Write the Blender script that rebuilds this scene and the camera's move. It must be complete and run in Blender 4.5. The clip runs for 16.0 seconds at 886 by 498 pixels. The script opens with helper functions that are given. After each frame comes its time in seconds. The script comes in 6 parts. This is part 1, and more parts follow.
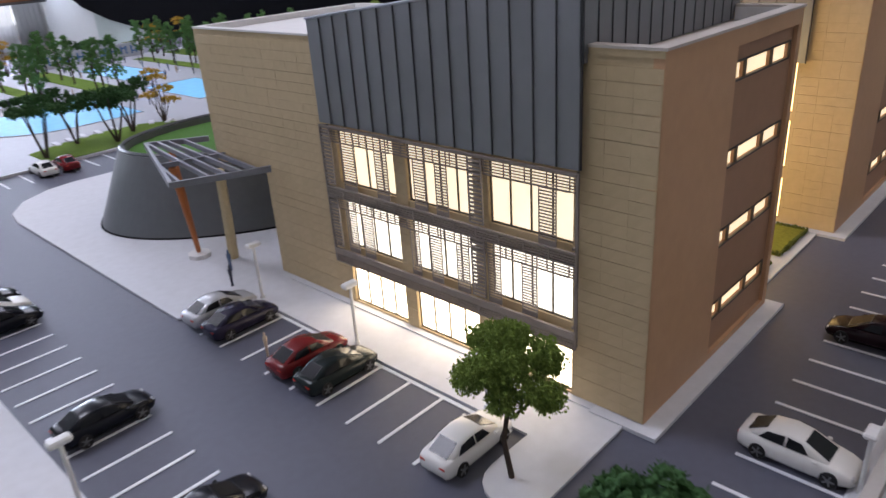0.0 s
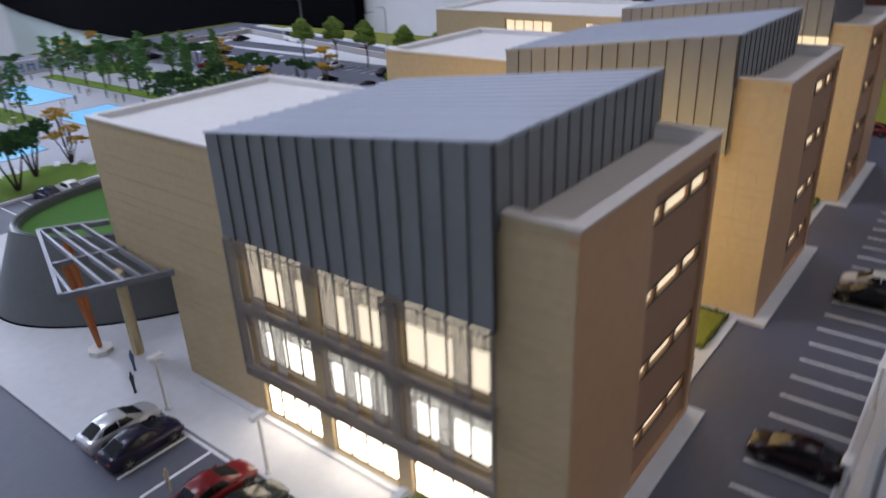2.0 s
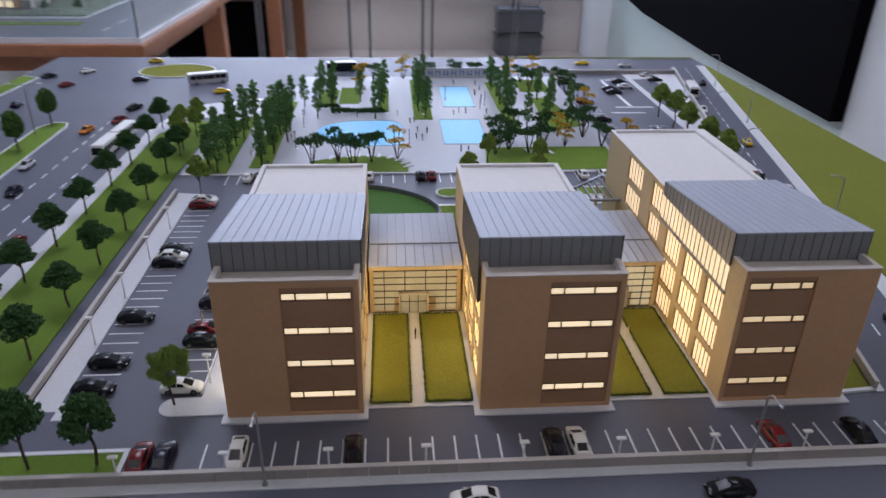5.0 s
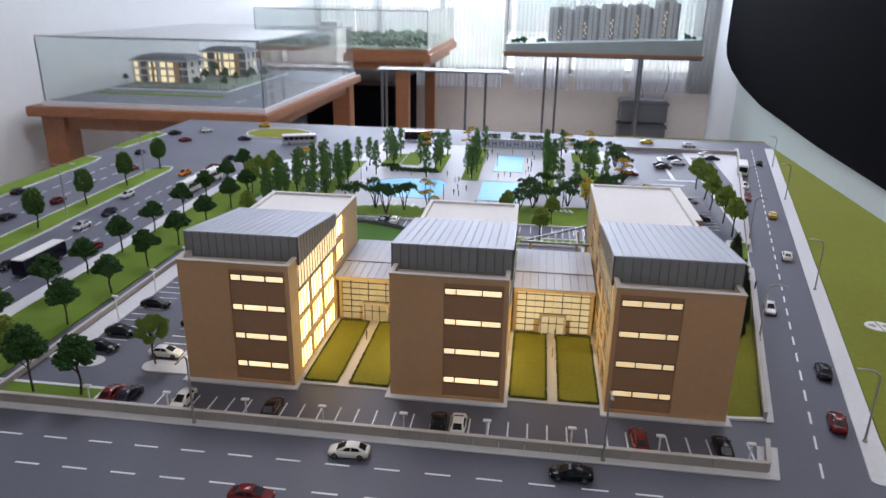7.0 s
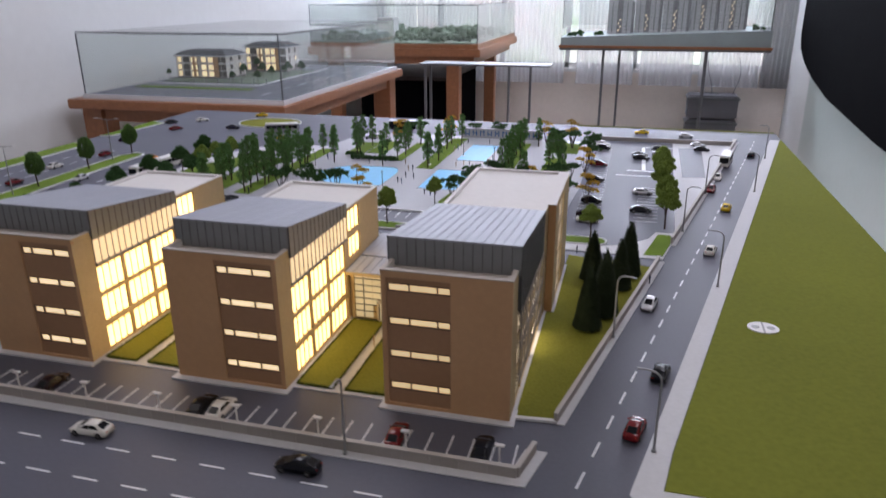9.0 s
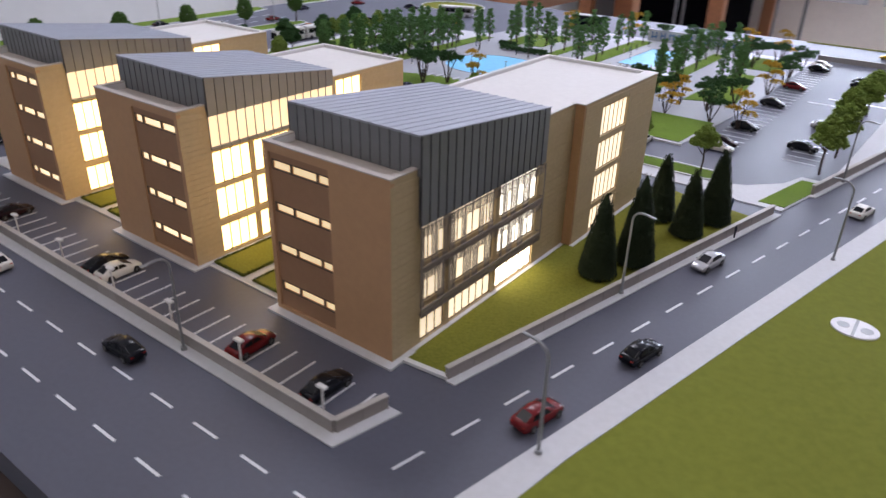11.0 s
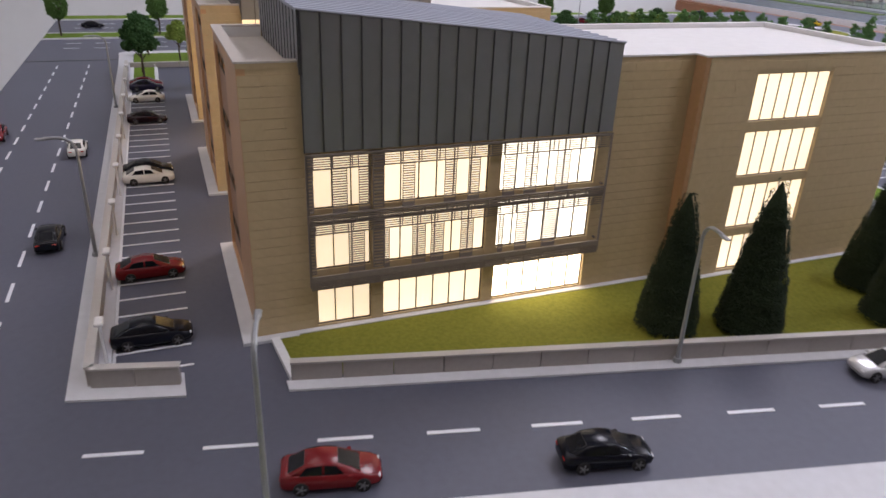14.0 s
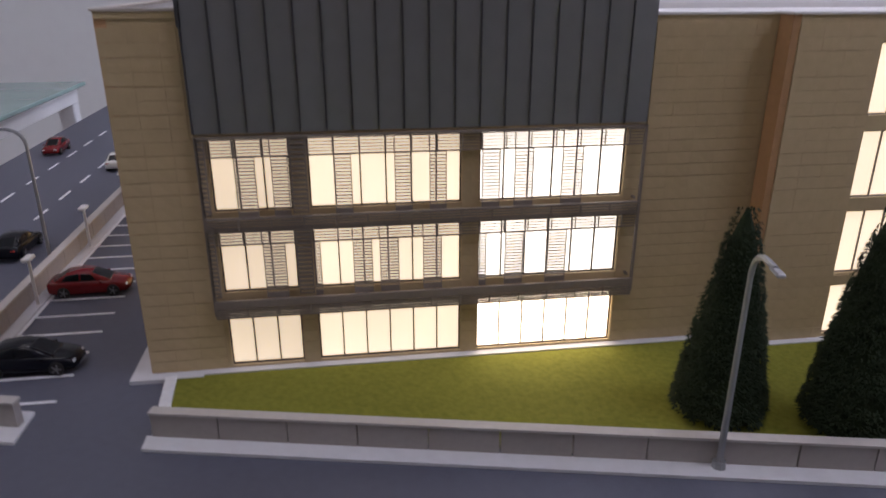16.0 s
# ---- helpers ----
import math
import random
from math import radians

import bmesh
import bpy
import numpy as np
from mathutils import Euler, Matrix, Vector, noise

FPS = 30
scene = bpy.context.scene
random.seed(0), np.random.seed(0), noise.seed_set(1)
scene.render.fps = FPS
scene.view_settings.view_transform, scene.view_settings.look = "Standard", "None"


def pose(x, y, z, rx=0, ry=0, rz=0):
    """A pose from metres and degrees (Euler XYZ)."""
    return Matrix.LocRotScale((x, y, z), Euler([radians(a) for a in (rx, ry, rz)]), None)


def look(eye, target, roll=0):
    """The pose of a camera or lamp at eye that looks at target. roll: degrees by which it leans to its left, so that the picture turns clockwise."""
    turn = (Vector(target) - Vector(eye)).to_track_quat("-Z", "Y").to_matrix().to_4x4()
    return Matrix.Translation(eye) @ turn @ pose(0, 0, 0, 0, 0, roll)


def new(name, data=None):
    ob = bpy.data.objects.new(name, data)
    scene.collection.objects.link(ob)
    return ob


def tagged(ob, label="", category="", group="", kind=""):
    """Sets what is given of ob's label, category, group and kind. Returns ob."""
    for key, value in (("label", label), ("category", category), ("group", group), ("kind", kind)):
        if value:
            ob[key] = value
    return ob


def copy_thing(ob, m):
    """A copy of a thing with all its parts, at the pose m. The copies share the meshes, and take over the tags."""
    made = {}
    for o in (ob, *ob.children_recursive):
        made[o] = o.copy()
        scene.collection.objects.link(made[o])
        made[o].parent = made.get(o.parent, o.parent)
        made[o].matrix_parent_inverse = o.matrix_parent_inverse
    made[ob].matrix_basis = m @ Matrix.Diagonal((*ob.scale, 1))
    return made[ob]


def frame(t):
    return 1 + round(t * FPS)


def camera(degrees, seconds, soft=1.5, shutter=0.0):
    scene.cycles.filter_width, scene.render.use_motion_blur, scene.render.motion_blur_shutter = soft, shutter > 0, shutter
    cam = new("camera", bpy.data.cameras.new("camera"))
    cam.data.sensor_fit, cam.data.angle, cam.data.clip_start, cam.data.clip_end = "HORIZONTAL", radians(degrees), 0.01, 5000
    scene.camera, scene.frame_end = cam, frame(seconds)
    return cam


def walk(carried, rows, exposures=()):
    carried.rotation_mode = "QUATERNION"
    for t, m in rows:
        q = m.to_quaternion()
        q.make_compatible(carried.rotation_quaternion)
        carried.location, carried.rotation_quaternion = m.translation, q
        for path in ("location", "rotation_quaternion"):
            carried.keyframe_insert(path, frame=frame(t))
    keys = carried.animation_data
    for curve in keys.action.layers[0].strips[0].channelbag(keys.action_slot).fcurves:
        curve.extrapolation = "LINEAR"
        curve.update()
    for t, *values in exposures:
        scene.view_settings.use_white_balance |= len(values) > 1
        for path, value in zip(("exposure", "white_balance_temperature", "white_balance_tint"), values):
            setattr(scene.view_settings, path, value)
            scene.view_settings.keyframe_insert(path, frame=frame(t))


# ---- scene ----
cam = camera(64.1, 16.0, shutter=0.6)
PATH = [
    (0, (-0.449, -0.099, 0.186), (0.855, 1.184, -0.622), -4.0),
    (0.5, (-0.438, -0.07, 0.175), (0.95, 1.124, -0.631), -2.8),
    (1, (-0.429, -0.054, 0.167), (1.017, 1.052, -0.661), -2.6),
    (1.5, (-0.424, -0.045, 0.182), (1.064, 1.012, -0.634), -3.0),
    (2, (-0.41, -0.082, 0.234), (1.001, 1.061, -0.603), -2.5),
    (2.5, (-0.349, -0.127, 0.289), (0.869, 1.208, -0.569), 0.1),
    (3, (-0.289, -0.182, 0.339), (0.697, 1.289, -0.591), 2.2),
    (3.5, (-0.26, -0.246, 0.397), (0.523, 1.322, -0.567), 1.6),
    (4, (-0.216, -0.345, 0.436), (0.392, 1.278, -0.561), 1.9),
    (4.2, (-0.198, -0.393, 0.451), (0.318, 1.265, -0.542), 2.0),
    (6.3, (0.106, -0.619, 0.438), (-0.094, 1.222, -0.318), -0.1),
    (6.5, (0.111, -0.628, 0.443), (-0.061, 1.211, -0.324), 1.0),
    (7, (0.151, -0.676, 0.428), (-0.089, 1.19, -0.251), 0.9),
    (7.5, (0.212, -0.697, 0.416), (-0.103, 1.178, -0.204), -0.8),
    (8, (0.29, -0.667, 0.41), (-0.082, 1.189, -0.236), -1.5),
    (8.5, (0.39, -0.62, 0.409), (-0.072, 1.213, -0.243), -1.1),
    (9, (0.46, -0.577, 0.394), (-0.023, 1.24, -0.289), -0.3),
    (9.5, (0.484, -0.519, 0.37), (-0.064, 1.207, -0.478), 0.6),
    (9.7, (0.495, -0.49, 0.359), (-0.107, 1.204, -0.516), 0.6),
    (11.8, (0.733, -0.223, 0.285), (-0.563, 1.0, -0.624), 0.9),
    (12, (0.737, -0.198, 0.27), (-0.606, 0.976, -0.634), 0.5),
    (12.5, (0.738, -0.143, 0.246), (-0.715, 0.92, -0.625), 2.2),
    (13, (0.743, -0.091, 0.24), (-0.803, 0.891, -0.563), 2.5),
    (13.5, (0.728, -0.053, 0.229), (-0.876, 0.801, -0.607), 1.8),
    (14, (0.712, -0.023, 0.21), (-0.974, 0.656, -0.626), 2.3),
    (14.5, (0.693, 0.004, 0.198), (-1.023, 0.655, -0.599), 2.0),
    (15, (0.674, 0.031, 0.186), (-1.076, 0.628, -0.575), 1.4),
    (15.5, (0.654, 0.062, 0.179), (-1.161, 0.474, -0.552), 0.3),
    (16, (0.647, 0.093, 0.159), (-1.202, 0.359, -0.557), -0.0),
]
walk(cam, [(t, look(eye, target, roll)) for t, eye, target, roll in PATH], [(0, 0.11, 5950, 13), (1.5, 0.04, 5900, 12), (2, -0.09, 5600, 10), (2.5, -0.07, 5550, 10), (3, -0.23, 5550, 11), (4, -0.43, 5600, 14), (6.5, 0.11, 6000, 8), (8, -0.09, 6250, 11), (9, -0.23, 6250, 13), (9.5, -0.14, 6100, 13), (12, 0.29, 6050, 13), (13.5, 0.3, 6250, 12), (14.5, 0.21, 6200, 17), (16, -0.05, 5900, 18)])

# The place is an architect's scale model on a table in a showroom. Lengths below are in centimetres.
U = 0.01

# ---- world, window light, overhead fill ----
world = bpy.data.worlds.new("world")
scene.world = world
world.use_nodes = True
wn = world.node_tree.nodes
sky = wn.new("ShaderNodeTexSky")
sky.sky_type = 'NISHITA'
sky.sun_disc = False
sky.sun_elevation, sky.sun_rotation = radians(40), radians(160)
world.node_tree.links.new(sky.outputs[0], wn["Background"].inputs[0])
wn["Background"].inputs[1].default_value = 0.1


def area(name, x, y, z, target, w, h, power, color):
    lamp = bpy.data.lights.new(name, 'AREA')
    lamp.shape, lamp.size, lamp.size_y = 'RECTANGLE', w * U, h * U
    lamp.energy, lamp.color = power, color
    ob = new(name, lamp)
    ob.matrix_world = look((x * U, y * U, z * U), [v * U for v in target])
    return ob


area("window_light", -20, 664, 110, (-20, 0, 10), 400, 76, 215, (0.82, 0.87, 1.0))
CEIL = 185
# Unseen overhead lamps, added as fill; each row's power and tint balances the brightness.
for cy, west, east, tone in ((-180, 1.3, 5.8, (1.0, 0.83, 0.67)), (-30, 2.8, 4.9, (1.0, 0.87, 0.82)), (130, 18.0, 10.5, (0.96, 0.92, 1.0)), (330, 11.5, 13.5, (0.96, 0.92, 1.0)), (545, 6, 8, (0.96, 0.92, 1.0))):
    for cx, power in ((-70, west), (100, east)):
        area("overhead_fill", cx, cy, CEIL - 4, (cx, cy, 0), 60, 60, power, tone)


# ---- materials ----
def mat(name, color, rough=0.6, metal=0.0, var=0.12, scale=60.0, bump=0.0, bump_scale=900.0, piece=0.0, spec=0.5, coat=0.0):
    """A surface: colour that varies at two scales, fine relief, and some change from piece to piece."""
    m = bpy.data.materials.new(name)
    m.use_nodes = True
    nt = m.node_tree
    n, l = nt.nodes, nt.links
    p = n["Principled BSDF"]
    p.inputs["Roughness"].default_value, p.inputs["Metallic"].default_value = rough, metal
    p.inputs["Specular IOR Level"].default_value = spec
    p.inputs["Coat Weight"].default_value = coat
    co = n.new("ShaderNodeTexCoord")
    big = n.new("ShaderNodeTexNoise")
    big.inputs["Scale"].default_value, big.inputs["Detail"].default_value = scale * 0.12, 4
    fine = n.new("ShaderNodeTexNoise")
    fine.inputs["Scale"].default_value, fine.inputs["Detail"].default_value = scale * 6, 3
    l.new(co.outputs["Object"], big.inputs["Vector"])
    l.new(co.outputs["Object"], fine.inputs["Vector"])
    add = n.new("ShaderNodeMath")
    add.operation = 'ADD'
    l.new(big.outputs["Fac"], add.inputs[0])
    l.new(fine.outputs["Fac"], add.inputs[1])
    tone = n.new("ShaderNodeMapRange")
    tone.inputs["From Min"].default_value, tone.inputs["From Max"].default_value = 0.6, 1.4
    tone.inputs["To Min"].default_value, tone.inputs["To Max"].default_value = 1 - var, 1 + var
    l.new(add.outputs[0], tone.inputs["Value"])
    value = tone.outputs[0]
    if piece:
        info = n.new("ShaderNodeObjectInfo")
        each = n.new("ShaderNodeMapRange")
        each.inputs["To Min"].default_value, each.inputs["To Max"].default_value = 1 - piece, 1 + piece
        l.new(info.outputs["Random"], each.inputs["Value"])
        both = n.new("ShaderNodeMath")
        both.operation = 'MULTIPLY'
        l.new(value, both.inputs[0])
        l.new(each.outputs[0], both.inputs[1])
        value = both.outputs[0]
    mix = n.new("ShaderNodeVectorMath")
    mix.operation = 'SCALE'
    mix.inputs[0].default_value = color
    l.new(value, mix.inputs["Scale"])
    l.new(mix.outputs[0], p.inputs["Base Color"])
    rr = n.new("ShaderNodeMapRange")
    rr.inputs["To Min"].default_value, rr.inputs["To Max"].default_value = max(0.02, rough - 0.08), min(1, rough + 0.08)
    l.new(big.outputs["Fac"], rr.inputs["Value"])
    l.new(rr.outputs[0], p.inputs["Roughness"])
    if bump:
        grain = n.new("ShaderNodeTexNoise")
        grain.inputs["Scale"].default_value, grain.inputs["Detail"].default_value = bump_scale, 3
        l.new(co.outputs["Object"], grain.inputs["Vector"])
        b = n.new("ShaderNodeBump")
        b.inputs["Strength"].default_value, b.inputs["Distance"].default_value = bump, 0.0006
        l.new(grain.outputs["Fac"], b.inputs["Height"])
        l.new(b.outputs[0], p.inputs["Normal"])
    return m


def glow(name, color, strength, var=0.1, scale=25.0, base=(0.8, 0.74, 0.6)):
    """A back-lit translucent sheet, a little brighter near its lamps."""
    m = mat(name, base, 0.5)
    n, l = m.node_tree.nodes, m.node_tree.links
    p = n["Principled BSDF"]
    p.inputs["Emission Color"].default_value = (*color, 1)
    co = n.new("ShaderNodeTexCoord")
    t = n.new("ShaderNodeTexNoise")
    t.inputs["Scale"].default_value, t.inputs["Detail"].default_value = scale, 1
    l.new(co.outputs["Object"], t.inputs["Vector"])
    r = n.new("ShaderNodeMapRange")
    r.inputs["From Min"].default_value, r.inputs["From Max"].default_value = 0.3, 0.7
    r.inputs["To Min"].default_value, r.inputs["To Max"].default_value = strength * (1 - var), strength * (1 + var)
    l.new(t.outputs["Fac"], r.inputs["Value"])
    l.new(r.outputs[0], p.inputs["Emission Strength"])
    return m


def glass(name, color=(0.95, 0.965, 0.96), haze=0.05):
    m = bpy.data.materials.new(name)
    m.use_nodes = True
    nt = m.node_tree
    nt.nodes.remove(nt.nodes["Principled BSDF"])
    clear, shine, both, fres, steep = (nt.nodes.new(k) for k in ("ShaderNodeBsdfTransparent", "ShaderNodeBsdfGlossy", "ShaderNodeMixShader", "ShaderNodeLayerWeight", "ShaderNodeMath"))
    clear.inputs[0].default_value = (*color, 1)
    shine.inputs["Roughness"].default_value = 0.03
    fres.inputs["Blend"].default_value = 0.5
    steep.operation = 'POWER'
    steep.inputs[1].default_value = 4.0
    nt.links.new(fres.outputs["Facing"], steep.inputs[0])
    nt.links.new(steep.outputs[0], both.inputs[0])
    nt.links.new(clear.outputs[0], both.inputs[1])
    nt.links.new(shine.outputs[0], both.inputs[2])
    # A little white diffuse stands in for the pale reflections on the panes.
    haze_white, haze_mix = nt.nodes.new("ShaderNodeBsdfDiffuse"), nt.nodes.new("ShaderNodeMixShader")
    haze_white.inputs[0].default_value = (0.75, 0.8, 0.79, 1)
    haze_mix.inputs[0].default_value = haze
    nt.links.new(both.outputs[0], haze_mix.inputs[1])
    nt.links.new(haze_white.outputs[0], haze_mix.inputs[2])
    nt.links.new(haze_mix.outputs[0], nt.nodes["Material Output"].inputs[0])
    return m


def outside(name, strength):
    """Hazy daylight with pale patches of leaves and facades."""
    m = glow(name, (0.9, 0.93, 1.0), strength, 0.22, 3.0)
    n, l = m.node_tree.nodes, m.node_tree.links
    co, patch, ramp = n.new("ShaderNodeTexCoord"), n.new("ShaderNodeTexNoise"), n.new("ShaderNodeValToRGB")
    patch.inputs["Scale"].default_value, patch.inputs["Detail"].default_value = 2.2, 3
    l.new(co.outputs["Object"], patch.inputs["Vector"])
    e = ramp.color_ramp.elements
    e[0].position, e[0].color = 0.36, (0.72, 0.92, 0.76, 1)
    e[1].position, e[1].color = 0.66, (1.0, 0.72, 0.74, 1)
    for at_, c in ((0.45, (0.93, 0.97, 1.0, 1)), (0.58, (0.95, 0.96, 1.0, 1))):
        k = e.new(at_)
        k.color = c
    l.new(patch.outputs["Fac"], ramp.inputs[0])
    l.new(ramp.outputs[0], n["Principled BSDF"].inputs["Emission Color"])
    return m


M = dict(
    asphalt=mat("asphalt_paint", (0.086, 0.091, 0.124), 0.53, spec=0.42, var=0.1, scale=40, bump=0.15, bump_scale=1500),
    marking=mat("marking_paint", (0.72, 0.74, 0.78), 0.5, var=0.06),
    paving=mat("paving", (0.56, 0.57, 0.6), 0.65, spec=0.3, var=0.07, scale=30, bump=0.1),
    plaza=mat("plaza_paving", (0.33, 0.34, 0.375), 0.5, spec=0.55, var=0.08, scale=35, bump=0.1),
    lawn=mat("lawn_flock", (0.172, 0.178, 0.028), 0.95, var=0.27, scale=70, bump=0.5, bump_scale=2600, spec=0.1),
    widelawn=mat("wide_lawn_flock", (0.172, 0.19, 0.03), 0.95, var=0.15, scale=25, bump=0.5, bump_scale=2600, spec=0.1),
    turf=mat("turf_flock", (0.135, 0.21, 0.03), 0.95, var=0.3, scale=90, bump=0.9, bump_scale=2000, spec=0.1),
    drumturf=mat("roof_turf", (0.072, 0.16, 0.036), 0.95, var=0.15, scale=80, bump=0.6, bump_scale=2000, spec=0.1),
    water=mat("pool_water", (0.20, 0.56, 0.86), 0.45, var=0.12, scale=14, bump=0.1, bump_scale=120, spec=0.2),
    brown=mat("brown_render", (0.50, 0.298, 0.157), 0.45, var=0.07, scale=30, bump=0.12),
    darkbrown=mat("dark_brown_panel", (0.335, 0.187, 0.102), 0.45, var=0.07, scale=30, bump=0.1),
    tan=mat("tan_cladding", (0.488, 0.38, 0.222), 0.7, var=0.09, scale=40, bump=0.15, piece=0.035),
    # Tan wall darkened to brown-orange, for the shade on its step returns.
    tan_shade=mat("shaded_tan_return", (0.42, 0.24, 0.115), 0.7, var=0.1),
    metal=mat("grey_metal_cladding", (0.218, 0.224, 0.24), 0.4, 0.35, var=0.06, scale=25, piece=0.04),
    seam=mat("dark_seam", (0.075, 0.078, 0.085), 0.5, 0.3),
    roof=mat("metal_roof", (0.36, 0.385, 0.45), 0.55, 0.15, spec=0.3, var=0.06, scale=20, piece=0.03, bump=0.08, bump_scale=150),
    white=mat("white_roof", (0.69, 0.68, 0.67), 0.65, spec=0.25, var=0.05, scale=25, bump=0.08),
    coping=mat("coping", (0.50, 0.46, 0.42), 0.6, var=0.06),
    frame=mat("window_frame", (0.045, 0.033, 0.025), 0.5),
    louvre=mat("louvre_slats", (0.23, 0.195, 0.17), 0.5, 0.1, var=0.1),
    lit=glow("lit_window", (1.0, 0.785, 0.50), 1.12),
    litwarm=glow("lit_window_warm", (1.0, 0.625, 0.205), 3.7),
    litwest=glow("lit_window_amber", (1.0, 0.66, 0.32), 1.05),
    litlow=glow("lit_window_bright", (1.0, 0.78, 0.50), 6.5),
    litcream=glow("lit_window_cream", (1.0, 0.775, 0.49), 0.82),
    litwhite=glow("lit_window_white", (1.0, 0.88, 0.68), 2.0),
    litstrip=glow("lit_strip", (1.0, 0.75, 0.42), 1.0),
    litstripdim=glow("lit_strip_amber", (1.0, 0.70, 0.33), 0.66),
    litdim=glow("lit_window_dim", (1.0, 0.72, 0.36), 0.85, 0.25),
    litpanel=glow("lit_panel", (1.0, 0.72, 0.38), 0.95, 0.12, base=(0.5, 0.45, 0.36)),
    litlink=glow("curtain_wall_lit", (1.0, 0.78, 0.42), 0.42, 0.2, base=(0.30, 0.28, 0.22)),
    litgrey=glow("curtain_wall_dim", (0.9, 0.74, 0.40), 0.22, 0.3, base=(0.28, 0.26, 0.21)),
    wallgrey=mat("site_wall", (0.32, 0.295, 0.28), 0.6, var=0.08, piece=0.05),
    wallcap=mat("site_wall_coping", (0.47, 0.45, 0.43), 0.6, var=0.08),
    drum=mat("drum_wall", (0.122, 0.132, 0.14), 0.4, var=0.1, scale=30),
    rim=mat("drum_rim", (0.05, 0.055, 0.06), 0.4),
    steel=mat("painted_steel", (0.22, 0.23, 0.26), 0.4, 0.4),
    orange=mat("orange_post", (0.42, 0.13, 0.025), 0.6),
    cream=mat("cream_post", (0.55, 0.44, 0.24), 0.6),
    lampwhite=mat("lamp_white", (0.7, 0.7, 0.7), 0.4),
    lampgrey=mat("lamp_grey", (0.30, 0.31, 0.32), 0.35, 0.4),
    bark=mat("bark", (0.055, 0.038, 0.028), 0.9, var=0.2, scale=200, bump=0.5),
    tyre=mat("tyre", (0.012, 0.012, 0.013), 0.8),
    rimmetal=mat("wheel_rim", (0.22, 0.22, 0.23), 0.5, 0.6),
    carglass=mat("car_glass", (0.008, 0.009, 0.012), 0.22, spec=0.25),
    cartrim=mat("car_window_trim", (0.08, 0.08, 0.085), 0.3, 0.5),
    headlamp=mat("head_lamp", (0.8, 0.8, 0.82), 0.15, 0.3),
    taillamp=mat("tail_lamp", (0.5, 0.03, 0.02), 0.25),
    wood=mat("table_wood", (0.30, 0.125, 0.055), 0.45, var=0.2, scale=8, bump=0.1, bump_scale=60),
    base=mat("table_edge", (0.045, 0.03, 0.026), 0.6),
    roomwall=mat("room_wall_paint", (0.70, 0.71, 0.71), 0.8, var=0.03, scale=4),
    # The green tint puts the lawn's reflection into the glossy panel's colour.
    eastwall=mat("east_wall_panel", (0.46, 0.53, 0.505), 0.3, var=0.04, scale=4),
    beige=mat("beige_wall_paint", (0.76, 0.69, 0.63), 0.8, var=0.05, scale=5),
    timber=mat("timber_post", (0.40, 0.275, 0.185), 0.6, var=0.1, scale=12, bump=0.1, bump_scale=90),
    ceil=mat("ceiling_paint", (0.8, 0.8, 0.8), 0.9, var=0.02, scale=4),
    tiles=mat("room_floor_tiles", (0.52, 0.45, 0.40), 0.3, var=0.1, scale=4),
    black=mat("black_screen", (0.003, 0.003, 0.004), 0.95, spec=0.02),
    curtain=mat("white_curtain", (0.75, 0.76, 0.78), 0.9, var=0.05),
    crate=mat("grey_crate", (0.16, 0.16, 0.18), 0.6),
    green=mat("dark_foliage_mass", (0.13, 0.17, 0.12), 0.9, var=0.6, scale=30),
    housewall=mat("model_house_wall", (0.66, 0.63, 0.58), 0.7),
    dullpane=mat("unlit_pane", (0.13, 0.12, 0.11), 0.4),
    houseroof=mat("model_house_roof", (0.07, 0.075, 0.085), 0.7),
    tower=mat("model_tower_wall", (0.5, 0.49, 0.5), 0.7),
    tower2=mat("model_tower_dark", (0.24, 0.23, 0.24), 0.7),
    daylight=outside("daylight_outside", 0.95),
    blue=mat("blue_sign_bars", (0.05, 0.17, 0.42), 0.5),
    kerb=mat("white_kerb", (0.66, 0.67, 0.69), 0.6),
    figdark=mat("figure_dark", (0.03, 0.035, 0.06), 0.7),
    figpale=mat("figure_pale", (0.5, 0.4, 0.3), 0.7),
    figblue=mat("figure_blue", (0.07, 0.11, 0.2), 0.7),
    heli=mat("disc_white", (0.72, 0.72, 0.74), 0.5),
)
M["glass"] = glass("clear_glass")


def sheer(name):
    """Thin white cloth that lets light through."""
    m = bpy.data.materials.new(name)
    m.use_nodes = True
    nt = m.node_tree
    nt.nodes.remove(nt.nodes["Principled BSDF"])
    clear, cloth, lit_, a, b = (nt.nodes.new(k) for k in ("ShaderNodeBsdfTransparent", "ShaderNodeBsdfDiffuse", "ShaderNodeBsdfTranslucent", "ShaderNodeMixShader", "ShaderNodeMixShader"))
    cloth.inputs[0].default_value = lit_.inputs[0].default_value = (0.8, 0.8, 0.83, 1)
    a.inputs[0].default_value, b.inputs[0].default_value = 0.6, 0.62
    nt.links.new(cloth.outputs[0], a.inputs[1])
    nt.links.new(lit_.outputs[0], a.inputs[2])
    nt.links.new(clear.outputs[0], b.inputs[1])
    nt.links.new(a.outputs[0], b.inputs[2])
    nt.links.new(b.outputs[0], nt.nodes["Material Output"].inputs[0])
    return m


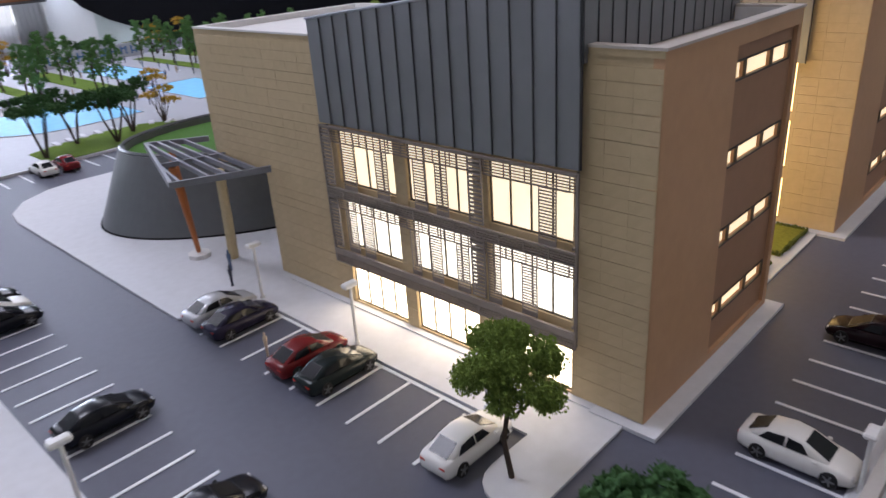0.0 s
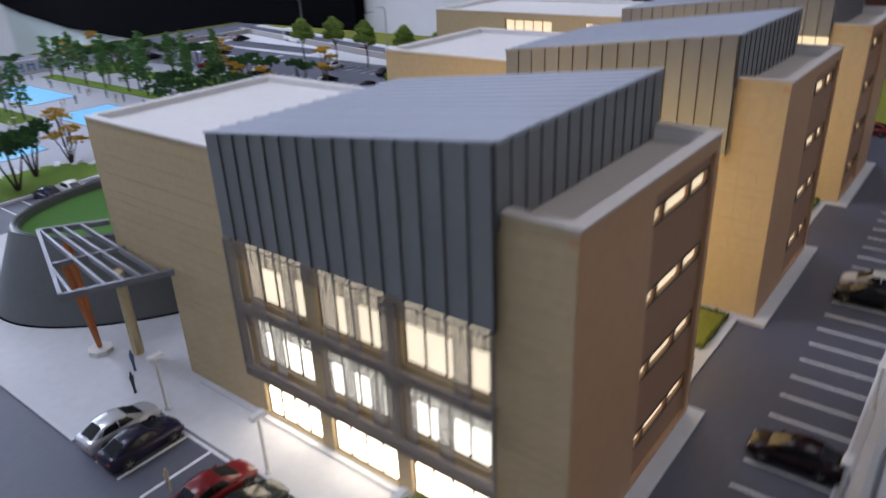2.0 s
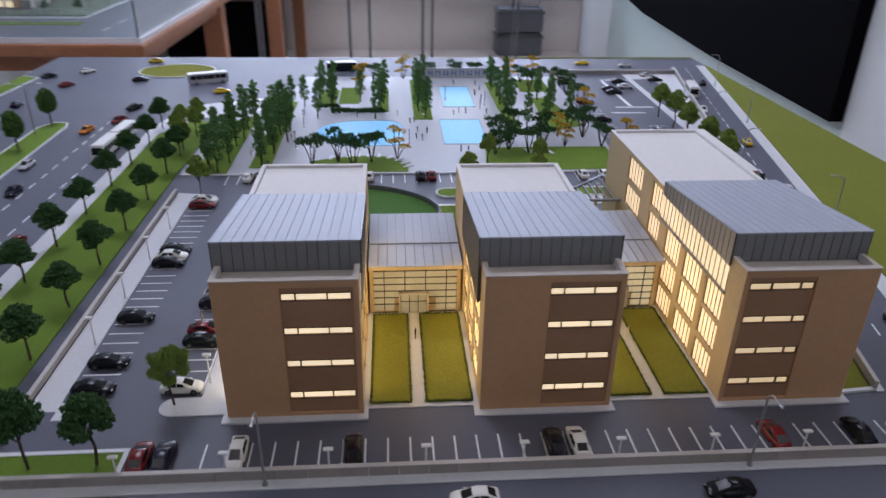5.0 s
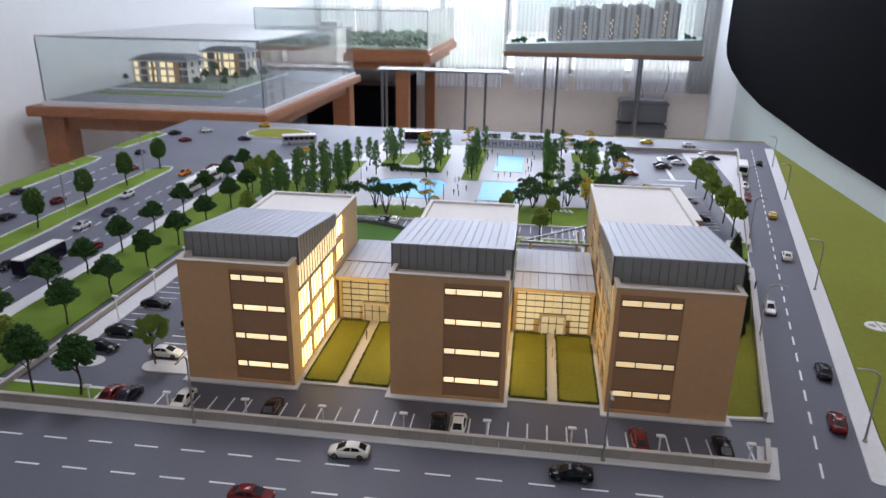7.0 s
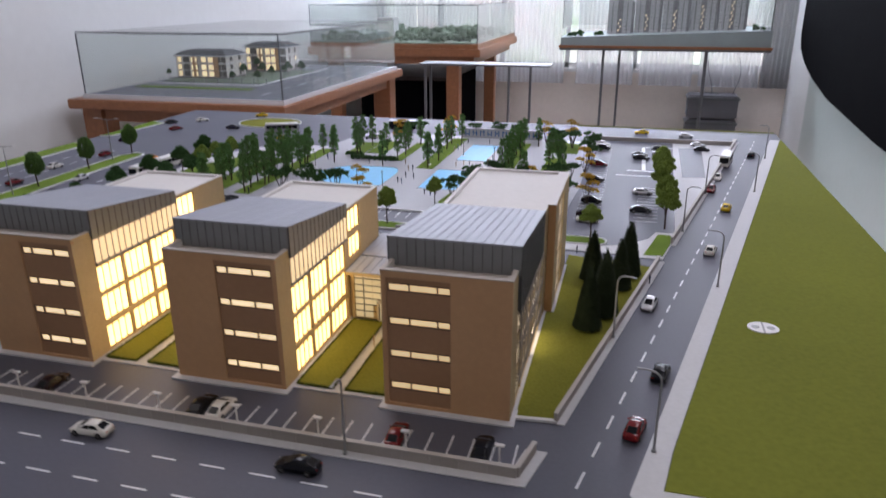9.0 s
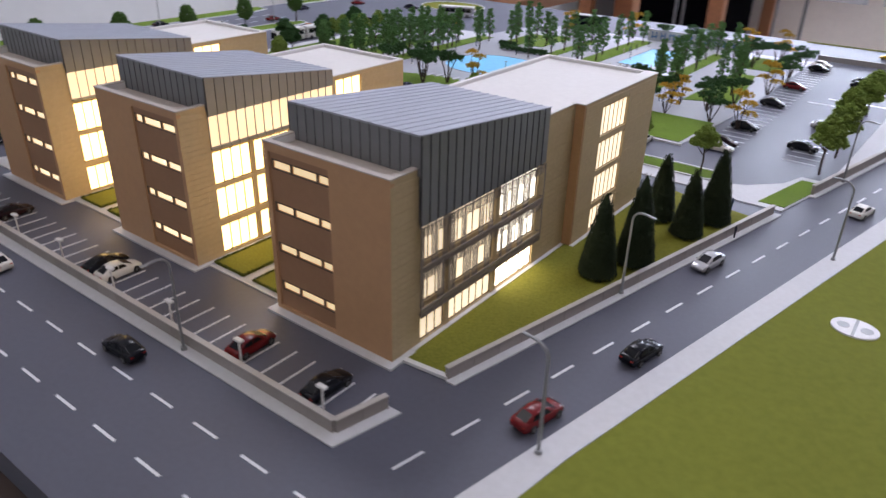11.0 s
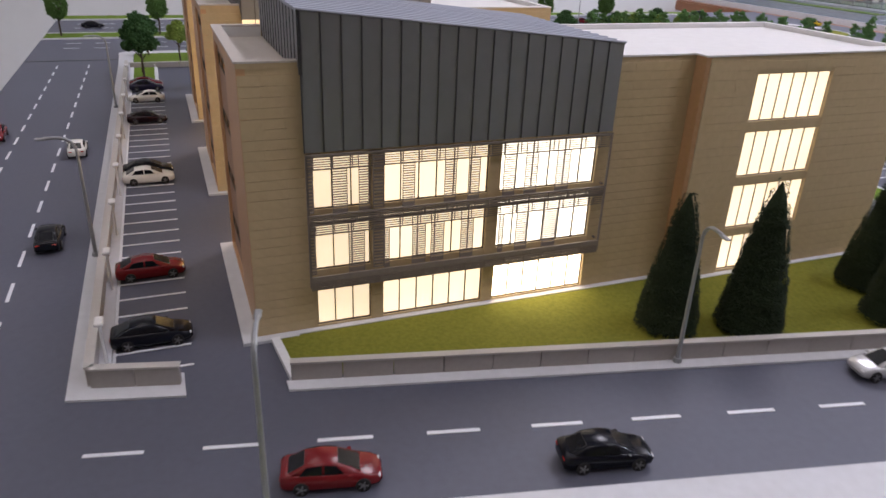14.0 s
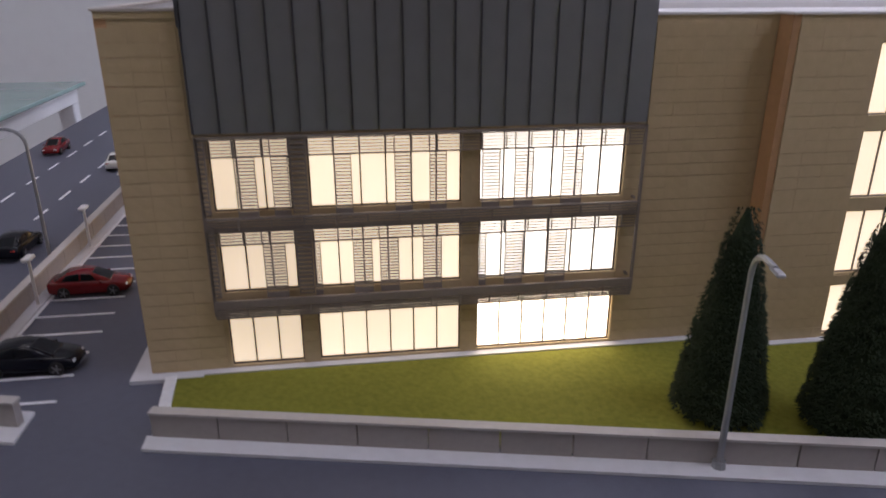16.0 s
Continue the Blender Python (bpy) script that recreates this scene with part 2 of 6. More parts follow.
M["sheer"] = sheer("sheer_curtain")
M["hedge"] = mat("hedge_foam", (0.075, 0.09, 0.02), 0.95, var=0.4, scale=200, bump=0.9, spec=0.1)
M["legsteel"] = mat("grey_leg_steel", (0.16, 0.16, 0.17), 0.4, 0.5)
LEAF = dict(
    dark=mat("leaf_dark", (0.038, 0.088, 0.028), 0.85, var=0.45, scale=150, bump=0.8, spec=0.15),
    mid=mat("leaf_mid", (0.168, 0.238, 0.046), 0.85, var=0.45, scale=150, bump=0.8, spec=0.15),
    poplar=mat("leaf_poplar", (0.10, 0.205, 0.06), 0.85, var=0.45, scale=150, bump=0.8, spec=0.15),
    cone=mat("leaf_conifer", (0.028, 0.04, 0.022), 0.9, var=0.4, scale=200, bump=0.9, spec=0.1),
    avenue=mat("leaf_avenue", (0.07, 0.135, 0.032), 0.85, var=0.5, scale=150, bump=0.8, spec=0.15),
    yellow=mat("leaf_yellow", (0.48, 0.30, 0.035), 0.85, var=0.35, scale=150, bump=0.8, spec=0.15),
)
CAR = {}
for cname, ccol, cmet in (("white", (0.72, 0.71, 0.68), 0.0), ("black", (0.006, 0.007, 0.012), 0.0), ("red", (0.15, 0.009, 0.012), 0.0), ("maroon", (0.014, 0.005, 0.008), 0.0), ("silver", (0.56, 0.57, 0.6), 0.4),
                          ("navy", (0.018, 0.016, 0.038), 0.1), ("green", (0.012, 0.018, 0.019), 0.1), ("yellow", (0.62, 0.42, 0.02), 0.0), ("orange", (0.55, 0.2, 0.03), 0.0)):
    CAR[cname] = mat("car_" + cname, ccol, 0.24, cmet, var=0.03, coat=0.05, spec=0.22 if max(ccol) < 0.06 else 0.32)


# ---- mesh helpers ----
def box(bm, x0, x1, y0, y1, z0, z1):
    v = [bm.verts.new((x, y, z)) for z in (z0, z1) for x, y in ((x0, y0), (x1, y0), (x1, y1), (x0, y1))]
    for f in ((3, 2, 1, 0), (4, 5, 6, 7), (0, 1, 5, 4), (1, 2, 6, 5), (2, 3, 7, 6), (3, 0, 4, 7)):
        bm.faces.new([v[i] for i in f])
    return v


def boxes(*rows):
    bm = bmesh.new()
    for r in rows:
        box(bm, *r)
    return bm


def rbox(x0, x1, y0, y1, z0, z1, r=0.05, n=2):
    bm = boxes((x0, x1, y0, y1, z0, z1))
    bmesh.ops.bevel(bm, geom=bm.edges[:], offset=r, segments=n, affect='EDGES')
    return bm


def tube(bm, p, q, r0, r1=None, n=8):
    """A closed round bar from p to q."""
    p, q = Vector(p), Vector(q)
    r1 = r0 if r1 is None else r1
    d = (q - p).normalized()
    a = d.orthogonal().normalized()
    b = d.cross(a)
    rings = [[bm.verts.new(c + r * (math.cos(k * math.tau / n) * a + math.sin(k * math.tau / n) * b)) for k in range(n)] for c, r in ((p, r0), (q, r1))]
    for k in range(n):
        bm.faces.new((rings[0][k], rings[0][(k + 1) % n], rings[1][(k + 1) % n], rings[1][k]))
    bm.faces.new(rings[0][::-1])
    bm.faces.new(rings[1])


def tubes(*rows):
    bm = bmesh.new()
    for r in rows:
        tube(bm, *r)
    return bm


def slab(bm, pts, z0, z1):
    """A flat plate with the outline pts (counter-clockwise)."""
    lo = [bm.verts.new((x, y, z0)) for x, y in pts]
    hi = [bm.verts.new((x, y, z1)) for x, y in pts]
    bm.faces.new(hi)
    bm.faces.new(lo[::-1])
    for k in range(len(pts)):
        j = (k + 1) % len(pts)
        bm.faces.new((lo[k], lo[j], hi[j], hi[k]))


def slabs(z0, z1, *outlines):
    bm = bmesh.new()
    for pts in outlines:
        slab(bm, pts, z0, z1)
    return bm


def rect(x0, x1, y0, y1):
    return [(x0, y0), (x1, y0), (x1, y1), (x0, y1)]


def rounded(x0, x1, y0, y1, r, n=6):
    out = []
    for cx, cy, a in ((x1 - r, y0 + r, -90), (x1 - r, y1 - r, 0), (x0 + r, y1 - r, 90), (x0 + r, y0 + r, 180)):
        out += [(cx + r * math.cos(radians(a + 90 * k / n)), cy + r * math.sin(radians(a + 90 * k / n))) for k in range(n + 1)]
    return out


def ellipse(cx, cy, a, b, n=40, s=0, e=360):
    k = n if e - s >= 360 else n + 1
    return [(cx + a * math.cos(radians(s + (e - s) * i / n)), cy + b * math.sin(radians(s + (e - s) * i / n))) for i in range(k)]


def mesh_of(name, bm, material, smooth=False):
    bmesh.ops.recalc_face_normals(bm, faces=bm.faces[:])
    bmesh.ops.scale(bm, vec=(U, U, U), verts=bm.verts[:])
    me = bpy.data.meshes.new(name)
    bm.to_mesh(me)
    bm.free()
    me.materials.append(material)
    if smooth:
        me.polygons.foreach_set("use_smooth", [True] * len(me.polygons))
    return me


def part(name, bm, material, parent=None, label="", smooth=False, at=None):
    """One mesh object under a thing, or under a part."""
    ob = new(name, mesh_of(name, bm, material, smooth))
    ob.parent = parent
    if at:
        ob.location = Vector(at) * U
    if label:
        ob["label"] = label
    return ob


def thing(name, x, y, z=0.0, turn=0.0, label="", category="", group="", kind=""):
    ob = new(name)
    ob.empty_display_size = 0.01
    ob.matrix_basis = at(x, y, z, turn)
    return tagged(ob, label, category, group, kind)


def at(x, y, z=0.0, turn=0.0):
    return pose(x * U, y * U, z * U, 0, 0, turn)


def setting(name, bm, material, label="", category=""):
    return tagged(part(name, bm, material), label, category, kind="structure")


PIECES = {}


def piece(name, size, material, parent, centre, turn=0.0):
    """A small block that shares its mesh with all blocks of its size."""
    key = (name, tuple(round(v, 2) for v in size), material.name)
    if key not in PIECES:
        a, b, c = (v / 2 for v in size)
        PIECES[key] = mesh_of(name, boxes((-a, a, -b, b, -c, c)), material)
    ob = new(name, PIECES[key])
    ob.parent = parent
    ob.matrix_basis = at(*centre, turn)
    return ob


BALLS = {}


def lump(bm, detail, matrix, rng, rough):
    """A ball of few faces with shaken corners."""
    if detail not in BALLS:
        ball = bmesh.new()
        bmesh.ops.create_icosphere(ball, subdivisions=detail, radius=1)
        ball.verts.index_update()
        BALLS[detail] = [v.co.copy() for v in ball.verts], [[v.index for v in f.verts] for f in ball.faces]
        ball.free()
    points, faces = BALLS[detail]
    vs = [bm.verts.new(matrix @ p + Vector((rng.uniform(-1, 1), rng.uniform(-1, 1), rng.uniform(-1, 1))) * rough) for p in points]
    for f in faces:
        bm.faces.new([vs[i] for i in f])


# ---- the room ----
FLOOR = -95
WX0, WX1, WY0, WY1 = -215, 150, -260, 672
setting("floor", boxes((WX0 - 15, WX1 + 55, WY0 - 15, WY1 + 15, FLOOR - 10, FLOOR)), M["tiles"], "beige tiled showroom floor", "floor")
setting("ceiling", boxes((WX0 - 15, WX1 + 55, WY0 - 15, WY1 + 15, CEIL, CEIL + 10)), M["ceil"], "plain white ceiling", "ceiling")
setting("wall_west", boxes((WX0 - 15, WX0, WY0, WY1, FLOOR, CEIL)), M["roomwall"], "plain pale grey painted wall", "wall")
LEAN = 0.068


def wx(y):
    """The face of the east wall, which leans outward north of the site model."""
    return WX1 + LEAN * max(0, y - 177)


setting("wall_east", slabs(FLOOR, CEIL, [(WX1, WY0), (WX1, 177), (wx(545), 545), (wx(545) + 15, 545), (WX1 + 15, 177), (WX1 + 15, WY0)]), M["eastwall"], "glossy grey panelled wall, lawn's green reflection put into its colour", "wall")
setting("wall_east_white", boxes((WX1 - 0.6, WX1 - 0.2, 86.5, 176, -40, CEIL)), M["roomwall"], "plain white painted wall panel", "wall")
setting("wall_east_far", slabs(FLOOR, CEIL, [(wx(545), 545.02), (wx(WY1), WY1), (wx(WY1) + 15, WY1), (wx(545) + 15, 545.02)]), M["roomwall"], "white wall end beside the window", "wall")
setting("wall_south", boxes((WX0, WX1, WY0 - 15, WY0, FLOOR, CEIL)), M["roomwall"], "plain pale grey painted wall", "wall")
# North wall with a wide window over a beige dado.
SILL, HEAD = -32, 150
setting("wall_north", boxes((WX0, 200, WY1, WY1 + 15, FLOOR, SILL), (WX0, 200, WY1, WY1 + 15, HEAD, CEIL)), M["beige"], "beige painted wall below a wide window", "wall")
win = tagged(new("window_1"), "wide bright window with thin white bars", "window", kind="structure")
frame_bm = boxes(*[(x - 2, x + 2, WY1 + 2, WY1 + 8, SILL, HEAD) for x in (-213, -150, -85, -20, 45, 110, 180)], (WX0, 182, WY1 + 2, WY1 + 8, SILL, SILL + 5), (WX0, 182, WY1 + 2, WY1 + 8, HEAD - 5, HEAD))
part("window_frame", frame_bm, M["lampwhite"], win)
part("window_sill", boxes((WX0, 182, WY1 - 6, WY1, SILL - 3, SILL)), M["lampwhite"], win)
setting("backdrop", boxes((WX0 - 300, 500, WY1 + 120, WY1 + 121, -200, 400)), M["daylight"], "bright hazy daylight outside the window", "backdrop")


def curtain(x0, x1, label, m="curtain"):
    bm = bmesh.new()
    n = int((x1 - x0) * 1.2)
    rows = []
    for z in (SILL - 14, HEAD):
        rows.append([bm.verts.new((x0 + (x1 - x0) * k / n, WY1 - 9 + 1.6 * math.sin(k * 1.3) + 0.7 * math.sin(k * 0.47), z)) for k in range(n + 1)])
    for k in range(n):
        bm.faces.new((rows[0][k], rows[0][k + 1], rows[1][k + 1], rows[1][k]))
    bmesh.ops.solidify(bm, geom=bm.faces[:], thickness=0.25)
    c = thing("curtain", 0, 0, label=label, category="curtain", group="curtains at the window")
    part("cloth", bm, M[m], c, smooth=True)


curtain(158, 182, "white curtain hanging at the window")
for x0, x1 in ((-214, -172), (-171, -97), (-96, -22), (-10, 44), (50, 98), (104, 157)):
    curtain(x0, x1, "sheer white curtain with upright folds", "sheer")

# East wall: black screen with a rounded lower corner, timber post, dark board.
scr = thing("black_screen", 0, 0, label="large matt black screen hung on the pale wall", category="screen")
pts = [(177, -24), (300, -25.5), (430, -24), (500, -19), (550, -12), (578, -4), (588, 6), (588, 160), (177, 160)]
bm = bmesh.new()
slab(bm, pts, 0, 5)
bmesh.ops.transform(bm, matrix=Matrix(((LEAN, 0, -1, WX1 - 0.5 - LEAN * 177), (1, 0, 0, 0), (0, 1, 0, 0), (0, 0, 0, 1))), verts=bm.verts[:])
part("screen_panel", bm, M["black"], scr)
part("wall_mount", slabs(10, 140, [(wx(200) - 0.5, 200), (wx(440) - 0.5, 440), (wx(440) - 0.02, 440), (wx(200) - 0.02, 200)]), M["base"], scr)
post = thing("timber_post", 0, 0, label="light brown timber post fixed to the wall", category="post")
part("post", rbox(WX1 - 2, WX1 - 0.3, 87, 103.5, FLOOR, CEIL - 1, 0.4), M["timber"], post)
dark = thing("black_board", 0, 0, label="tall matt black board standing against the wall", category="board")
part("body", rbox(WX1 - 2.4, WX1 - 0.5, 62.6, 86.6, FLOOR + 2, 150, 0.4), M["black"], dark)
part("plinth", boxes((WX1 - 3.4, WX1 - 0.5, 62.6, 86.8, FLOOR, FLOOR + 2)), M["base"], dark)
post2 = thing("timber_post", 0, 0, label="narrow grey-brown timber post beside the black board", category="post")
part("post", rbox(WX1 - 2, WX1 - 0.3, 57.2, 62.4, FLOOR, CEIL - 1, 0.4), M["timber"], post2)
wb = thing("wooden_board", 0, 0, label="tall dark reddish-brown wooden board against the wall", category="board")
part("body", rbox(WX1 - 6, WX1 - 0.5, -60, 54, FLOOR + 2, 150, 0.6), mat("dark_red_wood", (0.055, 0.017, 0.008), 0.4, var=0.2, scale=8), wb)
part("plinth", boxes((WX1 - 7, WX1 - 0.5, -60.5, 54.2, FLOOR, FLOOR + 2)), M["base"], wb)


# Other tables with models under glass.
def leg(parent, x, y, z1, w, m, name="leg"):
    part(name, rbox(x - w, x + w, y - w, y + w, FLOOR, z1, 0.4, 1), m, parent)


def table(name, x0, x1, y0, y1, top, thick, w, m, label, category="table", legs=None):
    t = thing(name, 0, 0, label=label, category=category)
    part("tabletop", rbox(x0, x1, y0, y1, top - thick, top, 0.5), m, t)
    if w > 3:
        part("apron", boxes((x0 + 6, x1 - 6, y0 + 6, y0 + 9, top - thick - 6, top - thick), (x1 - 9, x1 - 6, y0 + 9, y1 - 6, top - thick - 6, top - thick)), m, t)
    for x, y in legs or [(x, y) for x in (x0 + w + 4, x1 - w - 4) for y in (y0 + w + 4, y1 - w - 4)]:
        leg(t, x, y, top - thick, w, m)
    return t


def case(x0, x1, y0, y1, z0, h, label):
    g = thing("glass_case", 0, 0, label=label, category="display case")
    e = 0.5
    for nm, b in (("front_pane", (x0, x1, y0, y0 + e, z0, z0 + h)), ("back_pane", (x0, x1, y1 - e, y1, z0, z0 + h)), ("side_pane", (x0, x0 + e, y0 + e, y1 - e, z0, z0 + h)),
                  ("side_pane", (x1 - e, x1, y0 + e, y1 - e, z0, z0 + h)), ("top_pane", (x0, x1, y0, y1, z0 + h, z0 + h + e))):
        p = part(nm, boxes(b), M["glass"], g)
        p.visible_shadow = False
    edge = boxes((x0 - .1, x1 + .1, y0 - .1, y0 + e, z0 + h + e, z0 + h + e + .5), (x1 - e, x1 + .1, y0 + e, y1, z0 + h + e, z0 + h + e + .5), (x0 - .2, x0 + .4, y0 - .2, y0 + .2, z0, z0 + h), (x1 - .4, x1 + .2, y0 - .25, y0 + .2, z0, z0 + h))
    part("edge_trim", edge, M["drum"], g)


table("wooden_table", -209, -98, 220, 386, -6.7, 4.4, 5.5, M["wood"], "reddish wooden table under a glass display case")
bd = thing("town_model", 0, 0, label="grey street model on a board with a white edge", category="scale model")
part("board", rbox(-203, -100.6, 225, 380, -6.7, -4.9, 0.3), M["asphalt"], bd)
part("edge_band", boxes((-203.3, -100, 224.4, 225, -6.7, -4.7), (-100.6, -100, 225, 380, -6.7, -4.7)), M["kerb"], bd)
part("lawn", boxes((-198, -138, 279, 345, -4.9, -4.6)), M["green"], bd)
part("verge", boxes((-197, -133, 254, 260, -4.9, -4.65)), M["turf"], bd)
part("kerb_stone", boxes((-199, -137.2, 271, 271.9, -4.9, -4.4), (-137.9, -137, 272, 360, -4.9, -4.4)), M["kerb"], bd)
for k in range(7):
    part("lane_dash", boxes((-119.6, -119, 240 + 19 * k, 250 + 19 * k, -4.9, -4.86)), M["marking"], bd)
case(-202.5, -100.8, 225.4, 379, -4.7, 27, "clear glass case over a small model")


def model_house(x, y, w, d, h, turn, label):
    t = thing("model_house", x, y, -4.6, turn, label, "model house", "houses under the glass case")
    part("wall", rbox(-w / 2, w / 2, -d / 2, d / 2, 0, h, 0.2, 1), M["housewall"], t)
    bm = bmesh.new()
    o = 1.2
    lo = [bm.verts.new((sx * (w / 2 + o), sy * (d / 2 + o), h)) for sx, sy in ((-1, -1), (1, -1), (1, 1), (-1, 1))]
    hi = [bm.verts.new((sx * (w / 2 - 4), sy * (d / 2 - 4), h + 2.6)) for sx, sy in ((-1, -1), (1, -1), (1, 1), (-1, 1))]
    bm.faces.new(lo[::-1]), bm.faces.new(hi)
    for k in range(4):
        bm.faces.new((lo[k], lo[(k + 1) % 4], hi[(k + 1) % 4], hi[k]))
    part("roof", bm, M["houseroof"], t)
    part("eaves", boxes((-w / 2 - o - 0.1, w / 2 + o + 0.1, -d / 2 - o - 0.1, d / 2 + o + 0.1, h - 0.45, h)), M["kerb"], t, "pale eaves board")
    floors = 3
    fh = h / floors
    part("plinth_band", boxes((-w / 2 - 0.15, w / 2 + 0.15, -d / 2 - 0.15, d / 2 + 0.15, 0, 0.8)), M["tower2"], t)
    for k in range(1, floors):
        part("floor_band", boxes((-w / 2 - 0.12, w / 2 + 0.12, -d / 2 - 0.12, d / 2 + 0.12, k * fh - 0.15, k * fh + 0.15)), M["kerb"], t)
    for cx in (-w * 0.12, w * 0.3):
        part("brown_bay", boxes((cx - 1.5, cx + 1.5, -d / 2 - 0.5, -d / 2 - 0.16, 0.8, h - 0.4)), M["brown"], t)
    for f in range(floors):
        for i, fx in enumerate((-0.42, -0.29, -0.165, -0.08, 0.06, 0.2, 0.34, 0.45)):
            lit_ = i in (2, 3, 4) or (i * 3 + f * 5 + int(w)) % 5 == 1
            ww = 1.15 if i in (0, 7) else 1.5 if i not in (2, 3) else 0.55
            y0 = -d / 2 - (0.75 if i in (2, 3) else 0.3)
            cx, z0 = fx * w, f * fh + (1.1 if f == 0 else 0.6)
            win_ = part("window", boxes((cx - ww - 0.15, cx + ww + 0.15, y0, y0 + 0.25, z0 - 0.1, z0 + fh - 1.2)), M["frame"], t)
            part("pane", boxes((cx - ww, cx + ww, y0 - 0.06, y0 - 0.01, z0, z0 + fh - 1.35)), M["litdim"] if lit_ else M["dullpane"], win_)
    for f in range(floors):
        for fy in (-0.25, 0.2):
            win_ = part("window", boxes((w / 2 + 0.13, w / 2 + 0.3, fy * d - 1.2, fy * d + 1.2, f * fh + 1.0, f * fh + fh - 0.8)), M["frame"], t)
            part("pane", boxes((w / 2 + 0.31, w / 2 + 0.36, fy * d - 1.0, fy * d + 1.0, f * fh + 1.2, f * fh + fh - 1.0)), M["litdim"] if f == 1 and fy > 0 else M["dullpane"], win_)


model_house(-184, 304, 31, 20, 12.0, 0, "pale three-storey model house with lit windows and a dark hipped roof")
model_house(-166, 342, 26, 18, 14.0, 2, "pale three-storey model house with lit windows and a dark hipped roof")

table("wooden_table", -207, -67, 478, 650, -1, 6, 5, M["wood"], "reddish wooden table holding a planted model under glass", legs=((-91, 494), (-91, 640), (-190, 494), (-190, 640)))
pl = thing("planted_model", 0, 0, label="dark green planted landscape model under glass", category="landscape model")
rng = random.Random(31)
bm = slabs(2.2, 3.0, rect(-203, -73, 483, 645))
for _ in range(420):
    x, y = rng.uniform(-200, -76), rng.uniform(486, 642)
    rr_ = rng.uniform(1.4, 3.4) * (0.6 + 0.8 * abs(noise.noise(Vector((x * 0.04, y * 0.04, 0)))))
    for _ in range(3):
        lump(bm, 2, Matrix.Translation((x + rng.uniform(-1, 1) * rr_, y + rng.uniform(-1, 1) * rr_, 3.0 + rr_ * rng.uniform(0.7, 1.9))) @ Matrix.Scale(rr_ * rng.uniform(0.6, 1.0), 4), rng, rr_ * 0.12)
part("planting", bm, M["green"], pl)
part("board", boxes((-205, -69, 480, 648, -1, 2.2)), M["wood"], pl)
part("model_block", boxes((-170, -156, 540, 556, 3.0, 19)), M["tower"], pl, "grey block among the planting")
case(-204.5, -69.5, 480.5, 647.5, 2.3, 27.5, "clear glass case over a planted model")
# Black block added to give the dark under the table.
dk = thing("storage_box", 0, 0, label="black block that darkens the space under the table", category="box")
part("body", rbox(-180, -104, 520, 636, FLOOR, -30, 1), M["black"], dk)
part("lid", rbox(-181, -103, 519, 637, -30, -27, 0.8), M["base"], dk)

fn = thing("model_fence", 0, 0, label="thin dark fence before the model houses", category="fence")
for k in range(10):
    part("post", boxes((-206 + 7 * k + 6, -205.6 + 7 * k + 6, 278, 278.4, -4.6, -2.2)), M["lampgrey"], fn)
part("rail", boxes((-200, -136, 278.1, 278.3, -2.6, -2.4)), M["lampgrey"], fn)

table("steel_table", -92, -5, 400, 419, -4.5, 1.2, 0.8, M["legsteel"], "narrow steel-legged side table", "table", legs=((-32, 403), (-20, 416), (-88, 403), (-88, 416)))
st = table("display_stand", -15, 145, 542, 625, -3.6, 1.8, 1.0, M["legsteel"], "steel-legged display stand with a grey plinth", "display stand", legs=((20, 552), (31.5, 614), (99, 552), (105, 614)))
bm = bmesh.new()
slab(bm, [(-14, -1.6), (144, -1.6), (144, 10.8), (-14, 4.5)], -624, -543)
bmesh.ops.transform(bm, matrix=Matrix(((1, 0, 0, 0), (0, 0, -1, 0), (0, 1, 0, 0), (0, 0, 0, 1))), verts=bm.verts[:])
part("fascia", bm, mat("grey_green_fascia", (0.27, 0.32, 0.32), 0.5), st, "grey-green plinth rising to one end")
part("board_edge", rbox(-15.5, 145.5, 541.5, 625.5, -3.55, -1.6, 0.2), M["wood"], st, "brown board under the plinth")
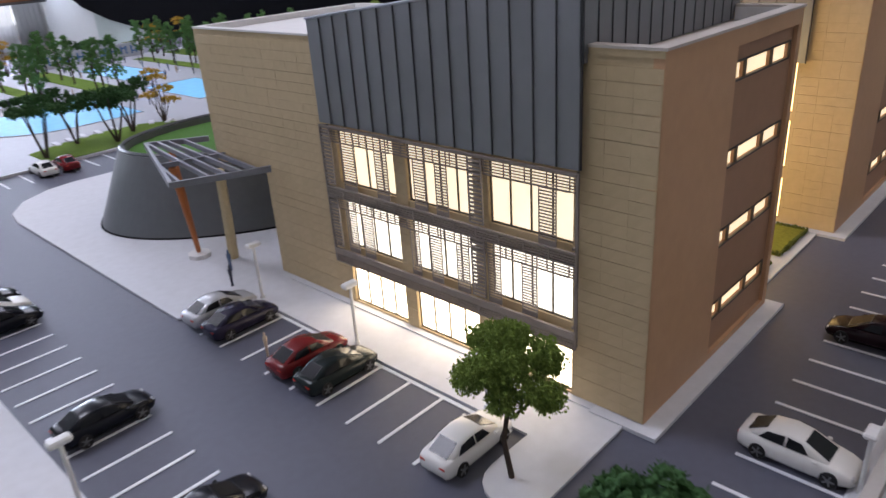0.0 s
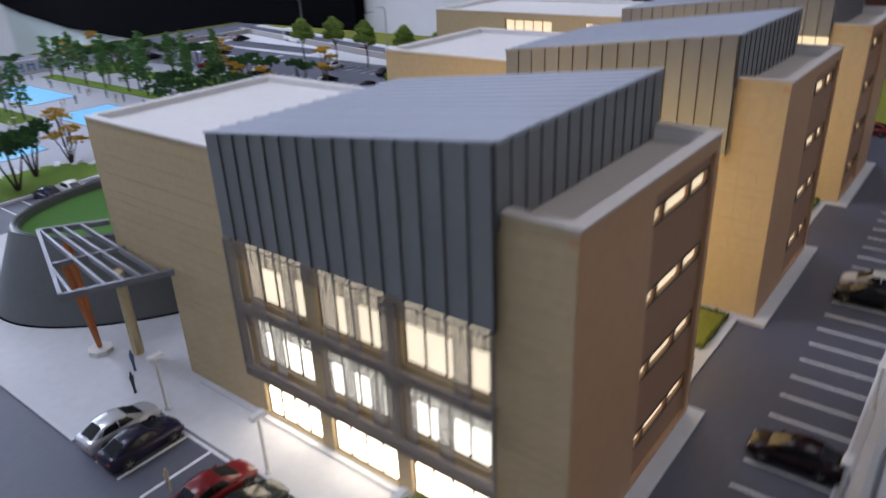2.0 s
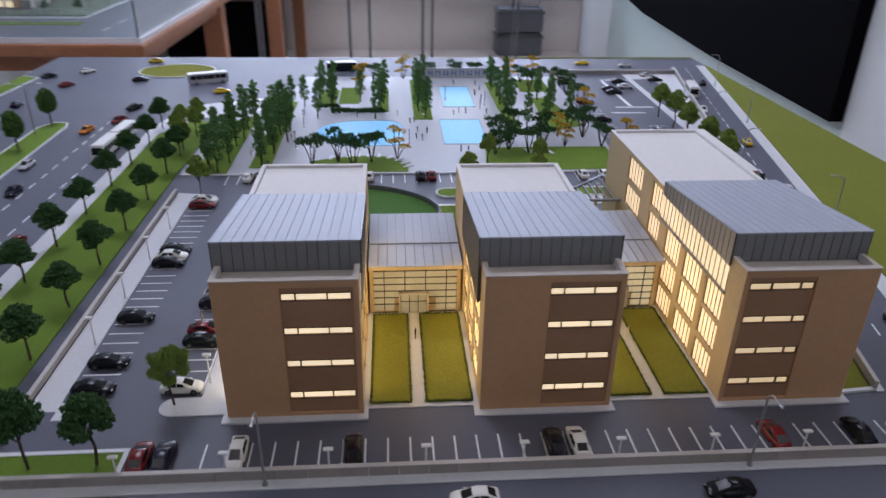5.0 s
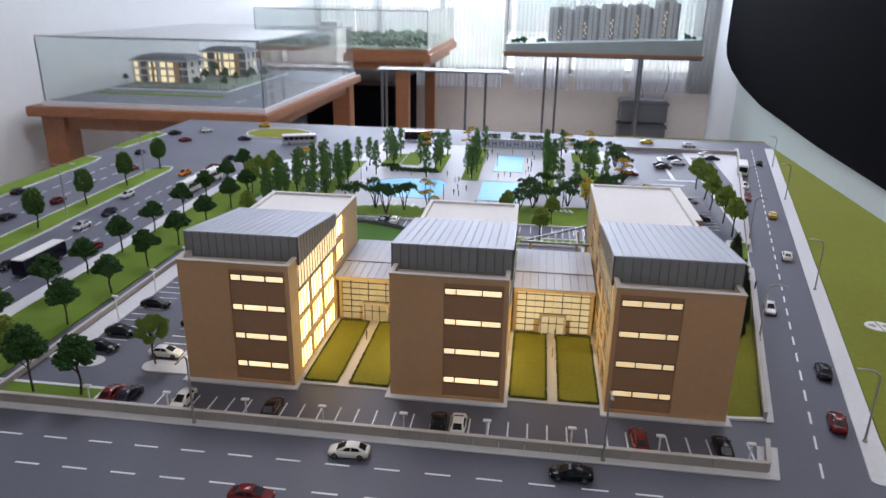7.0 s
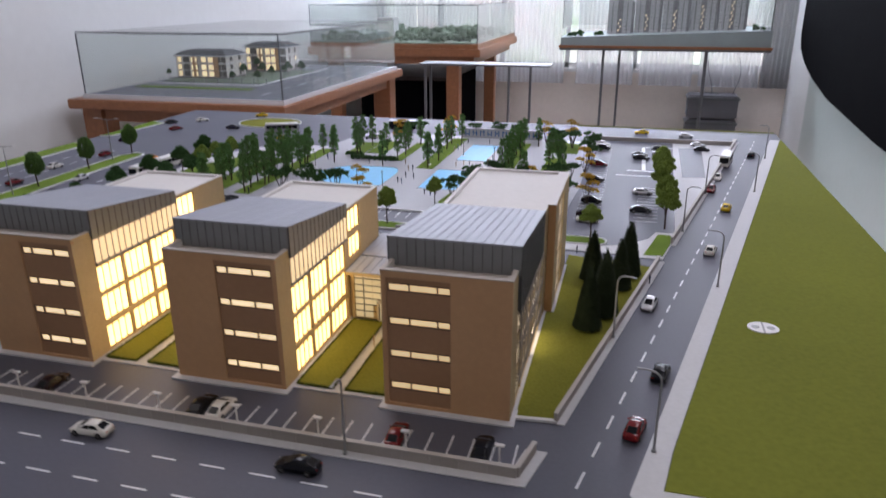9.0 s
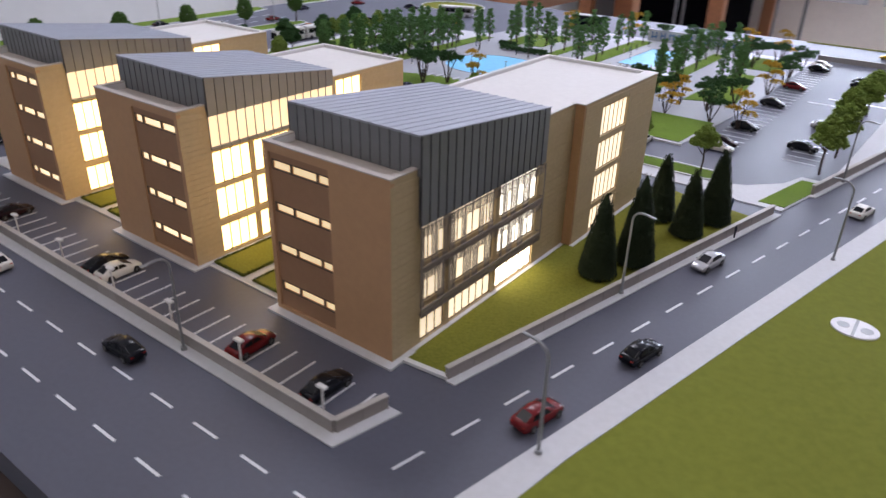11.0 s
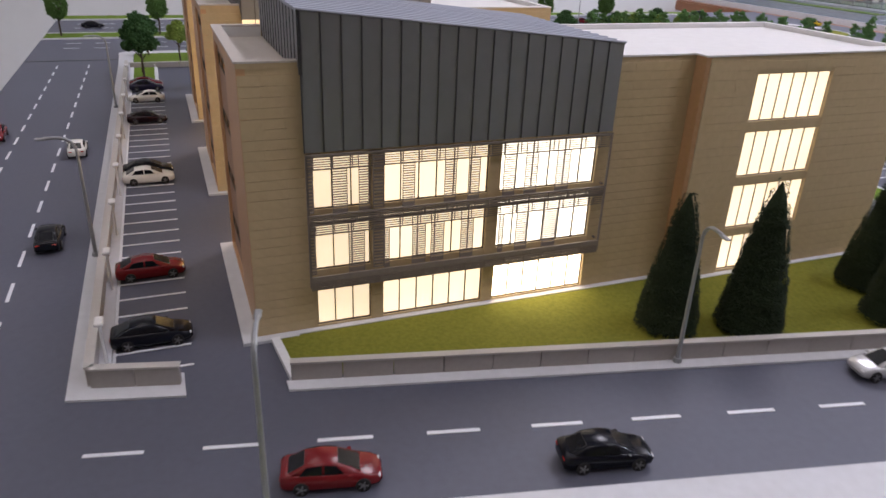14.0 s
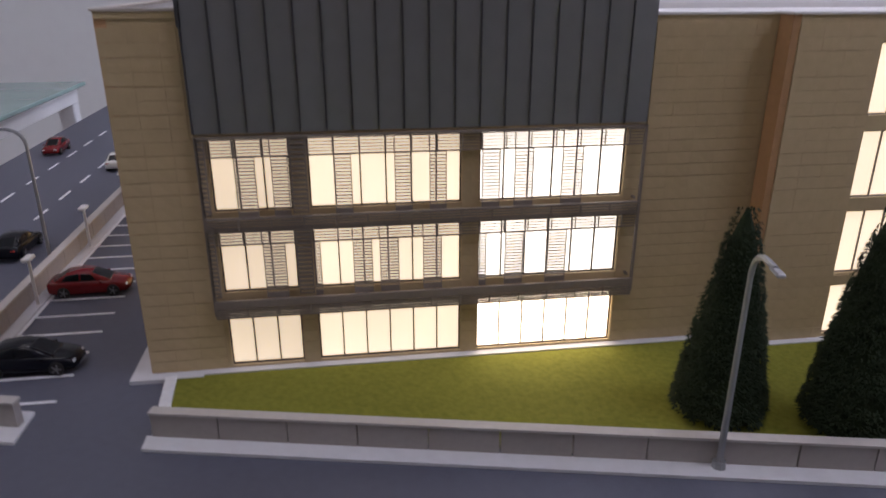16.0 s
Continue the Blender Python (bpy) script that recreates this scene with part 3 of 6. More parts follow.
for k in range(5):
    x = 30.5 + 21.6 * k
    base = 4.5 + 6.3 * (x + 4) / 158
    tw = thing("model_tower", x, 575 + 5 * (k % 2), base, 0, "pale grey high-rise model tower with a dark lit core", "model tower", "towers on the display stand")
    h = 27.5 + (0, 0.4, 1.2, 0.2, 3.0)[k]
    part("wall", boxes((-9.6, -2.2, -5.4, 6, -1, h), (2.2, 9.2, -4.8, 6, -1, h - 1.0)), M["tower"], tw)
    part("core", boxes((-2.2, 2.2, -3.0, 5.4, -1, h + 1.0)), M["tower2"], tw, "dark recessed core")
    part("side_bay", boxes((9.2, 11.6, -3.4, 5, -1, h - 2.0)), M["tower2"], tw)
    part("crown_beam", boxes((-3.4, 3.4, -5.6, -3.1, h - 0.8, h + 0.6)), M["tower"], tw)
    for dx in (-6.0, 5.8):
        part("roof_block", boxes((dx - 1.5, dx + 1.5, -2, 3, h - 1.0, h + 0.9)), M["tower"], tw)
        part("bay", boxes((dx - 0.4, dx + 0.4, -5.7, -4.8, 1, h - 2.2)), M["tower2"], tw)
    for z in range(3, int(h) - 3, 3):
        part("floor_line", boxes((-9.65, -2.2, -5.5, -5.4, z, z + 0.3), (2.2, 9.25, -4.9, -4.8, z, z + 0.3)), M["tower2"], tw)
    for i in range(4 + k):
        z = 2.5 + 2.6 * i
        part("window", boxes((-1.3 + 1.2 * (i % 2), -0.3 + 1.2 * (i % 2), -3.25, -3.02, z, z + 1.5)), M["litdim"], tw)
case(-13, 143, 544, 623, 10.9, 31, "clear glass case over grey model towers")
for x, top in ((114, -20), (137, -18)):
    cb_ = thing("cable", x, 655, 0, 0, "thin grey cable hanging below the window", "cable", "cables at the window")
    bm = bmesh.new()
    rows_ = [[bm.verts.new((3 * math.sin(z * 0.11 + x) + 0.35 * math.cos(k * 1.2566), 0.6 * math.sin(z * 0.2) + 0.35 * math.sin(k * 1.2566), z)) for k in range(5)] for z in range(top, -95, -3)]
    for a, b in zip(rows_, rows_[1:]):
        for k in range(5):
            bm.faces.new((a[k], a[(k + 1) % 5], b[(k + 1) % 5], b[k]))
    part("wire", bm, M["legsteel"], cb_)
cr = thing("crate_stack", 118, 655, FLOOR, 0, "stack of two dark grey plastic crates against the wall", "crates")
for z in (0, 22.5):
    part("crate", rbox(-22, 22, -13, 13, z, z + 21, 1.2), M["crate"], cr)
    part("crate_rim", boxes((-23, 23, -14, 14, z + 17, z + 19)), M["drum"], cr)
gt = thing("glass_table", 0, 0, label="white-legged table with a greenish glass top", category="table")
part("tabletop", rbox(-140, -62, -140, -58, -11, -10, 0.2, 1), mat("green_glass_top", (0.24, 0.36, 0.33), 0.12), gt)
part("apron", boxes((-138, -64, -138, -60, -15, -11)), M["lampwhite"], gt)
for x in (-136, -66):
    for y in (-136, -62):
        part("leg", rbox(x - 2, x + 2, y - 2, y + 2, FLOOR, -15, 0.3, 1), M["lampwhite"], gt)

# The table that carries the model.
tb = thing("model_table", 0, 0, label="low dark table carrying the large site model", category="table")
part("tabletop", rbox(-107, 86.9, -23.5, 168, -9, -2.5, 0.2), M["base"], tb)
part("plinth", boxes((-88, 75, -10, 150, FLOOR, -9)), M["base"], tb)

# ---- the model's ground ----
road = setting("road", boxes((-105, 87, -21.5, 167, -2.5, 0)), M["asphalt"], "smooth blue-grey painted asphalt of the site model", "road")
part("board_joint", boxes((-51.25, -50.75, -21.4, -8.5, 0.0, 0.05), (66, 86 - 1.2, 163.2, 163.8, 0.0, 0.05)), M["seam"], road)
K = 0.2223  # the east road leans by this much


def ex(x, y):
    return x + K * y


def eastband(a, b, y0, y1):
    return [(ex(a, y0), y0), (ex(b, y0), y0), (ex(b, y1), y1), (ex(a, y1), y1)]


# Pavements.
H = 0.12
PV = "pale grey paved walk with a low kerb"
bm = slabs(0, H, [(-26.55, 1.4), (-23.0, 1.4), (-23.0, 24), (-22, 24), (-22, 25.6), (-10.6, 25.6), (-10.6, 33), (-1, 33), (-1, 51.3), (-12, 57.5), (-23.5, 58.2)] + [(-23.5 - 7.1 * math.sin(radians(a)), 51.1 + 7.1 * math.cos(radians(a))) for a in (20, 45, 70, 90)] + [(-30.6, 25.2), (-26.55, 25.2)])
setting("pavement_west", bm, M["paving"], PV, "pavement")
setting("pavement_corner", slabs(0, H, [(-28.9 + 1.36 * math.cos(radians(a)), 2.75 + 1.36 * math.sin(radians(a))) for a in range(90, 271, 20)] + [(-26.55, 1.39), (-26.55, 4.11)]), M["paving"], "small paved corner with a tree", "pavement")
setting("pavement_island", slabs(0, H, [(-36.6 + 1.3 * math.cos(radians(a)), 2.6 + 1.3 * math.sin(radians(a))) for a in range(-90, 91, 20)] + [(-39.8, 3.9), (-39.8, 1.3)]), M["paving"], "small paved island at the end of the bays", "pavement")
setting("pavement_south", slabs(0, H, [(-54.9, -8.5), (-46, -8.4), (39.9, -8.4), (41.2, -3.1), (39.2, -3.1), (38.4, -6.5), (-54.9, -6.4)]), M["paving"], PV, "pavement")
setting("pavement_east", slabs(0, H, eastband(41.1, 41.9, 1.6, 49.5), eastband(41.3, 42.0, 57.5, 149)), M["paving"], PV, "pavement")
bm = slabs(0, H, [(48.5, -7.2), (48.7, -7.55), (49.2, -7.75), (86.9, -7.75), (86.9, -6.05), (51.2, -6.05), (ex(52.2, 0), 0), (ex(52.0, 155), 155), (ex(49.5, 155), 155), (ex(50.05, 0), 0), (ex(50.05, -6.7), -6.7)])
setting("pavement_lawn", bm, M["paving"], "pale paved walk along the large lawn", "pavement")
bm = slabs(0, H, [(-57.6, -7.6), (-56.6, -8.6), (-55.0, -8.6), (-55.0, 90), (-50, 101), (-39, 107), (-33, 109), (-33, 119), (-41, 118), (-51, 113), (-56, 103), (-57.6, 93)])
setting("pavement_avenue", bm, M["paving"], "pale walk along the avenue", "pavement")
setting("plaza", slabs(0, H, [ (35.0, 66.3), (36.6, 90), (36.6, 141), (-30, 141), (-32.9, 119.1), (-32.9, 108.95), (-39, 106.9), (-44.6, 102), (-44.6, 66.3)]), M["plaza"], "broad pale grey paved plaza", "plaza")
setting("pavement_west_lot", slabs(0, H, [(-42.6, 2.6), (-39.8, 2.6), (-39.8, 53), (-36.2, 53.5)] + [(-37.4 + 1.6 * math.cos(radians(a)), 55.5 + 1.6 * math.sin(radians(a))) for a in (0, 30, 60, 90)] + [(-42.6, 58)]), M["paving"], PV, "pavement")
setting("pavement_car_park", slabs(0, H, [(55.0, 64), (ex(41.25, 64), 64), (ex(41.25, 143.5), 143.5), (57.6, 143.5)], [(47.6, 50.6), (52.6, 50.6), (ex(41.25, 63.9), 63.9), (51.8, 63.9), (50.5, 60), (47, 56.2), (43, 54.6), (24.4, 54.6), (24.4, 51.5), (46, 51.5)]), M["paving"], "pale paving along the car park", "pavement")
setting("parking_patch", slabs(H, H + 0.012, [(58.2, 105), (63.2, 105.8), (64.6, 138.2), (58.8, 137.4)]), M["asphalt"], "asphalt patch in the car park paving", "road patch")
setting("pavement_north", slabs(0, H, rect(36.7, 73, 144.6, 146)), M["paving"], PV, "pavement")
for a, (x0, x1, y0, y1) in enumerate(((-10.45, 0.55, 1.6, 19.0), (13.35, 24.2, 1.6, 19.0))):
    setting("courtyard_paving", boxes((x0, x1, y0, y1, 0, H)), M["paving"], "pale paving of the lit courtyard", "pavement")
setting("pavement_back", boxes((-1, 24.2, 31.2, 33.5, 0, H), (0.6, 13.2, 33.5, 35, 0, H)), M["paving"], PV, "pavement")

# Lawns: one flocked sheet each.
G = 0.2


def lawn(name, outline, m="turf", label="green flocked lawn of the model", z=G):
    bm = slabs(0.0, z, outline)
    bmesh.ops.triangulate(bm, faces=[f for f in bm.faces if len(f.verts) > 4])
    return tagged(part(name, bm, M[m]), label, "lawn", "lawns of the model", "stuff")


OL = "olive green flocked lawn of the model"
lawn("lawn", [(51.3, -6.0), (86.9, -6.0), (86.9, 155), (ex(52.1, 155), 155), (ex(52.3, 0), 0)], "widelawn", "wide olive green flocked lawn beside the road")
lawn("lawn", [(37.4, 1.9), (41.1, 2.2), (ex(40.9, 46.5), 46.5), (38.3, 49), (38.3, 26.9), (37.4, 26.9)], "lawn", OL + " beside the wing", 0.15)
for x0, x1 in ((-9.9, -6.0), (-4.5, 0.0), (13.9, 18.0), (19.4, 23.8)):
    lawn("lawn", rect(x0, x1, 2.2, 18.4), "lawn", OL + " in the courtyard", 0.28)
lawn("lawn", [(-54.9, -6.3), (-45.2, -6.3), (-45.2, 66), (-44.8, 97), (-49.5, 100.4), (-54.9, 89)])
lawn("lawn", [(-44.7, -6.4), (-31.4, -6.4), (-31.4, -3.4), (-44.7, -3.4)], label="small green corner lawn with a white kerb")
MEDIAN = [(-78.8, -21.4), (-72.4, -21.4), (-75.2, 95.5), (-76, 98.3), (-78.6, 98.8), (-80.6, 95)]
lawn("lawn", MEDIAN, label="long green median of the avenue")
lawn("lawn", [(-104.8, -21.4), (-98.5, -21.4), (-98.9, 100), (-100, 105), (-104.8, 106)], label="green verge at the edge of the model")
lawn("lawn", [(-104.8, 117), (-101, 118), (-99.8, 140), (-104.8, 142)], label="green verge at the edge of the model")
lawn("lawn", ellipse(-66, 148.3, 9.9, 7.9), "lawn", "round green traffic island")
lawn("lawn", [(-22.4, 66.9), (-4.5, 66.9), (-4.6, 69.6), (-6.2, 73.3), (-9, 75.2), (-13, 75.6), (-18, 74.7), (-22.4, 72.8)], label="green plaza lawn with small trees")
lawn("lawn", [(-36.6, 66.9), (-42.3, 66.9), (-42.3, 98), (-36.6, 104.5)][::-1], label="green tree bed of the plaza")
for x0, x1, y0, y1 in ((-33.2, -29.4, 69.5, 115), (-25, -20.2, 110.5, 126), (-19.9, -15.0, 113, 128.5), (-10.6, -8, 106, 128), (-2.4, 1.8, 99.6, 137), (17.5, 20.3, 92, 134), (25.5, 33.5, 124, 137)):
    lawn("lawn", rect(x0, x1, y0, y1), label="narrow green tree bed of the plaza")
lawn("lawn", [(26.2, 90.6), (34.4, 94.5), (31, 118), (27, 118)], label="green plaza lawn with upright trees")
lawn("lawn", [(9.6, 67.2), (34.4, 67.2), (35.2, 80), (11.0, 80)], label="green plaza lawn with trees and stepping slabs")
lawn("lawn", rounded(0.0, 43.6, 54.9, 58.3, 1.6), label="narrow green island between the car lanes")
lawn("lawn", [(-0.4, 35.3), (24.1, 35.3), (24.1, 51), (-0.4, 51)], label="green lawn behind the wings")
lawn("lawn", eastband(38.2, 41.1, 51.8, 62.5), label="green verge beside the wall")
lawn("lawn", [(30, 165.7), (86.8, 165.5), (86.8, 166.6), (30, 166.6)], "lawn", "pale green strip at the back of the model")

# Kerbs.
kerb = thing("kerb", 0, 0, label="thin white kerbs along the lawns", category="kerb", kind="structure")


def kerb_line(pts, w=0.3, h=0.26, closed=True):
    bm = bmesh.new()
    n = len(pts)
    for k in range(n if closed else n - 1):
        a, b = Vector((*pts[k], 0)), Vector((*pts[(k + 1) % n], 0))
        d = (b - a).normalized() * (w / 2)
        s = Vector((-d.y, d.x, 0))
        q = [a - d - s, b + d - s, b + d + s, a - d + s]
        slab(bm, [(v.x, v.y) for v in q], 0, h + 0.003 * (k % 2))
    part("kerb_stone", bm, M["kerb"], kerb)


kerb_line(MEDIAN)
kerb_line(rounded(-0.1, 43.7, 54.8, 58.4, 1.65))
kerb_line(ellipse(-66, 148.3, 10.1, 8.1), 0.3)
kerb_line([(-98.4, -21.4), (-98.8, 100), (-100, 105.2), (-104.6, 106.2)], closed=False)
kerb_line([(-104.6, 116.8), (-100.9, 117.8), (-99.7, 140.1), (-104.6, 142.2)], closed=False)
kerb_line([(-44.8, -6.4), (-31.3, -6.4), (-31.3, -3.2), (-44.8, -3.2)], 0.45)
kerb_line([(-0.5, 51.2), (24.2, 51.2)], 0.6, closed=False)
kerb_line([(37.7, 1.7), (41.2, 2.0)], 0.45, closed=False)
kerb_line([(-44, 66.1), (35, 66.1)], 0.25, closed=False)

# Pools.
for nm, o in (("round_ended_pool", [(-5.2, 82.2), (-5.0, 92)] + ellipse(-8, 92, 3, 7, 6, 0, 90) + ellipse(-14.5, 90.3, 8.6, 8.7, 16, 90, 270) + [(-8, 81.6)]), ("square_pool", rect(3.1, 12.0, 82.3, 99.6)), ("square_pool", rect(4.9, 12.4, 110, 129.5))):
    p = thing(nm, 0, 0, label="flat bright blue pool set in the paved plaza", category="pool", group="pools of the plaza")
    part("water", slabs(0, H + 0.03, o), M["water"], p)
    bm = bmesh.new()
    for k in range(len(o)):
        a, b = Vector((*o[k], 0)), Vector((*o[(k + 1) % len(o)], 0))
        if (b - a).length > 0.01:
            tube(bm, (a.x, a.y, H + 0.03), (b.x, b.y, H + 0.03), 0.09, n=5)
    part("pool_edge", bm, M["plaza"], p)

# Painted lines: bays and lane dashes.
for k in range(-1, 31):
    piece("parking_line", (0.16, 3.8, 0.03), M["marking"], road, (-22.5 + 2.03 * k, -4.5, 0.015))
piece("parking_line", (72, 0.16, 0.03), M["marking"], road, (4, -6.4, 0.02))
for k in range(24):
    piece("parking_line", (3.8, 0.16, 0.03), M["marking"], road, (-37.6, 6.5 + 1.92 * k, 0.015))
for k in range(9):
    piece("parking_line", (4.0, 0.16, 0.03), M["marking"], road, (-28.65, 6.55 + 2.02 * k, 0.015))
piece("parking_line", (0.2, 20, 0.03), M["marking"], road, (-26.75, 14.8, 0.02))
for k in range(33):
    piece("parking_line", (0.16, 4.2, 0.03), M["marking"], road, (-36 + 2.05 * k, 63.8, 0.015))
for k in range(30):
    piece("parking_line", (4.4, 0.16, 0.03), M["marking"], road, (39.6, 69 + 2.2 * k, 0.015))
for k in range(12):
    piece("parking_line", (4.2, 0.16, 0.03), M["marking"], road, (50 + 0.1 * k, 70 + 2.2 * k, 0.015))
for x, y, w, h in ((50.6, 109.6, 9, 0.8), (49.9, 123.5, 0.9, 26), (47.6, 104.8, 8, 0.6), (54, 137, 8, 0.6)):
    piece("island_line", (w, h, 0.03), M["marking"], road, (x, y, 0.02))
for k in range(20):
    for y in (-12.4, -16.6):
        piece("lane_dash", (2.45, 0.2, 0.03), M["marking"], road, (-45.86 + 4.88 * k, y, 0.015))
turn = math.degrees(math.atan2(1, K))
for k in range(34):
    y = -6.2 + 4.77 * k
    piece("lane_dash", (2.45, 0.22, 0.03), M["marking"], road, (ex(45.75, y), y, 0.015), turn)
for x in (-62.6, -67.7, -86.6, -92.6):
    for k in range(26):
        if 4.6 * k - 16 < 100:
            piece("lane_dash", (0.2, 2.4, 0.03), M["marking"], road, (x, -16 + 4.6 * k, 0.015))


# ---- the three wings ----
def holed(bm, u0, u1, z0, z1, holes, place, depth):
    """A wall sheet from u0 to u1 and z0 to z1 with openings; place(u, z, d) gives the point d behind its face."""
    us = sorted({u0, u1, *[h[0] for h in holes], *[h[1] for h in holes]})
    zs = sorted({z0, z1, *[h[2] for h in holes], *[h[3] for h in holes]})
    full = {}
    for i in range(len(us) - 1):
        for j in range(len(zs) - 1):
            cu, cz = (us[i] + us[i + 1]) / 2, (zs[j] + zs[j + 1]) / 2
            full[i, j] = not any(h[0] < cu < h[1] and h[2] < cz < h[3] for h in holes)
    vs = {}

    def v(i, j, d):
        if (i, j, d) not in vs:
            vs[i, j, d] = bm.verts.new(place(us[i], zs[j], depth if d else 0))
        return vs[i, j, d]

    for (i, j), solid in full.items():
        if not solid:
            continue
        for d in (0, 1):
            bm.faces.new((v(i, j, d), v(i + 1, j, d), v(i + 1, j + 1, d), v(i, j + 1, d)))
        for di, dj, a, b in ((-1, 0, (i, j), (i, j + 1)), (1, 0, (i + 1, j), (i + 1, j + 1)), (0, -1, (i, j), (i + 1, j)), (0, 1, (i, j + 1), (i + 1, j + 1))):
            if not full.get((i + di, j + dj)):
                bm.faces.new((v(*a, 0), v(*b, 0), v(*b, 1), v(*a, 1)))


W = 12.7
TOP, NTOP = 14.8, 14.55
STRIPS = ((12.72, 13.45), (9.18, 9.9), (5.64, 6.38), (2.08, 2.84))
STRIP_PANES = ((5.95, 7.12), (7.22, 9.9), (10.0, 12.0))
FRAME = 0.06


def wing(x0, side, yb, ye, cut, bays, rows, open_bays, open_rows, far_solid, far_open, screen, label):
    """A wing from the west wall x0; side: where its clad side looks, 'W' or 'E'. u runs from the clad side across to the open one."""
    w = thing("school_wing", x0, 0, label=label, category="building", group="wings of the school model")

    def X(u):
        return u if side == 'W' else W - u

    def ubox(bm, u0, u1, y0, y1, z0, z1):
        box(bm, min(X(u0), X(u1)), max(X(u0), X(u1)), y0, y1, z0, z1)

    over = 6.5

    def ylimit(z):
        """Where the side wall ends: with a cut, the upper storeys overhang the ground floors."""
        return cut if cut and z < over else ye

    recess = [(cut, ye, 0.18, over)] if cut else []

    # Plinth.
    bm = bmesh.new()
    ubox(bm, -0.55, W + 0.45, 0, 3.0, 0, 0.18)
    ubox(bm, -0.4 if screen else -0.2, W + 0.4, 3.0, 27.0 if side == 'E' else 24, 0, 0.2)
    if side == 'E':
        ubox(bm, -1.4, 0.0, 27.0, 44.4, 0, 0.2)
    part("plinth", bm, M["paving"], w, "pale stone plinth")

    # South wall with a recessed panel of window strips.
    rec = (5.85, 12.25, 0.5, 14.1)
    bm = bmesh.new()
    holed(bm, 0, W, 0.18, TOP, [rec], lambda u, z, d: (X(u), 0.8 + d, z), 0.42)
    part("wall_south", bm, M["brown"], w, "smooth brown rendered end wall")
    bm = bmesh.new()
    holed(bm, rec[0] - 0.1, rec[1] + 0.1, rec[2] - 0.1, rec[3] + 0.1, [(a, b, z0, z1) for z0, z1 in STRIPS for a, b in STRIP_PANES], lambda u, z, d: (X(u), 0.98 + d, z), 0.4)
    part("recessed_panel", bm, M["darkbrown"], w, "dark brown recessed panel")
    for z0, z1 in STRIPS:
        bm = bmesh.new()
        holed(bm, STRIP_PANES[0][0] - 0.05, STRIP_PANES[-1][1] + 0.05, z0 - 0.05, z1 + 0.05, [(a + 0.015, b - 0.015, z0 + 0.03, z1 - 0.04) for a, b in STRIP_PANES], lambda u, z, d: (X(u), 0.95 + d, z), 0.1)
        s = part("window", bm, M["frame"], w, "narrow lit strip window")
        for a, b in STRIP_PANES:
            bm = bmesh.new()
            ubox(bm, a, b, 1.19, 1.23, z0, z1)
            part("pane", bm, M["litstripdim" if side == "E" else "litstrip"], s)

    # Long side walls.
    def side_wall(name, u_face, inward, holes, label_):
        bm = bmesh.new()
        holed(bm, 1.22, ye, 0.18, NTOP, holes + recess, lambda y, z, d: (X(u_face + inward * d), y, z), 0.4)
        return part(name, bm, M["tan"], w, label_)

    def windows(u_face, inward, y0, y1, z0, z1, panes, material, frame_out=0.02):
        """One opening: a frame with mullions, and its lit panes."""
        ys = [y0 + (y1 - y0) * k / panes for k in range(panes + 1)]
        bm = bmesh.new()
        fo = u_face + inward * 0.12
        lights = [(max(a, y0 + 0.03) + FRAME / 2, min(b, y1 - 0.03) - FRAME / 2, z0 + FRAME, z1 - FRAME) for a, b in zip(ys, ys[1:])]
        holed(bm, y0, y1, z0, z1, lights, lambda y, z, d: (X(fo + inward * d), y, z), 0.1)
        fr = part("window", bm, M["frame"], w, "lit window with thin dark bars")
        for a, b in zip(ys, ys[1:]):
            bm = bmesh.new()
            ubox(bm, u_face + inward * 0.2, u_face + inward * 0.215, a, b, z0, z1)
            part("pane", bm, material, fr)

    solid_holes = [(a, b, c, d) for a, b, *_ in bays for c, d in rows] + [(a, b, c, d) for a, b, c, d, _ in far_solid]
    side_wall("wall_clad_side", 0.0, 1, solid_holes, "tan side wall with coursed cladding")
    open_holes = [(a, b, c, d) for a, b in open_bays for c, d in open_rows] + [(a, b, c, d) for a, b, c, d, _ in far_open]
    side_wall("wall_open_side", W, -1, open_holes, "tan side wall with large lit windows")
    for j, (c, d) in enumerate(rows):
        for a, b, n in bays:
            if not screen:
                m = "litwarm"
            elif side == 'E':
                m = "litcream" if a < 7.5 else "lit" if a < 14 else "litlow" if j == 0 else "litwhite"
            else:
                m = "litlow" if j == 0 else "litwhite" if j == 1 else "lit"
            windows(0.0, 1, a, b, c, d, n, M[m])
    for a, b, c, d, n in far_solid:
        windows(0.0, 1, a, b, c, d, n, M["lit"])
    for c, d in open_rows:
        for a, b in open_bays:
            windows(W, -1, a, b, c, d, 5 if side == 'E' else 4, M["litwest" if side == 'E' else "litwarm"])
    for a, b, c, d, n in far_open:
        windows(W, -1, a, b, c, d, n, M["litwest" if side == 'E' else "litwarm"])

    # End walls, roofs, copings.
    bm = bmesh.new()
    ubox(bm, 0.4, W - 0.4, ye - 0.4, ye, over if cut else 0.18, NTOP)
    part("wall_north", bm, M["tan"], w)
    if cut:
        bm = bmesh.new()
        ubox(bm, 0.4, W - 0.4, cut - 0.4, cut, 0.18, over)
        part("wall_north_lower", bm, M["tan"], w)
        bm = bmesh.new()
        ubox(bm, 0.4, W - 0.4, cut, ye - 0.4, over, over + 0.3)
        part("soffit", bm, M["tan"], w)
    bm = bmesh.new()
    ubox(bm, 0.4, W - 0.4, yb, ye - 0.4 - 0.02, 13.9, 14.3)
    part("flat_roof", bm, M["white"], w, "flat white roof")
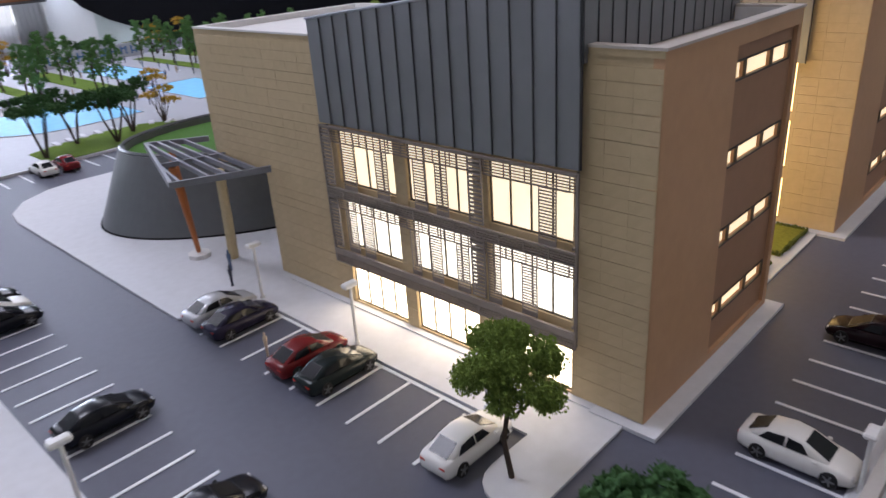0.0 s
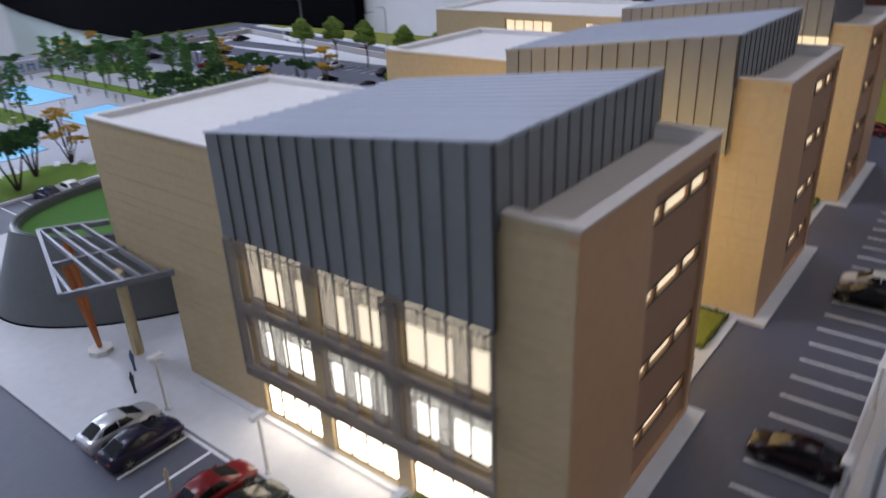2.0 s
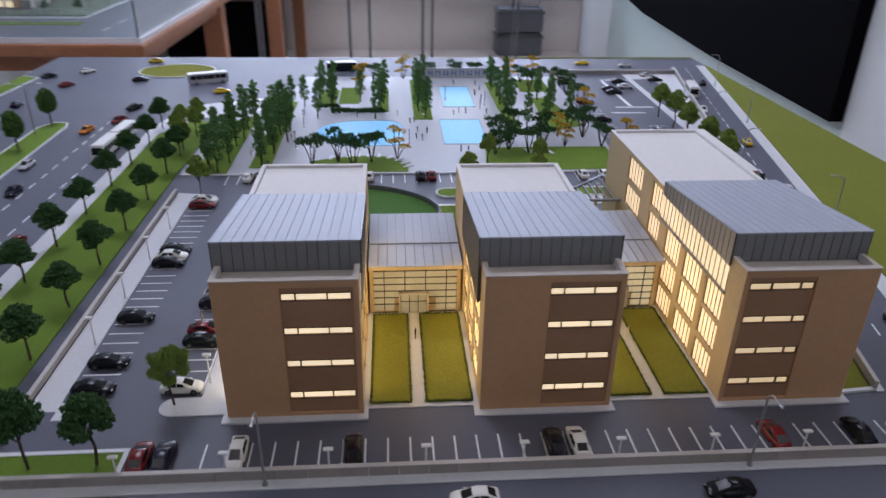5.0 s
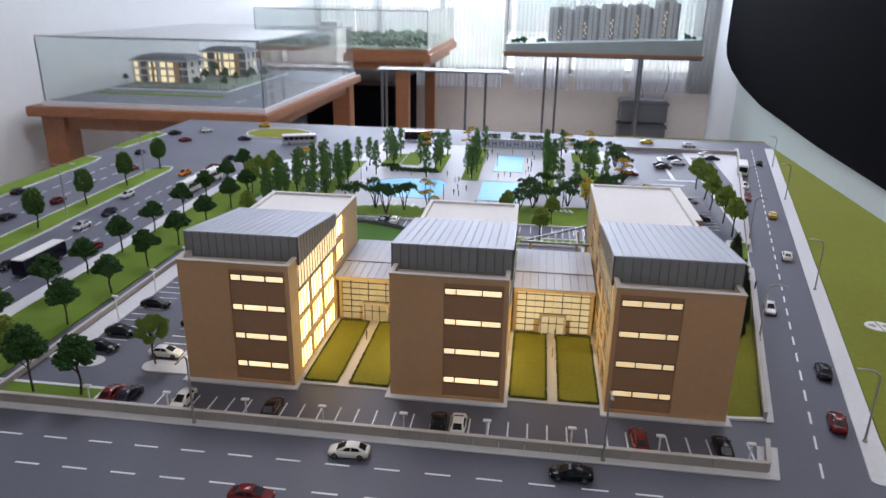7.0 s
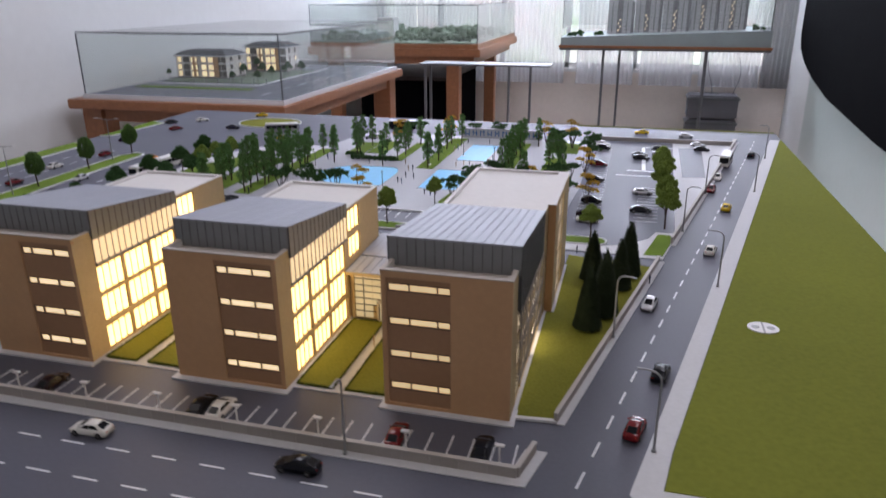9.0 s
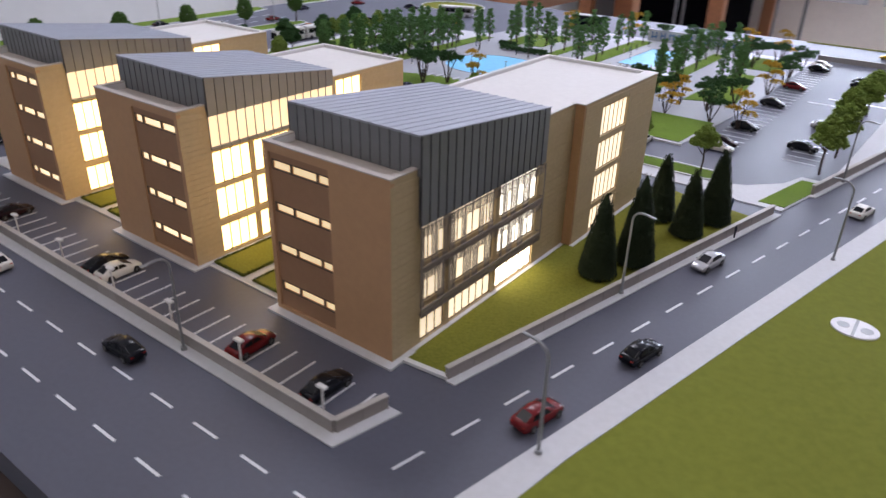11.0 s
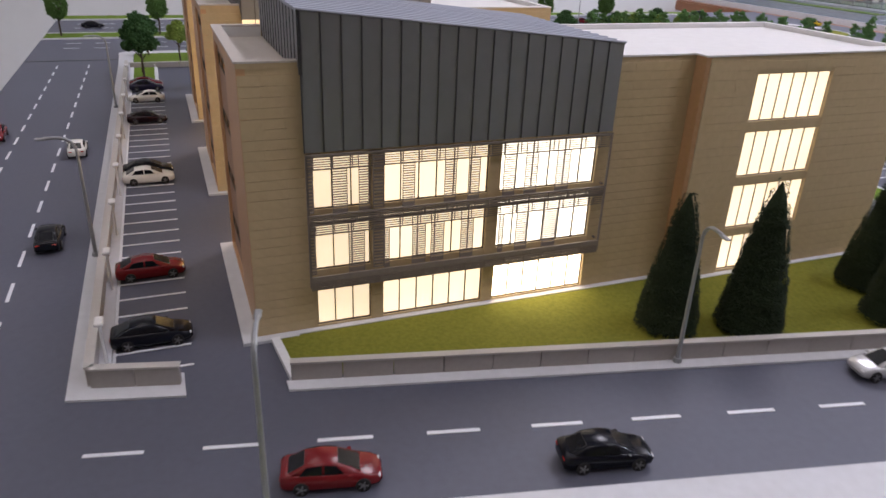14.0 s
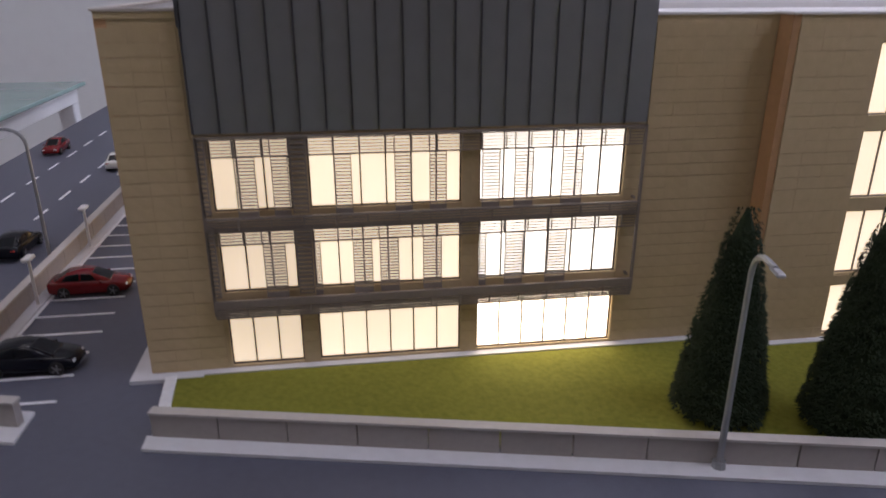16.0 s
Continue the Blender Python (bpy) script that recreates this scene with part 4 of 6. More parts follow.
    bm = bmesh.new()
    ubox(bm, 0.42, W - 0.42, 1.22, 4.2, 13.9, 14.2)
    part("terrace", bm, M["coping"], w, "pale roof terrace behind the parapet")
    bm = bmesh.new()
    ubox(bm, 0, 0.4, 1.22, 3.64, NTOP, TOP)
    part("parapet", bm, M["tan"], w)
    bm = bmesh.new()
    ubox(bm, W - 0.4, W, 1.22, 3.64, NTOP, TOP)
    part("parapet", bm, M["tan"], w)
    for u in (-0.045, W + 0.005):
        bm = bmesh.new()
        ubox(bm, u, u + 0.04, 0.81, 3.64, NTOP, TOP)
        part("parapet_cladding", bm, M["tan"], w)
    for r in ((0.4, W - 0.4, 1.22, 1.27), (0.4, 0.45, 1.27, 3.64), (W - 0.45, W - 0.4, 1.27, 3.64)):
        bm = bmesh.new()
        ubox(bm, *r, 14.2, TOP)
        part("parapet_lining", bm, M["white"], w)
    for r in ((-0.08, W + 0.08, 0.72, 1.3), (-0.08, 0.45, 1.3, 3.64), (W - 0.45, W + 0.08, 1.3, 3.64)):
        bm = bmesh.new()
        ubox(bm, *r, TOP, TOP + 0.1)
        part("coping", bm, M["coping"], w, "pale metal coping")
    for r in ((0.4, 0.46, yb + 0.1, ye - 0.4), (W - 0.46, W - 0.4, yb + 0.1, ye - 0.4), (0.46, W - 0.46, ye - 0.46, ye - 0.4)):
        bm = bmesh.new()
        ubox(bm, *r, 14.3, NTOP)
        part("parapet_lining", bm, M["white"], w)
    for r in ((-0.06, 0.42, yb + 0.06, ye), (W - 0.42, W + 0.06, yb + 0.06, ye), (0.42, W - 0.42, ye - 0.42, ye + 0.05)):
        bm = bmesh.new()
        ubox(bm, *r, NTOP, NTOP + 0.1)
        part("coping", bm, M["white"], w, "white coping round the flat roof")

    # Sloping metal box.
    ys_, zs_, zn_ = 3.75, 17.2, 15.35

    def rz(y):
        return zs_ + (zn_ - zs_) * (y - ys_) / (yb - ys_)

    bm = bmesh.new()
    slab(bm, [(ys_ + 0.1, 14.2), (yb - 0.1, 14.2), (yb - 0.1, rz(yb) - 0.15), (ys_ + 0.1, rz(ys_) - 0.15)], -0.2, W + 0.12)
    bmesh.ops.transform(bm, matrix=Matrix(((0, 0, 1, 0), (1, 0, 0, 0), (0, 1, 0, 0), (0, 0, 0, 1))), verts=bm.verts[:])
    for v in bm.verts:
        v.co.x = X(v.co.x)
    core = part("box_core", bm, M["seam"], w)
    cl = (11.0, 13.8)
    for ua, ub, a, b in ((-0.2, -0.01, 10.5, 14.2), (W + 0.01, W + 0.12, 10.75, cl[0]), (W + 0.01, W + 0.12, cl[1], 14.2)):
        bm = bmesh.new()
        ubox(bm, ua, ub, ys_ + 0.1, yb - 0.1, a, b)
        part("box_lining", bm, M["seam"], w)
    n = round((yb - ys_) / 1.02)
    step = (yb - ys_) / n
    for k in range(n):
        a, b = ys_ + k * step + 0.035, ys_ + (k + 1) * step - 0.035
        for face, bottom in (('solid', 10.4), ('open', cl[1])):
            bm = bmesh.new()
            ua, ub = (-0.32, -0.21) if face == 'solid' else (W + 0.13, W + 0.24)
            q = [(ua, a), (ub, a), (ub, b), (ua, b)]
            lo = [bm.verts.new((X(u), y, bottom)) for u, y in q]
            hi = [bm.verts.new((X(u), y, rz(y))) for u, y in q]
            bm.faces.new(lo), bm.faces.new(hi)
            for i in range(4):
                bm.faces.new((lo[i], lo[(i + 1) % 4], hi[(i + 1) % 4], hi[i]))
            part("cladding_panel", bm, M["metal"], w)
        bm = bmesh.new()
        ubox(bm, W + 0.065, W + 0.16, a - 0.055, a - 0.012, 10.75, cl[1])
        part("fin", bm, M["metal"], w)
        bm = bmesh.new()
        ubox(bm, W + 0.125, W + 0.27, a - 0.055, a - 0.012, cl[1], rz(a))
        part("fin", bm, M["seam"], w)
        bm = bmesh.new()
        ubox(bm, -0.38, -0.21, a - 0.06, a - 0.02, 10.4, rz(a))
        part("standing_seam", bm, M["seam"], w)
        bm = bmesh.new()
        ubox(bm, W + 0.02, W + 0.06, a, b, *cl)
        part("clerestory_pane", bm, M["litpanel"], w)
        bm = bmesh.new()
        ubox(bm, W + 0.13, W + 0.24, a, b, 10.72, cl[0])
        part("cladding_panel", bm, M["metal"], w)
    m = 14
    step = (W + 0.44) / m
    for k in range(m):
        a = -0.3 + k * step
        bm = bmesh.new()
        ubox(bm, a + 0.035, a + step - 0.035, ys_ - 0.06, ys_ + 0.08, 14.25, rz(ys_))
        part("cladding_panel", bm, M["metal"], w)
        bm = bmesh.new()
        ubox(bm, a - 0.02, a + 0.02, ys_ - 0.1, ys_ + 0.08, 14.25, rz(ys_))
        part("standing_seam", bm, M["seam"], w)
        bm = bmesh.new()
        q = [(X(a + 0.03), ys_ - 0.1), (X(a + step - 0.03), ys_ - 0.1), (X(a + step - 0.03), yb + 0.05), (X(a + 0.03), yb + 0.05)]
        lo = [bm.verts.new((x, y, rz(y) - 0.1)) for x, y in q]
        hi = [bm.verts.new((x, y, rz(y) + 0.05)) for x, y in q]
        bm.faces.new(lo), bm.faces.new(hi)
        for i in range(4):
            bm.faces.new((lo[i], lo[(i + 1) % 4], hi[(i + 1) % 4], hi[i]))
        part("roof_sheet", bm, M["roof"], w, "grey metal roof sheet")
        bm = bmesh.new()
        tube(bm, (X(a), ys_ - 0.1, rz(ys_) + 0.05), (X(a), yb + 0.05, rz(yb) + 0.05), 0.07, n=6)
        part("roof_rib", bm, M["roof"], w)

    # Louvred screen in front of the clad side's windows.
    if screen:
        y0s, y1s = ys_ + 0.05, yb - 0.05
        for z0, z1 in ((2.7, 3.5), (6.5, 7.06)):
            bm = bmesh.new()
            nz, posts = 5, round((y1s - y0s) / 1.3)
            slots = []
            for k in range(nz - 1):
                z = z0 + 0.08 + 0.115 * k
                slots += [(y0s + (y1s - y0s) * i / posts + 0.03, y0s + (y1s - y0s) * (i + 1) / posts - 0.03, z - 0.03, z + 0.035) for i in range(posts)]
            holed(bm, y0s, y1s, z0, z1, slots, lambda y, z, d: (X(-0.42 + d), y, z), 0.12)
            part("louvre_band", bm, M["louvre"], w, "grey-brown louvred band")
        bm = bmesh.new()
        ubox(bm, -0.4, -0.3, y0s, y1s, 10.18, 10.3)
        for y in (y0s, y1s):
            ubox(bm, -0.4, -0.3, y - 0.06, y + 0.06, 2.86, 10.3)
        for z in (2.86, 3.66, 6.62, 7.18, 10.2):
            for y in (y0s + 0.2, y1s - 0.2):
                ubox(bm, -0.3, 0.0, y - 0.05, y + 0.05, z - 0.05, z + 0.05)
        part("louvre_frame", bm, M["louvre"], w)
        for ri, (c, d) in enumerate(rows[1:]):
            for bi, (a, b, n) in enumerate(bays):
                zt = d - 0.62
                cuts = sorted({a, b, *[a + (b - a) * k / n for k in range(1, n)], *[v for s_ in screen[ri][bi] for v in s_[:1]]})
                bm = bmesh.new()
                slots = [(p + 0.022, q - 0.022, zt + 0.005 + 0.125 * i, zt + 0.085 + 0.125 * i) for p, q in zip(cuts, cuts[1:]) if q - p > 0.1 for i in range(5)]
                holed(bm, a - 0.02, b + 0.02, zt - 0.07, d, slots, lambda y, z, dd: (X(-0.3 + dd), y, z), 0.05)
                part("transom_louvre", bm, M["louvre"], w)
                for s0, s1 in screen[ri][bi]:
                    bm = bmesh.new()
                    p, q = s0, s1
                    pitch = (zt - c - 0.1) / 16
                    slots = [(p + 0.035, q - 0.035, c + 0.06 + pitch * k, c + 0.005 + pitch * (k + 1)) for k in range(16)]
                    holed(bm, p, q, c - 0.2, zt - 0.07, slots, lambda y, z, dd: (X(-0.29 + dd), y, z), 0.05)
                    part("shutter", bm, M["louvre"], w, "slatted sliding shutter")
        # Slats run on across the piers at the height of the transoms.
        piers = [(y0s + 0.06, bays[0][0] - 0.02)] + [(p[1] + 0.02, q[0] - 0.02) for p, q in zip(bays, bays[1:])] + [(bays[-1][1] + 0.02, y1s - 0.06)]
        for d in (rows[1][1], rows[2][1]):
            for a, b in piers:
                if b - a > 0.1:
                    bm = bmesh.new()
                    for i in range(6):
                        ubox(bm, -0.3, -0.25, a, b, d - 0.665 + 0.125 * i, d - 0.62 + 0.125 * i)
                    part("pier_louvre", bm, M["louvre"], w)
        gap0, gap1 = bays[0][1], bays[1][0]
        for z0, z1 in ((3.66, 6.62), (7.18, 10.2)):
            for a, b in ((y0s, bays[0][0] - 0.05), (gap0 + 0.04, gap1 - 0.04)) if side == 'E' else ((bays[-1][1] + 0.06, y1s), (gap0 + 0.04, gap1 - 0.04)):
                bm = bmesh.new()
                pitch = (z1 - z0) / 16
                holed(bm, a, b, z0, z1, [(a + 0.05, b - 0.05, z0 + pitch * k + 0.05, z0 + pitch * (k + 1) - 0.04) for k in range(16)], lambda y, z, dd: (X(-0.4 + dd), y, z), 0.08)
                part("louvre_column", bm, M["louvre"], w)
    return w, X, ylimit


ROWS = ((0.3, 2.76), (3.72, 6.56), (7.22, 10.14))
OROWS = ((0.45, 3.2), (3.85, 6.9), (7.35, 10.45))
BAYS_AB = ((4.2, 8.42, 4), (9.3, 13.38, 4), (14.22, 18.35, 4))
OPEN_AB = ((3.8, 8.05), (8.5, 12.95), (13.4, 18.2))
FAR_AB = [(19.6, 23.4, 11.4, 14.1, 3), (19.6, 23.4, 8.0, 10.6, 3)]
SCREEN_A = [[((5.75, 6.55), (7.67, 8.4)), ((9.48, 10.25), (11.16, 11.9), (12.6, 13.22)), ((15.93, 16.74), (17.17, 18.0))], [((4.8, 5.66),), ((10.56, 11.3), (11.85, 12.69)), ((14.42, 15.3), (16.8, 17.8))]]
SCREEN_C = [[((5.9, 6.8),), ((7.9, 8.2), (9.5, 10.3), (10.6, 11.4), (12.4, 13.2)), ((14.8, 15.1), (15.9, 16.7), (17.7, 18.6))], [((5.1, 5.9), (6.5, 7.15)), ((8.9, 9.6), (11.3, 12.0), (12.7, 13.4)), ((14.85, 15.6), (16.2, 17.0), (18.2, 19.1))]]
LAB = "tan four-storey wing, sloping metal roof box"
wingA = wing(-23.3, 'W', 19.2, 30.8, 25.4, BAYS_AB, ROWS, OPEN_AB, OROWS, [], FAR_AB, SCREEN_A, LAB + ", louvred lit front")
wingB = wing(0.6, 'W', 19.0, 30.4, 0, BAYS_AB, OROWS, OPEN_AB, OROWS, [], FAR_AB, None, LAB + ", between lit courtyards")
wingC = wing(24.3, 'E', 21.7, 44.2, 0, ((4.15, 7.2, 3), (7.9, 14.05, 6), (14.8, 21.0, 6)), ROWS, ((3.9, 8.0), (9.2, 13.8), (15.2, 19.6)), OROWS, [],
             [(21.9, 25.6, 10.9, 13.9, 4), (21.9, 25.6, 7.3, 10.1, 4), (29.3, 34.9, 10.9, 13.9, 5), (29.3, 34.9, 7.3, 10.1, 5)], SCREEN_C, LAB + ", long far end")

# The far end of the third wing steps out beyond its clad side.
wc = wingC[0]
bm = bmesh.new()
FARC = [(31.0, 37.0, a, b) for a, b in ((10.55, 13.5), (6.95, 9.9), (3.4, 6.35), (0.35, 2.8))]
holed(bm, 27.3, 44.2, 0.18, NTOP + 0.02, FARC, lambda y, z, d: (W + 1.0 - d, y, z), 0.4)
part("wall_stepped_end", bm, M["tan"], wc, "tan wall stepped forward")
for r in ((W + 0.09, W + 1.0, 26.95, 27.28, 0.18, NTOP + 0.02), (W + 0.09, W + 0.6, 43.8, 44.2, 0.18, NTOP)):
    part("wall_return", boxes(r), M["tan_shade"], wc, "tan return of the stepped wall, shade in its brown-orange colour")
part("step_roof", boxes((W - 0.3, W + 1.05, 26.9, 44.25, NTOP + 0.02, NTOP + 0.12)), M["white"], wc)
for y0, y1, z0, z1 in FARC:
    bm = bmesh.new()
    ys = [y0 + (y1 - y0) * k / 6 for k in range(7)]
    lights = [(a + 0.035, b - 0.035, z0 + 0.07, z1 - 0.07) for a, b in zip(ys, ys[1:])]
    holed(bm, y0, y1, z0, z1, lights, lambda y, z, d: (W + 0.86 - d, y, z), 0.1)
    fr = part("window", bm, M["louvre"], wc, "tall lit window with thin brown bars")
    for a, b in zip(ys, ys[1:]):
        part("pane", boxes((W + 0.78, W + 0.8, a, b, z0, z1)), M["lit"], fr)


# Glazed links between the wings.
def link(x0, x1, door, bright, label):
    t = thing("glazed_link", 0, 0, label=label, category="building", group="glazed links")
    y = 19.1
    d0, d1 = door - 1.75, door + 1.75
    ml = M["litlink"] if bright else M["litgrey"]
    cols = 8
    zs = [0.35 + 6.2 * k / 7 for k in range(8)]
    xs = [x0 + 0.5 + (x1 - x0 - 1.0) * k / cols for k in range(cols + 1)]
    for i in range(cols):
        for j in range(7):
            a, b, c, d = xs[i], xs[i + 1], zs[j], zs[j + 1]
            if b > d0 and a < d1 and d < 2.9:
                continue
            part("glass_panel", boxes((a + 0.03, b - 0.03, y + 0.08, y + 0.14, c + 0.03, d - 0.03)), ml, t)
    for z in zs[1:-1]:
        part("glazing_bar", boxes((x0 + 0.4, x1 - 0.4, y - 0.02, y + 0.06, z - 0.05, z + 0.05)), M["frame"], t)
    for x in xs[1:-1:2]:
        part("glazing_bar", boxes((x - 0.05, x + 0.05, y - 0.03, y + 0.05, zs[0], zs[-1])), M["frame"], t)
    part("back_wall", boxes((x0, x1, y + 0.2, y + 0.6, 0.12, 6.9), (x0, x0 + 0.45, y - 0.05, y + 0.19, 0.12, 6.9), (x1 - 0.45, x1, y - 0.05, y + 0.19, 0.12, 6.9)), M["tan"], t)
    dr = part("door", boxes((d0, d0 + 0.2, y - 0.5, y + 0.05, 0.12, 2.9), (d1 - 0.2, d1, y - 0.5, y + 0.05, 0.12, 2.9), (d0, d1, y - 0.5, y + 0.05, 2.72, 2.92)), M["coping"], t, "pale door surround")
    for k in range(3):
        a = d0 + 0.22 + (3.5 - 0.44) / 3 * k
        part("door_leaf", boxes((a, a + 0.98, y - 0.1, y - 0.02, 0.15, 2.7)), ml, dr)
        part("door_bar", boxes((a - 0.03, a + 0.05, y - 0.16, y - 0.1, 0.15, 2.7), (a, a + 0.98, y - 0.16, y - 0.11, 1.6, 1.7), (a, a + 0.98, y - 0.16, y - 0.11, 2.62, 2.7)), M["frame"], dr)
    part("fascia", boxes((x0, x1, 17.7, 17.95, 6.55, 7.05)), M["tan"], t)
    part("soffit", boxes((x0, x1, 17.95, 19.6, 6.75, 6.9)), M["tan"], t)
    n = round((x1 - x0) / 1.1)
    for k in range(n):
        a, b = x0 + (x1 - x0) * k / n + 0.03, x0 + (x1 - x0) * (k + 1) / n - 0.03
        for p, q, dz in ((17.6, 22.9, 0.0), (23.0, 31.2, 0.12)):
            bm = bmesh.new()
            lo = [bm.verts.new((x, yy, 6.95 + dz + 0.03 * (yy - 17.6))) for x, yy in ((a, p), (b, p), (b, q), (a, q))]
            hi = [bm.verts.new(v.co + Vector((0, 0, 0.15))) for v in lo]
            bm.faces.new(lo), bm.faces.new(hi)
            for i in range(4):
                bm.faces.new((lo[i], lo[(i + 1) % 4], hi[(i + 1) % 4], hi[i]))
            part("roof_sheet", bm, M["roof"], t)
        bm = bmesh.new()
        tube(bm, (a - 0.03, 17.6, 7.1), (a - 0.03, 31.2, 7.62), 0.05, n=5)
        part("roof_rib", bm, M["metal"], t)
    part("roof_joint", boxes((x0 + 0.1, x1 - 0.1, 22.9, 23.0, 7.05, 7.3)), M["seam"], t)
    part("under_roof", boxes((x0, x1, 19.7, 31.1, 6.2, 6.9)), M["seam"], t)
    part("wall_north", boxes((x0, x1, 30.6, 31, 0.12, 6.2)), M["tan"], t)


link(-10.35, 0.35, -5.2, False, "low glazed entrance link with a metal roof, dimly lit")
link(13.5, 24.0, 18.8, True, "low glazed entrance link with a metal roof, warmly lit")

# ---- round hall, pergolas, site walls ----
dr = thing("round_hall", 0, 0, label="oval dark grey hall with sloping walls and a turf roof", category="building")
N = 128
bm = bmesh.new()
rings = []


def oval(a, b):
    """An oval round the hall's middle, its long axis turned."""
    c, s = math.cos(radians(-18)), math.sin(radians(-18))
    return [(-12.8 + x * c - y * s, 39.3 + x * s + y * c) for x, y in ellipse(0, 0, a, b, N)]


for a, b, z in ((14.8, 9.2, 0.12), (12.4, 7.6, 5.6), (11.9, 7.1, 5.6), (11.9, 7.1, 5.0)):
    rings.append([bm.verts.new((x, y, z)) for x, y in oval(a, b)])
for r, s in zip(rings, rings[1:]):
    for k in range(N):
        bm.faces.new((r[k], r[(k + 1) % N], s[(k + 1) % N], s[k]))
part("wall", bm, M["drum"], dr, smooth=False)
part("base_joint", slabs(0.1, 0.21, oval(14.86, 9.26)), M["black"], dr, "thin dark joint at the foot")
part("turf", slabs(4.9, 5.15, oval(11.85, 7.05)), M["drumturf"], dr, "flat green turf roof")
bm = bmesh.new()
e = oval(12.15, 7.35)
for k in range(N):
    tube(bm, (*e[k], 5.62), (*e[(k + 1) % N], 5.62), 0.2, n=6)
part("rim", bm, M["rim"], dr, "dark rounded rim")


def bar(bm, p, q, r=0.22):
    """A square bar from p to q."""
    tube(bm, p, q, r, n=4)


pg = thing("pergola", 0, 0, label="grey steel pergola on orange and cream props", category="pergola")
Z = 7.0
c0, c1, c2, c3 = (-25.1, 36.9, Z), (-21.8, 34.6, Z), (-23.6, 24.6, Z), (-28.5, 26.9, Z)


def between(p, q, f):
    return tuple(a + (b - a) * f for a, b in zip(p, q))


def plate(p, q, t=0.08, h=0.3):
    """An upright flat beam from p to q."""
    p, q = Vector(p), Vector(q)
    d = (q - p).normalized()
    s = Vector((-d.y, d.x, 0)) * t
    bm = bmesh.new()
    slab(bm, [(v.x, v.y) for v in (p - s - d * t, q - s + d * t, q + s + d * t, p + s - d * t)], p.z - h / 2, p.z + h / 2)
    return bm


for p, q in ((c0, c3), (c3, c2), (c0, c1)):
    part("edge_beam", plate(p, q, 0.1, 0.36), M["steel"], pg)
for f, g in ((0.39, 0.03), (0.56, 0.2), (0.72, 0.36), (0.88, 0.62)):
    part("beam", plate(between(c3, c2, f), between(c0, c1, g)), M["steel"], pg)
part("beam", plate(between(c3, c2, 0.09), between(c3, c0, 0.42)), M["steel"], pg)
part("cross_beam", plate(between(c3, c0, 0.42), between(c2, c1, 0.5)), M["steel"], pg)
foot = part("footing", slabs(0.12, 0.42, ellipse(-25.3, 32.1, 0.75, 0.75, 8)), M["white"], pg, "small white footing")
part("orange_prop", tubes(((-25.3, 32.1, 0.5), (-26.4, 30.8, Z - 0.2), 0.15, 0.25, 7)), M["orange"], pg, "orange slanting prop")
part("orange_prop", tubes(((-25.3, 32.1, 0.5), (-24.7, 34.2, Z - 0.2), 0.15, 0.25, 7)), M["orange"], pg, "orange slanting prop")
part("cream_prop", tubes(((-24.0, 30.0, 0.12), (-25.1, 27.6, Z - 0.2), 0.34, 0.3, 6)), M["cream"], pg, "cream slanting prop")
pg2 = thing("pergola", 0, 0, label="grey steel pergola of many rungs behind the link", category="pergola")
d0, d1, d2 = (13.8, 36.4, Z), (24.6, 46.0, Z), (24.6, 36.2, Z)
for p, q in ((d0, d1), (d0, d2), (d1, d2)):
    part("edge_beam", tubes((p, q, 0.24, 0.24, 4)), M["steel"], pg2)
for k in range(1, 10):
    part("rung", tubes((between(d0, d1, k / 10), between(d0, d2, k / 10), 0.15, 0.15, 4)), M["steel"], pg2)
for p in ((15.4, 36.8), (22.8, 42.6), (23.8, 36.6)):
    part("prop", tubes(((*p, 0.2), (*p, Z), 0.25, 0.25, 6)), M["cream"], pg2)


def site_wall(points, h, t, size, label):
    """A low wall of separate blocks with a coping."""
    w_ = tagged(new("site_wall"), label, "wall", "low walls round the site", kind="structure")
    for (ax, ay), (bx, by) in zip(points, points[1:]):
        a, b = Vector((ax, ay)), Vector((bx, by))
        d = b - a
        n = max(1, round(d.length / size))
        ang = math.degrees(math.atan2(d.y, d.x))
        for k in range(n):
            c = a + d * ((k + 0.5) / n)
            piece("wall_block", (d.length / n - 0.05, t, h), M["wallgrey"], w_, (c.x, c.y, 0.12 + h / 2), ang)
        c = a + d * 0.5
        piece("coping", (d.length + 0.02, t + 0.1, 0.1), M["wallcap"], w_, (c.x, c.y, 0.17 + h), ang)
    return w_


site_wall([(-43.4, -7.1), (39.05, -7.3), (40.05, -3.25)], 1.0, 0.36, 2.6, "low grey block wall along the road and parking bays")
site_wall([(ex(40.95, 1.85), 1.85), (ex(41.0, 49.2), 49.2)], 0.95, 0.34, 2.6, "low grey block wall along the road")
site_wall([(ex(41.2, 58.3), 58.3), (ex(41.3, 148), 148)], 1.1, 0.34, 3.4, "low grey block wall along the car park")
site_wall([(73.5, 147.6), (73.0, 144.2), (36.8, 144.2)], 1.0, 0.34, 3.4, "low grey block wall at the end of the car park")
site_wall([(-42.9, -6.7), (-42.9, 57.8)], 0.7, 0.34, 3.4, "low grey block wall beside the avenue lawn")


# ---- vehicles ----
def loft(bm, sections):
    rings = [[bm.verts.new(p) for p in s] for s in sections]
    n = len(rings[0])
    for r, s in zip(rings, rings[1:]):
        for k in range(n):
            bm.faces.new((r[k], r[(k + 1) % n], s[(k + 1) % n], s[k]))
    bm.faces.new(rings[0][::-1])
    bm.faces.new(rings[-1])


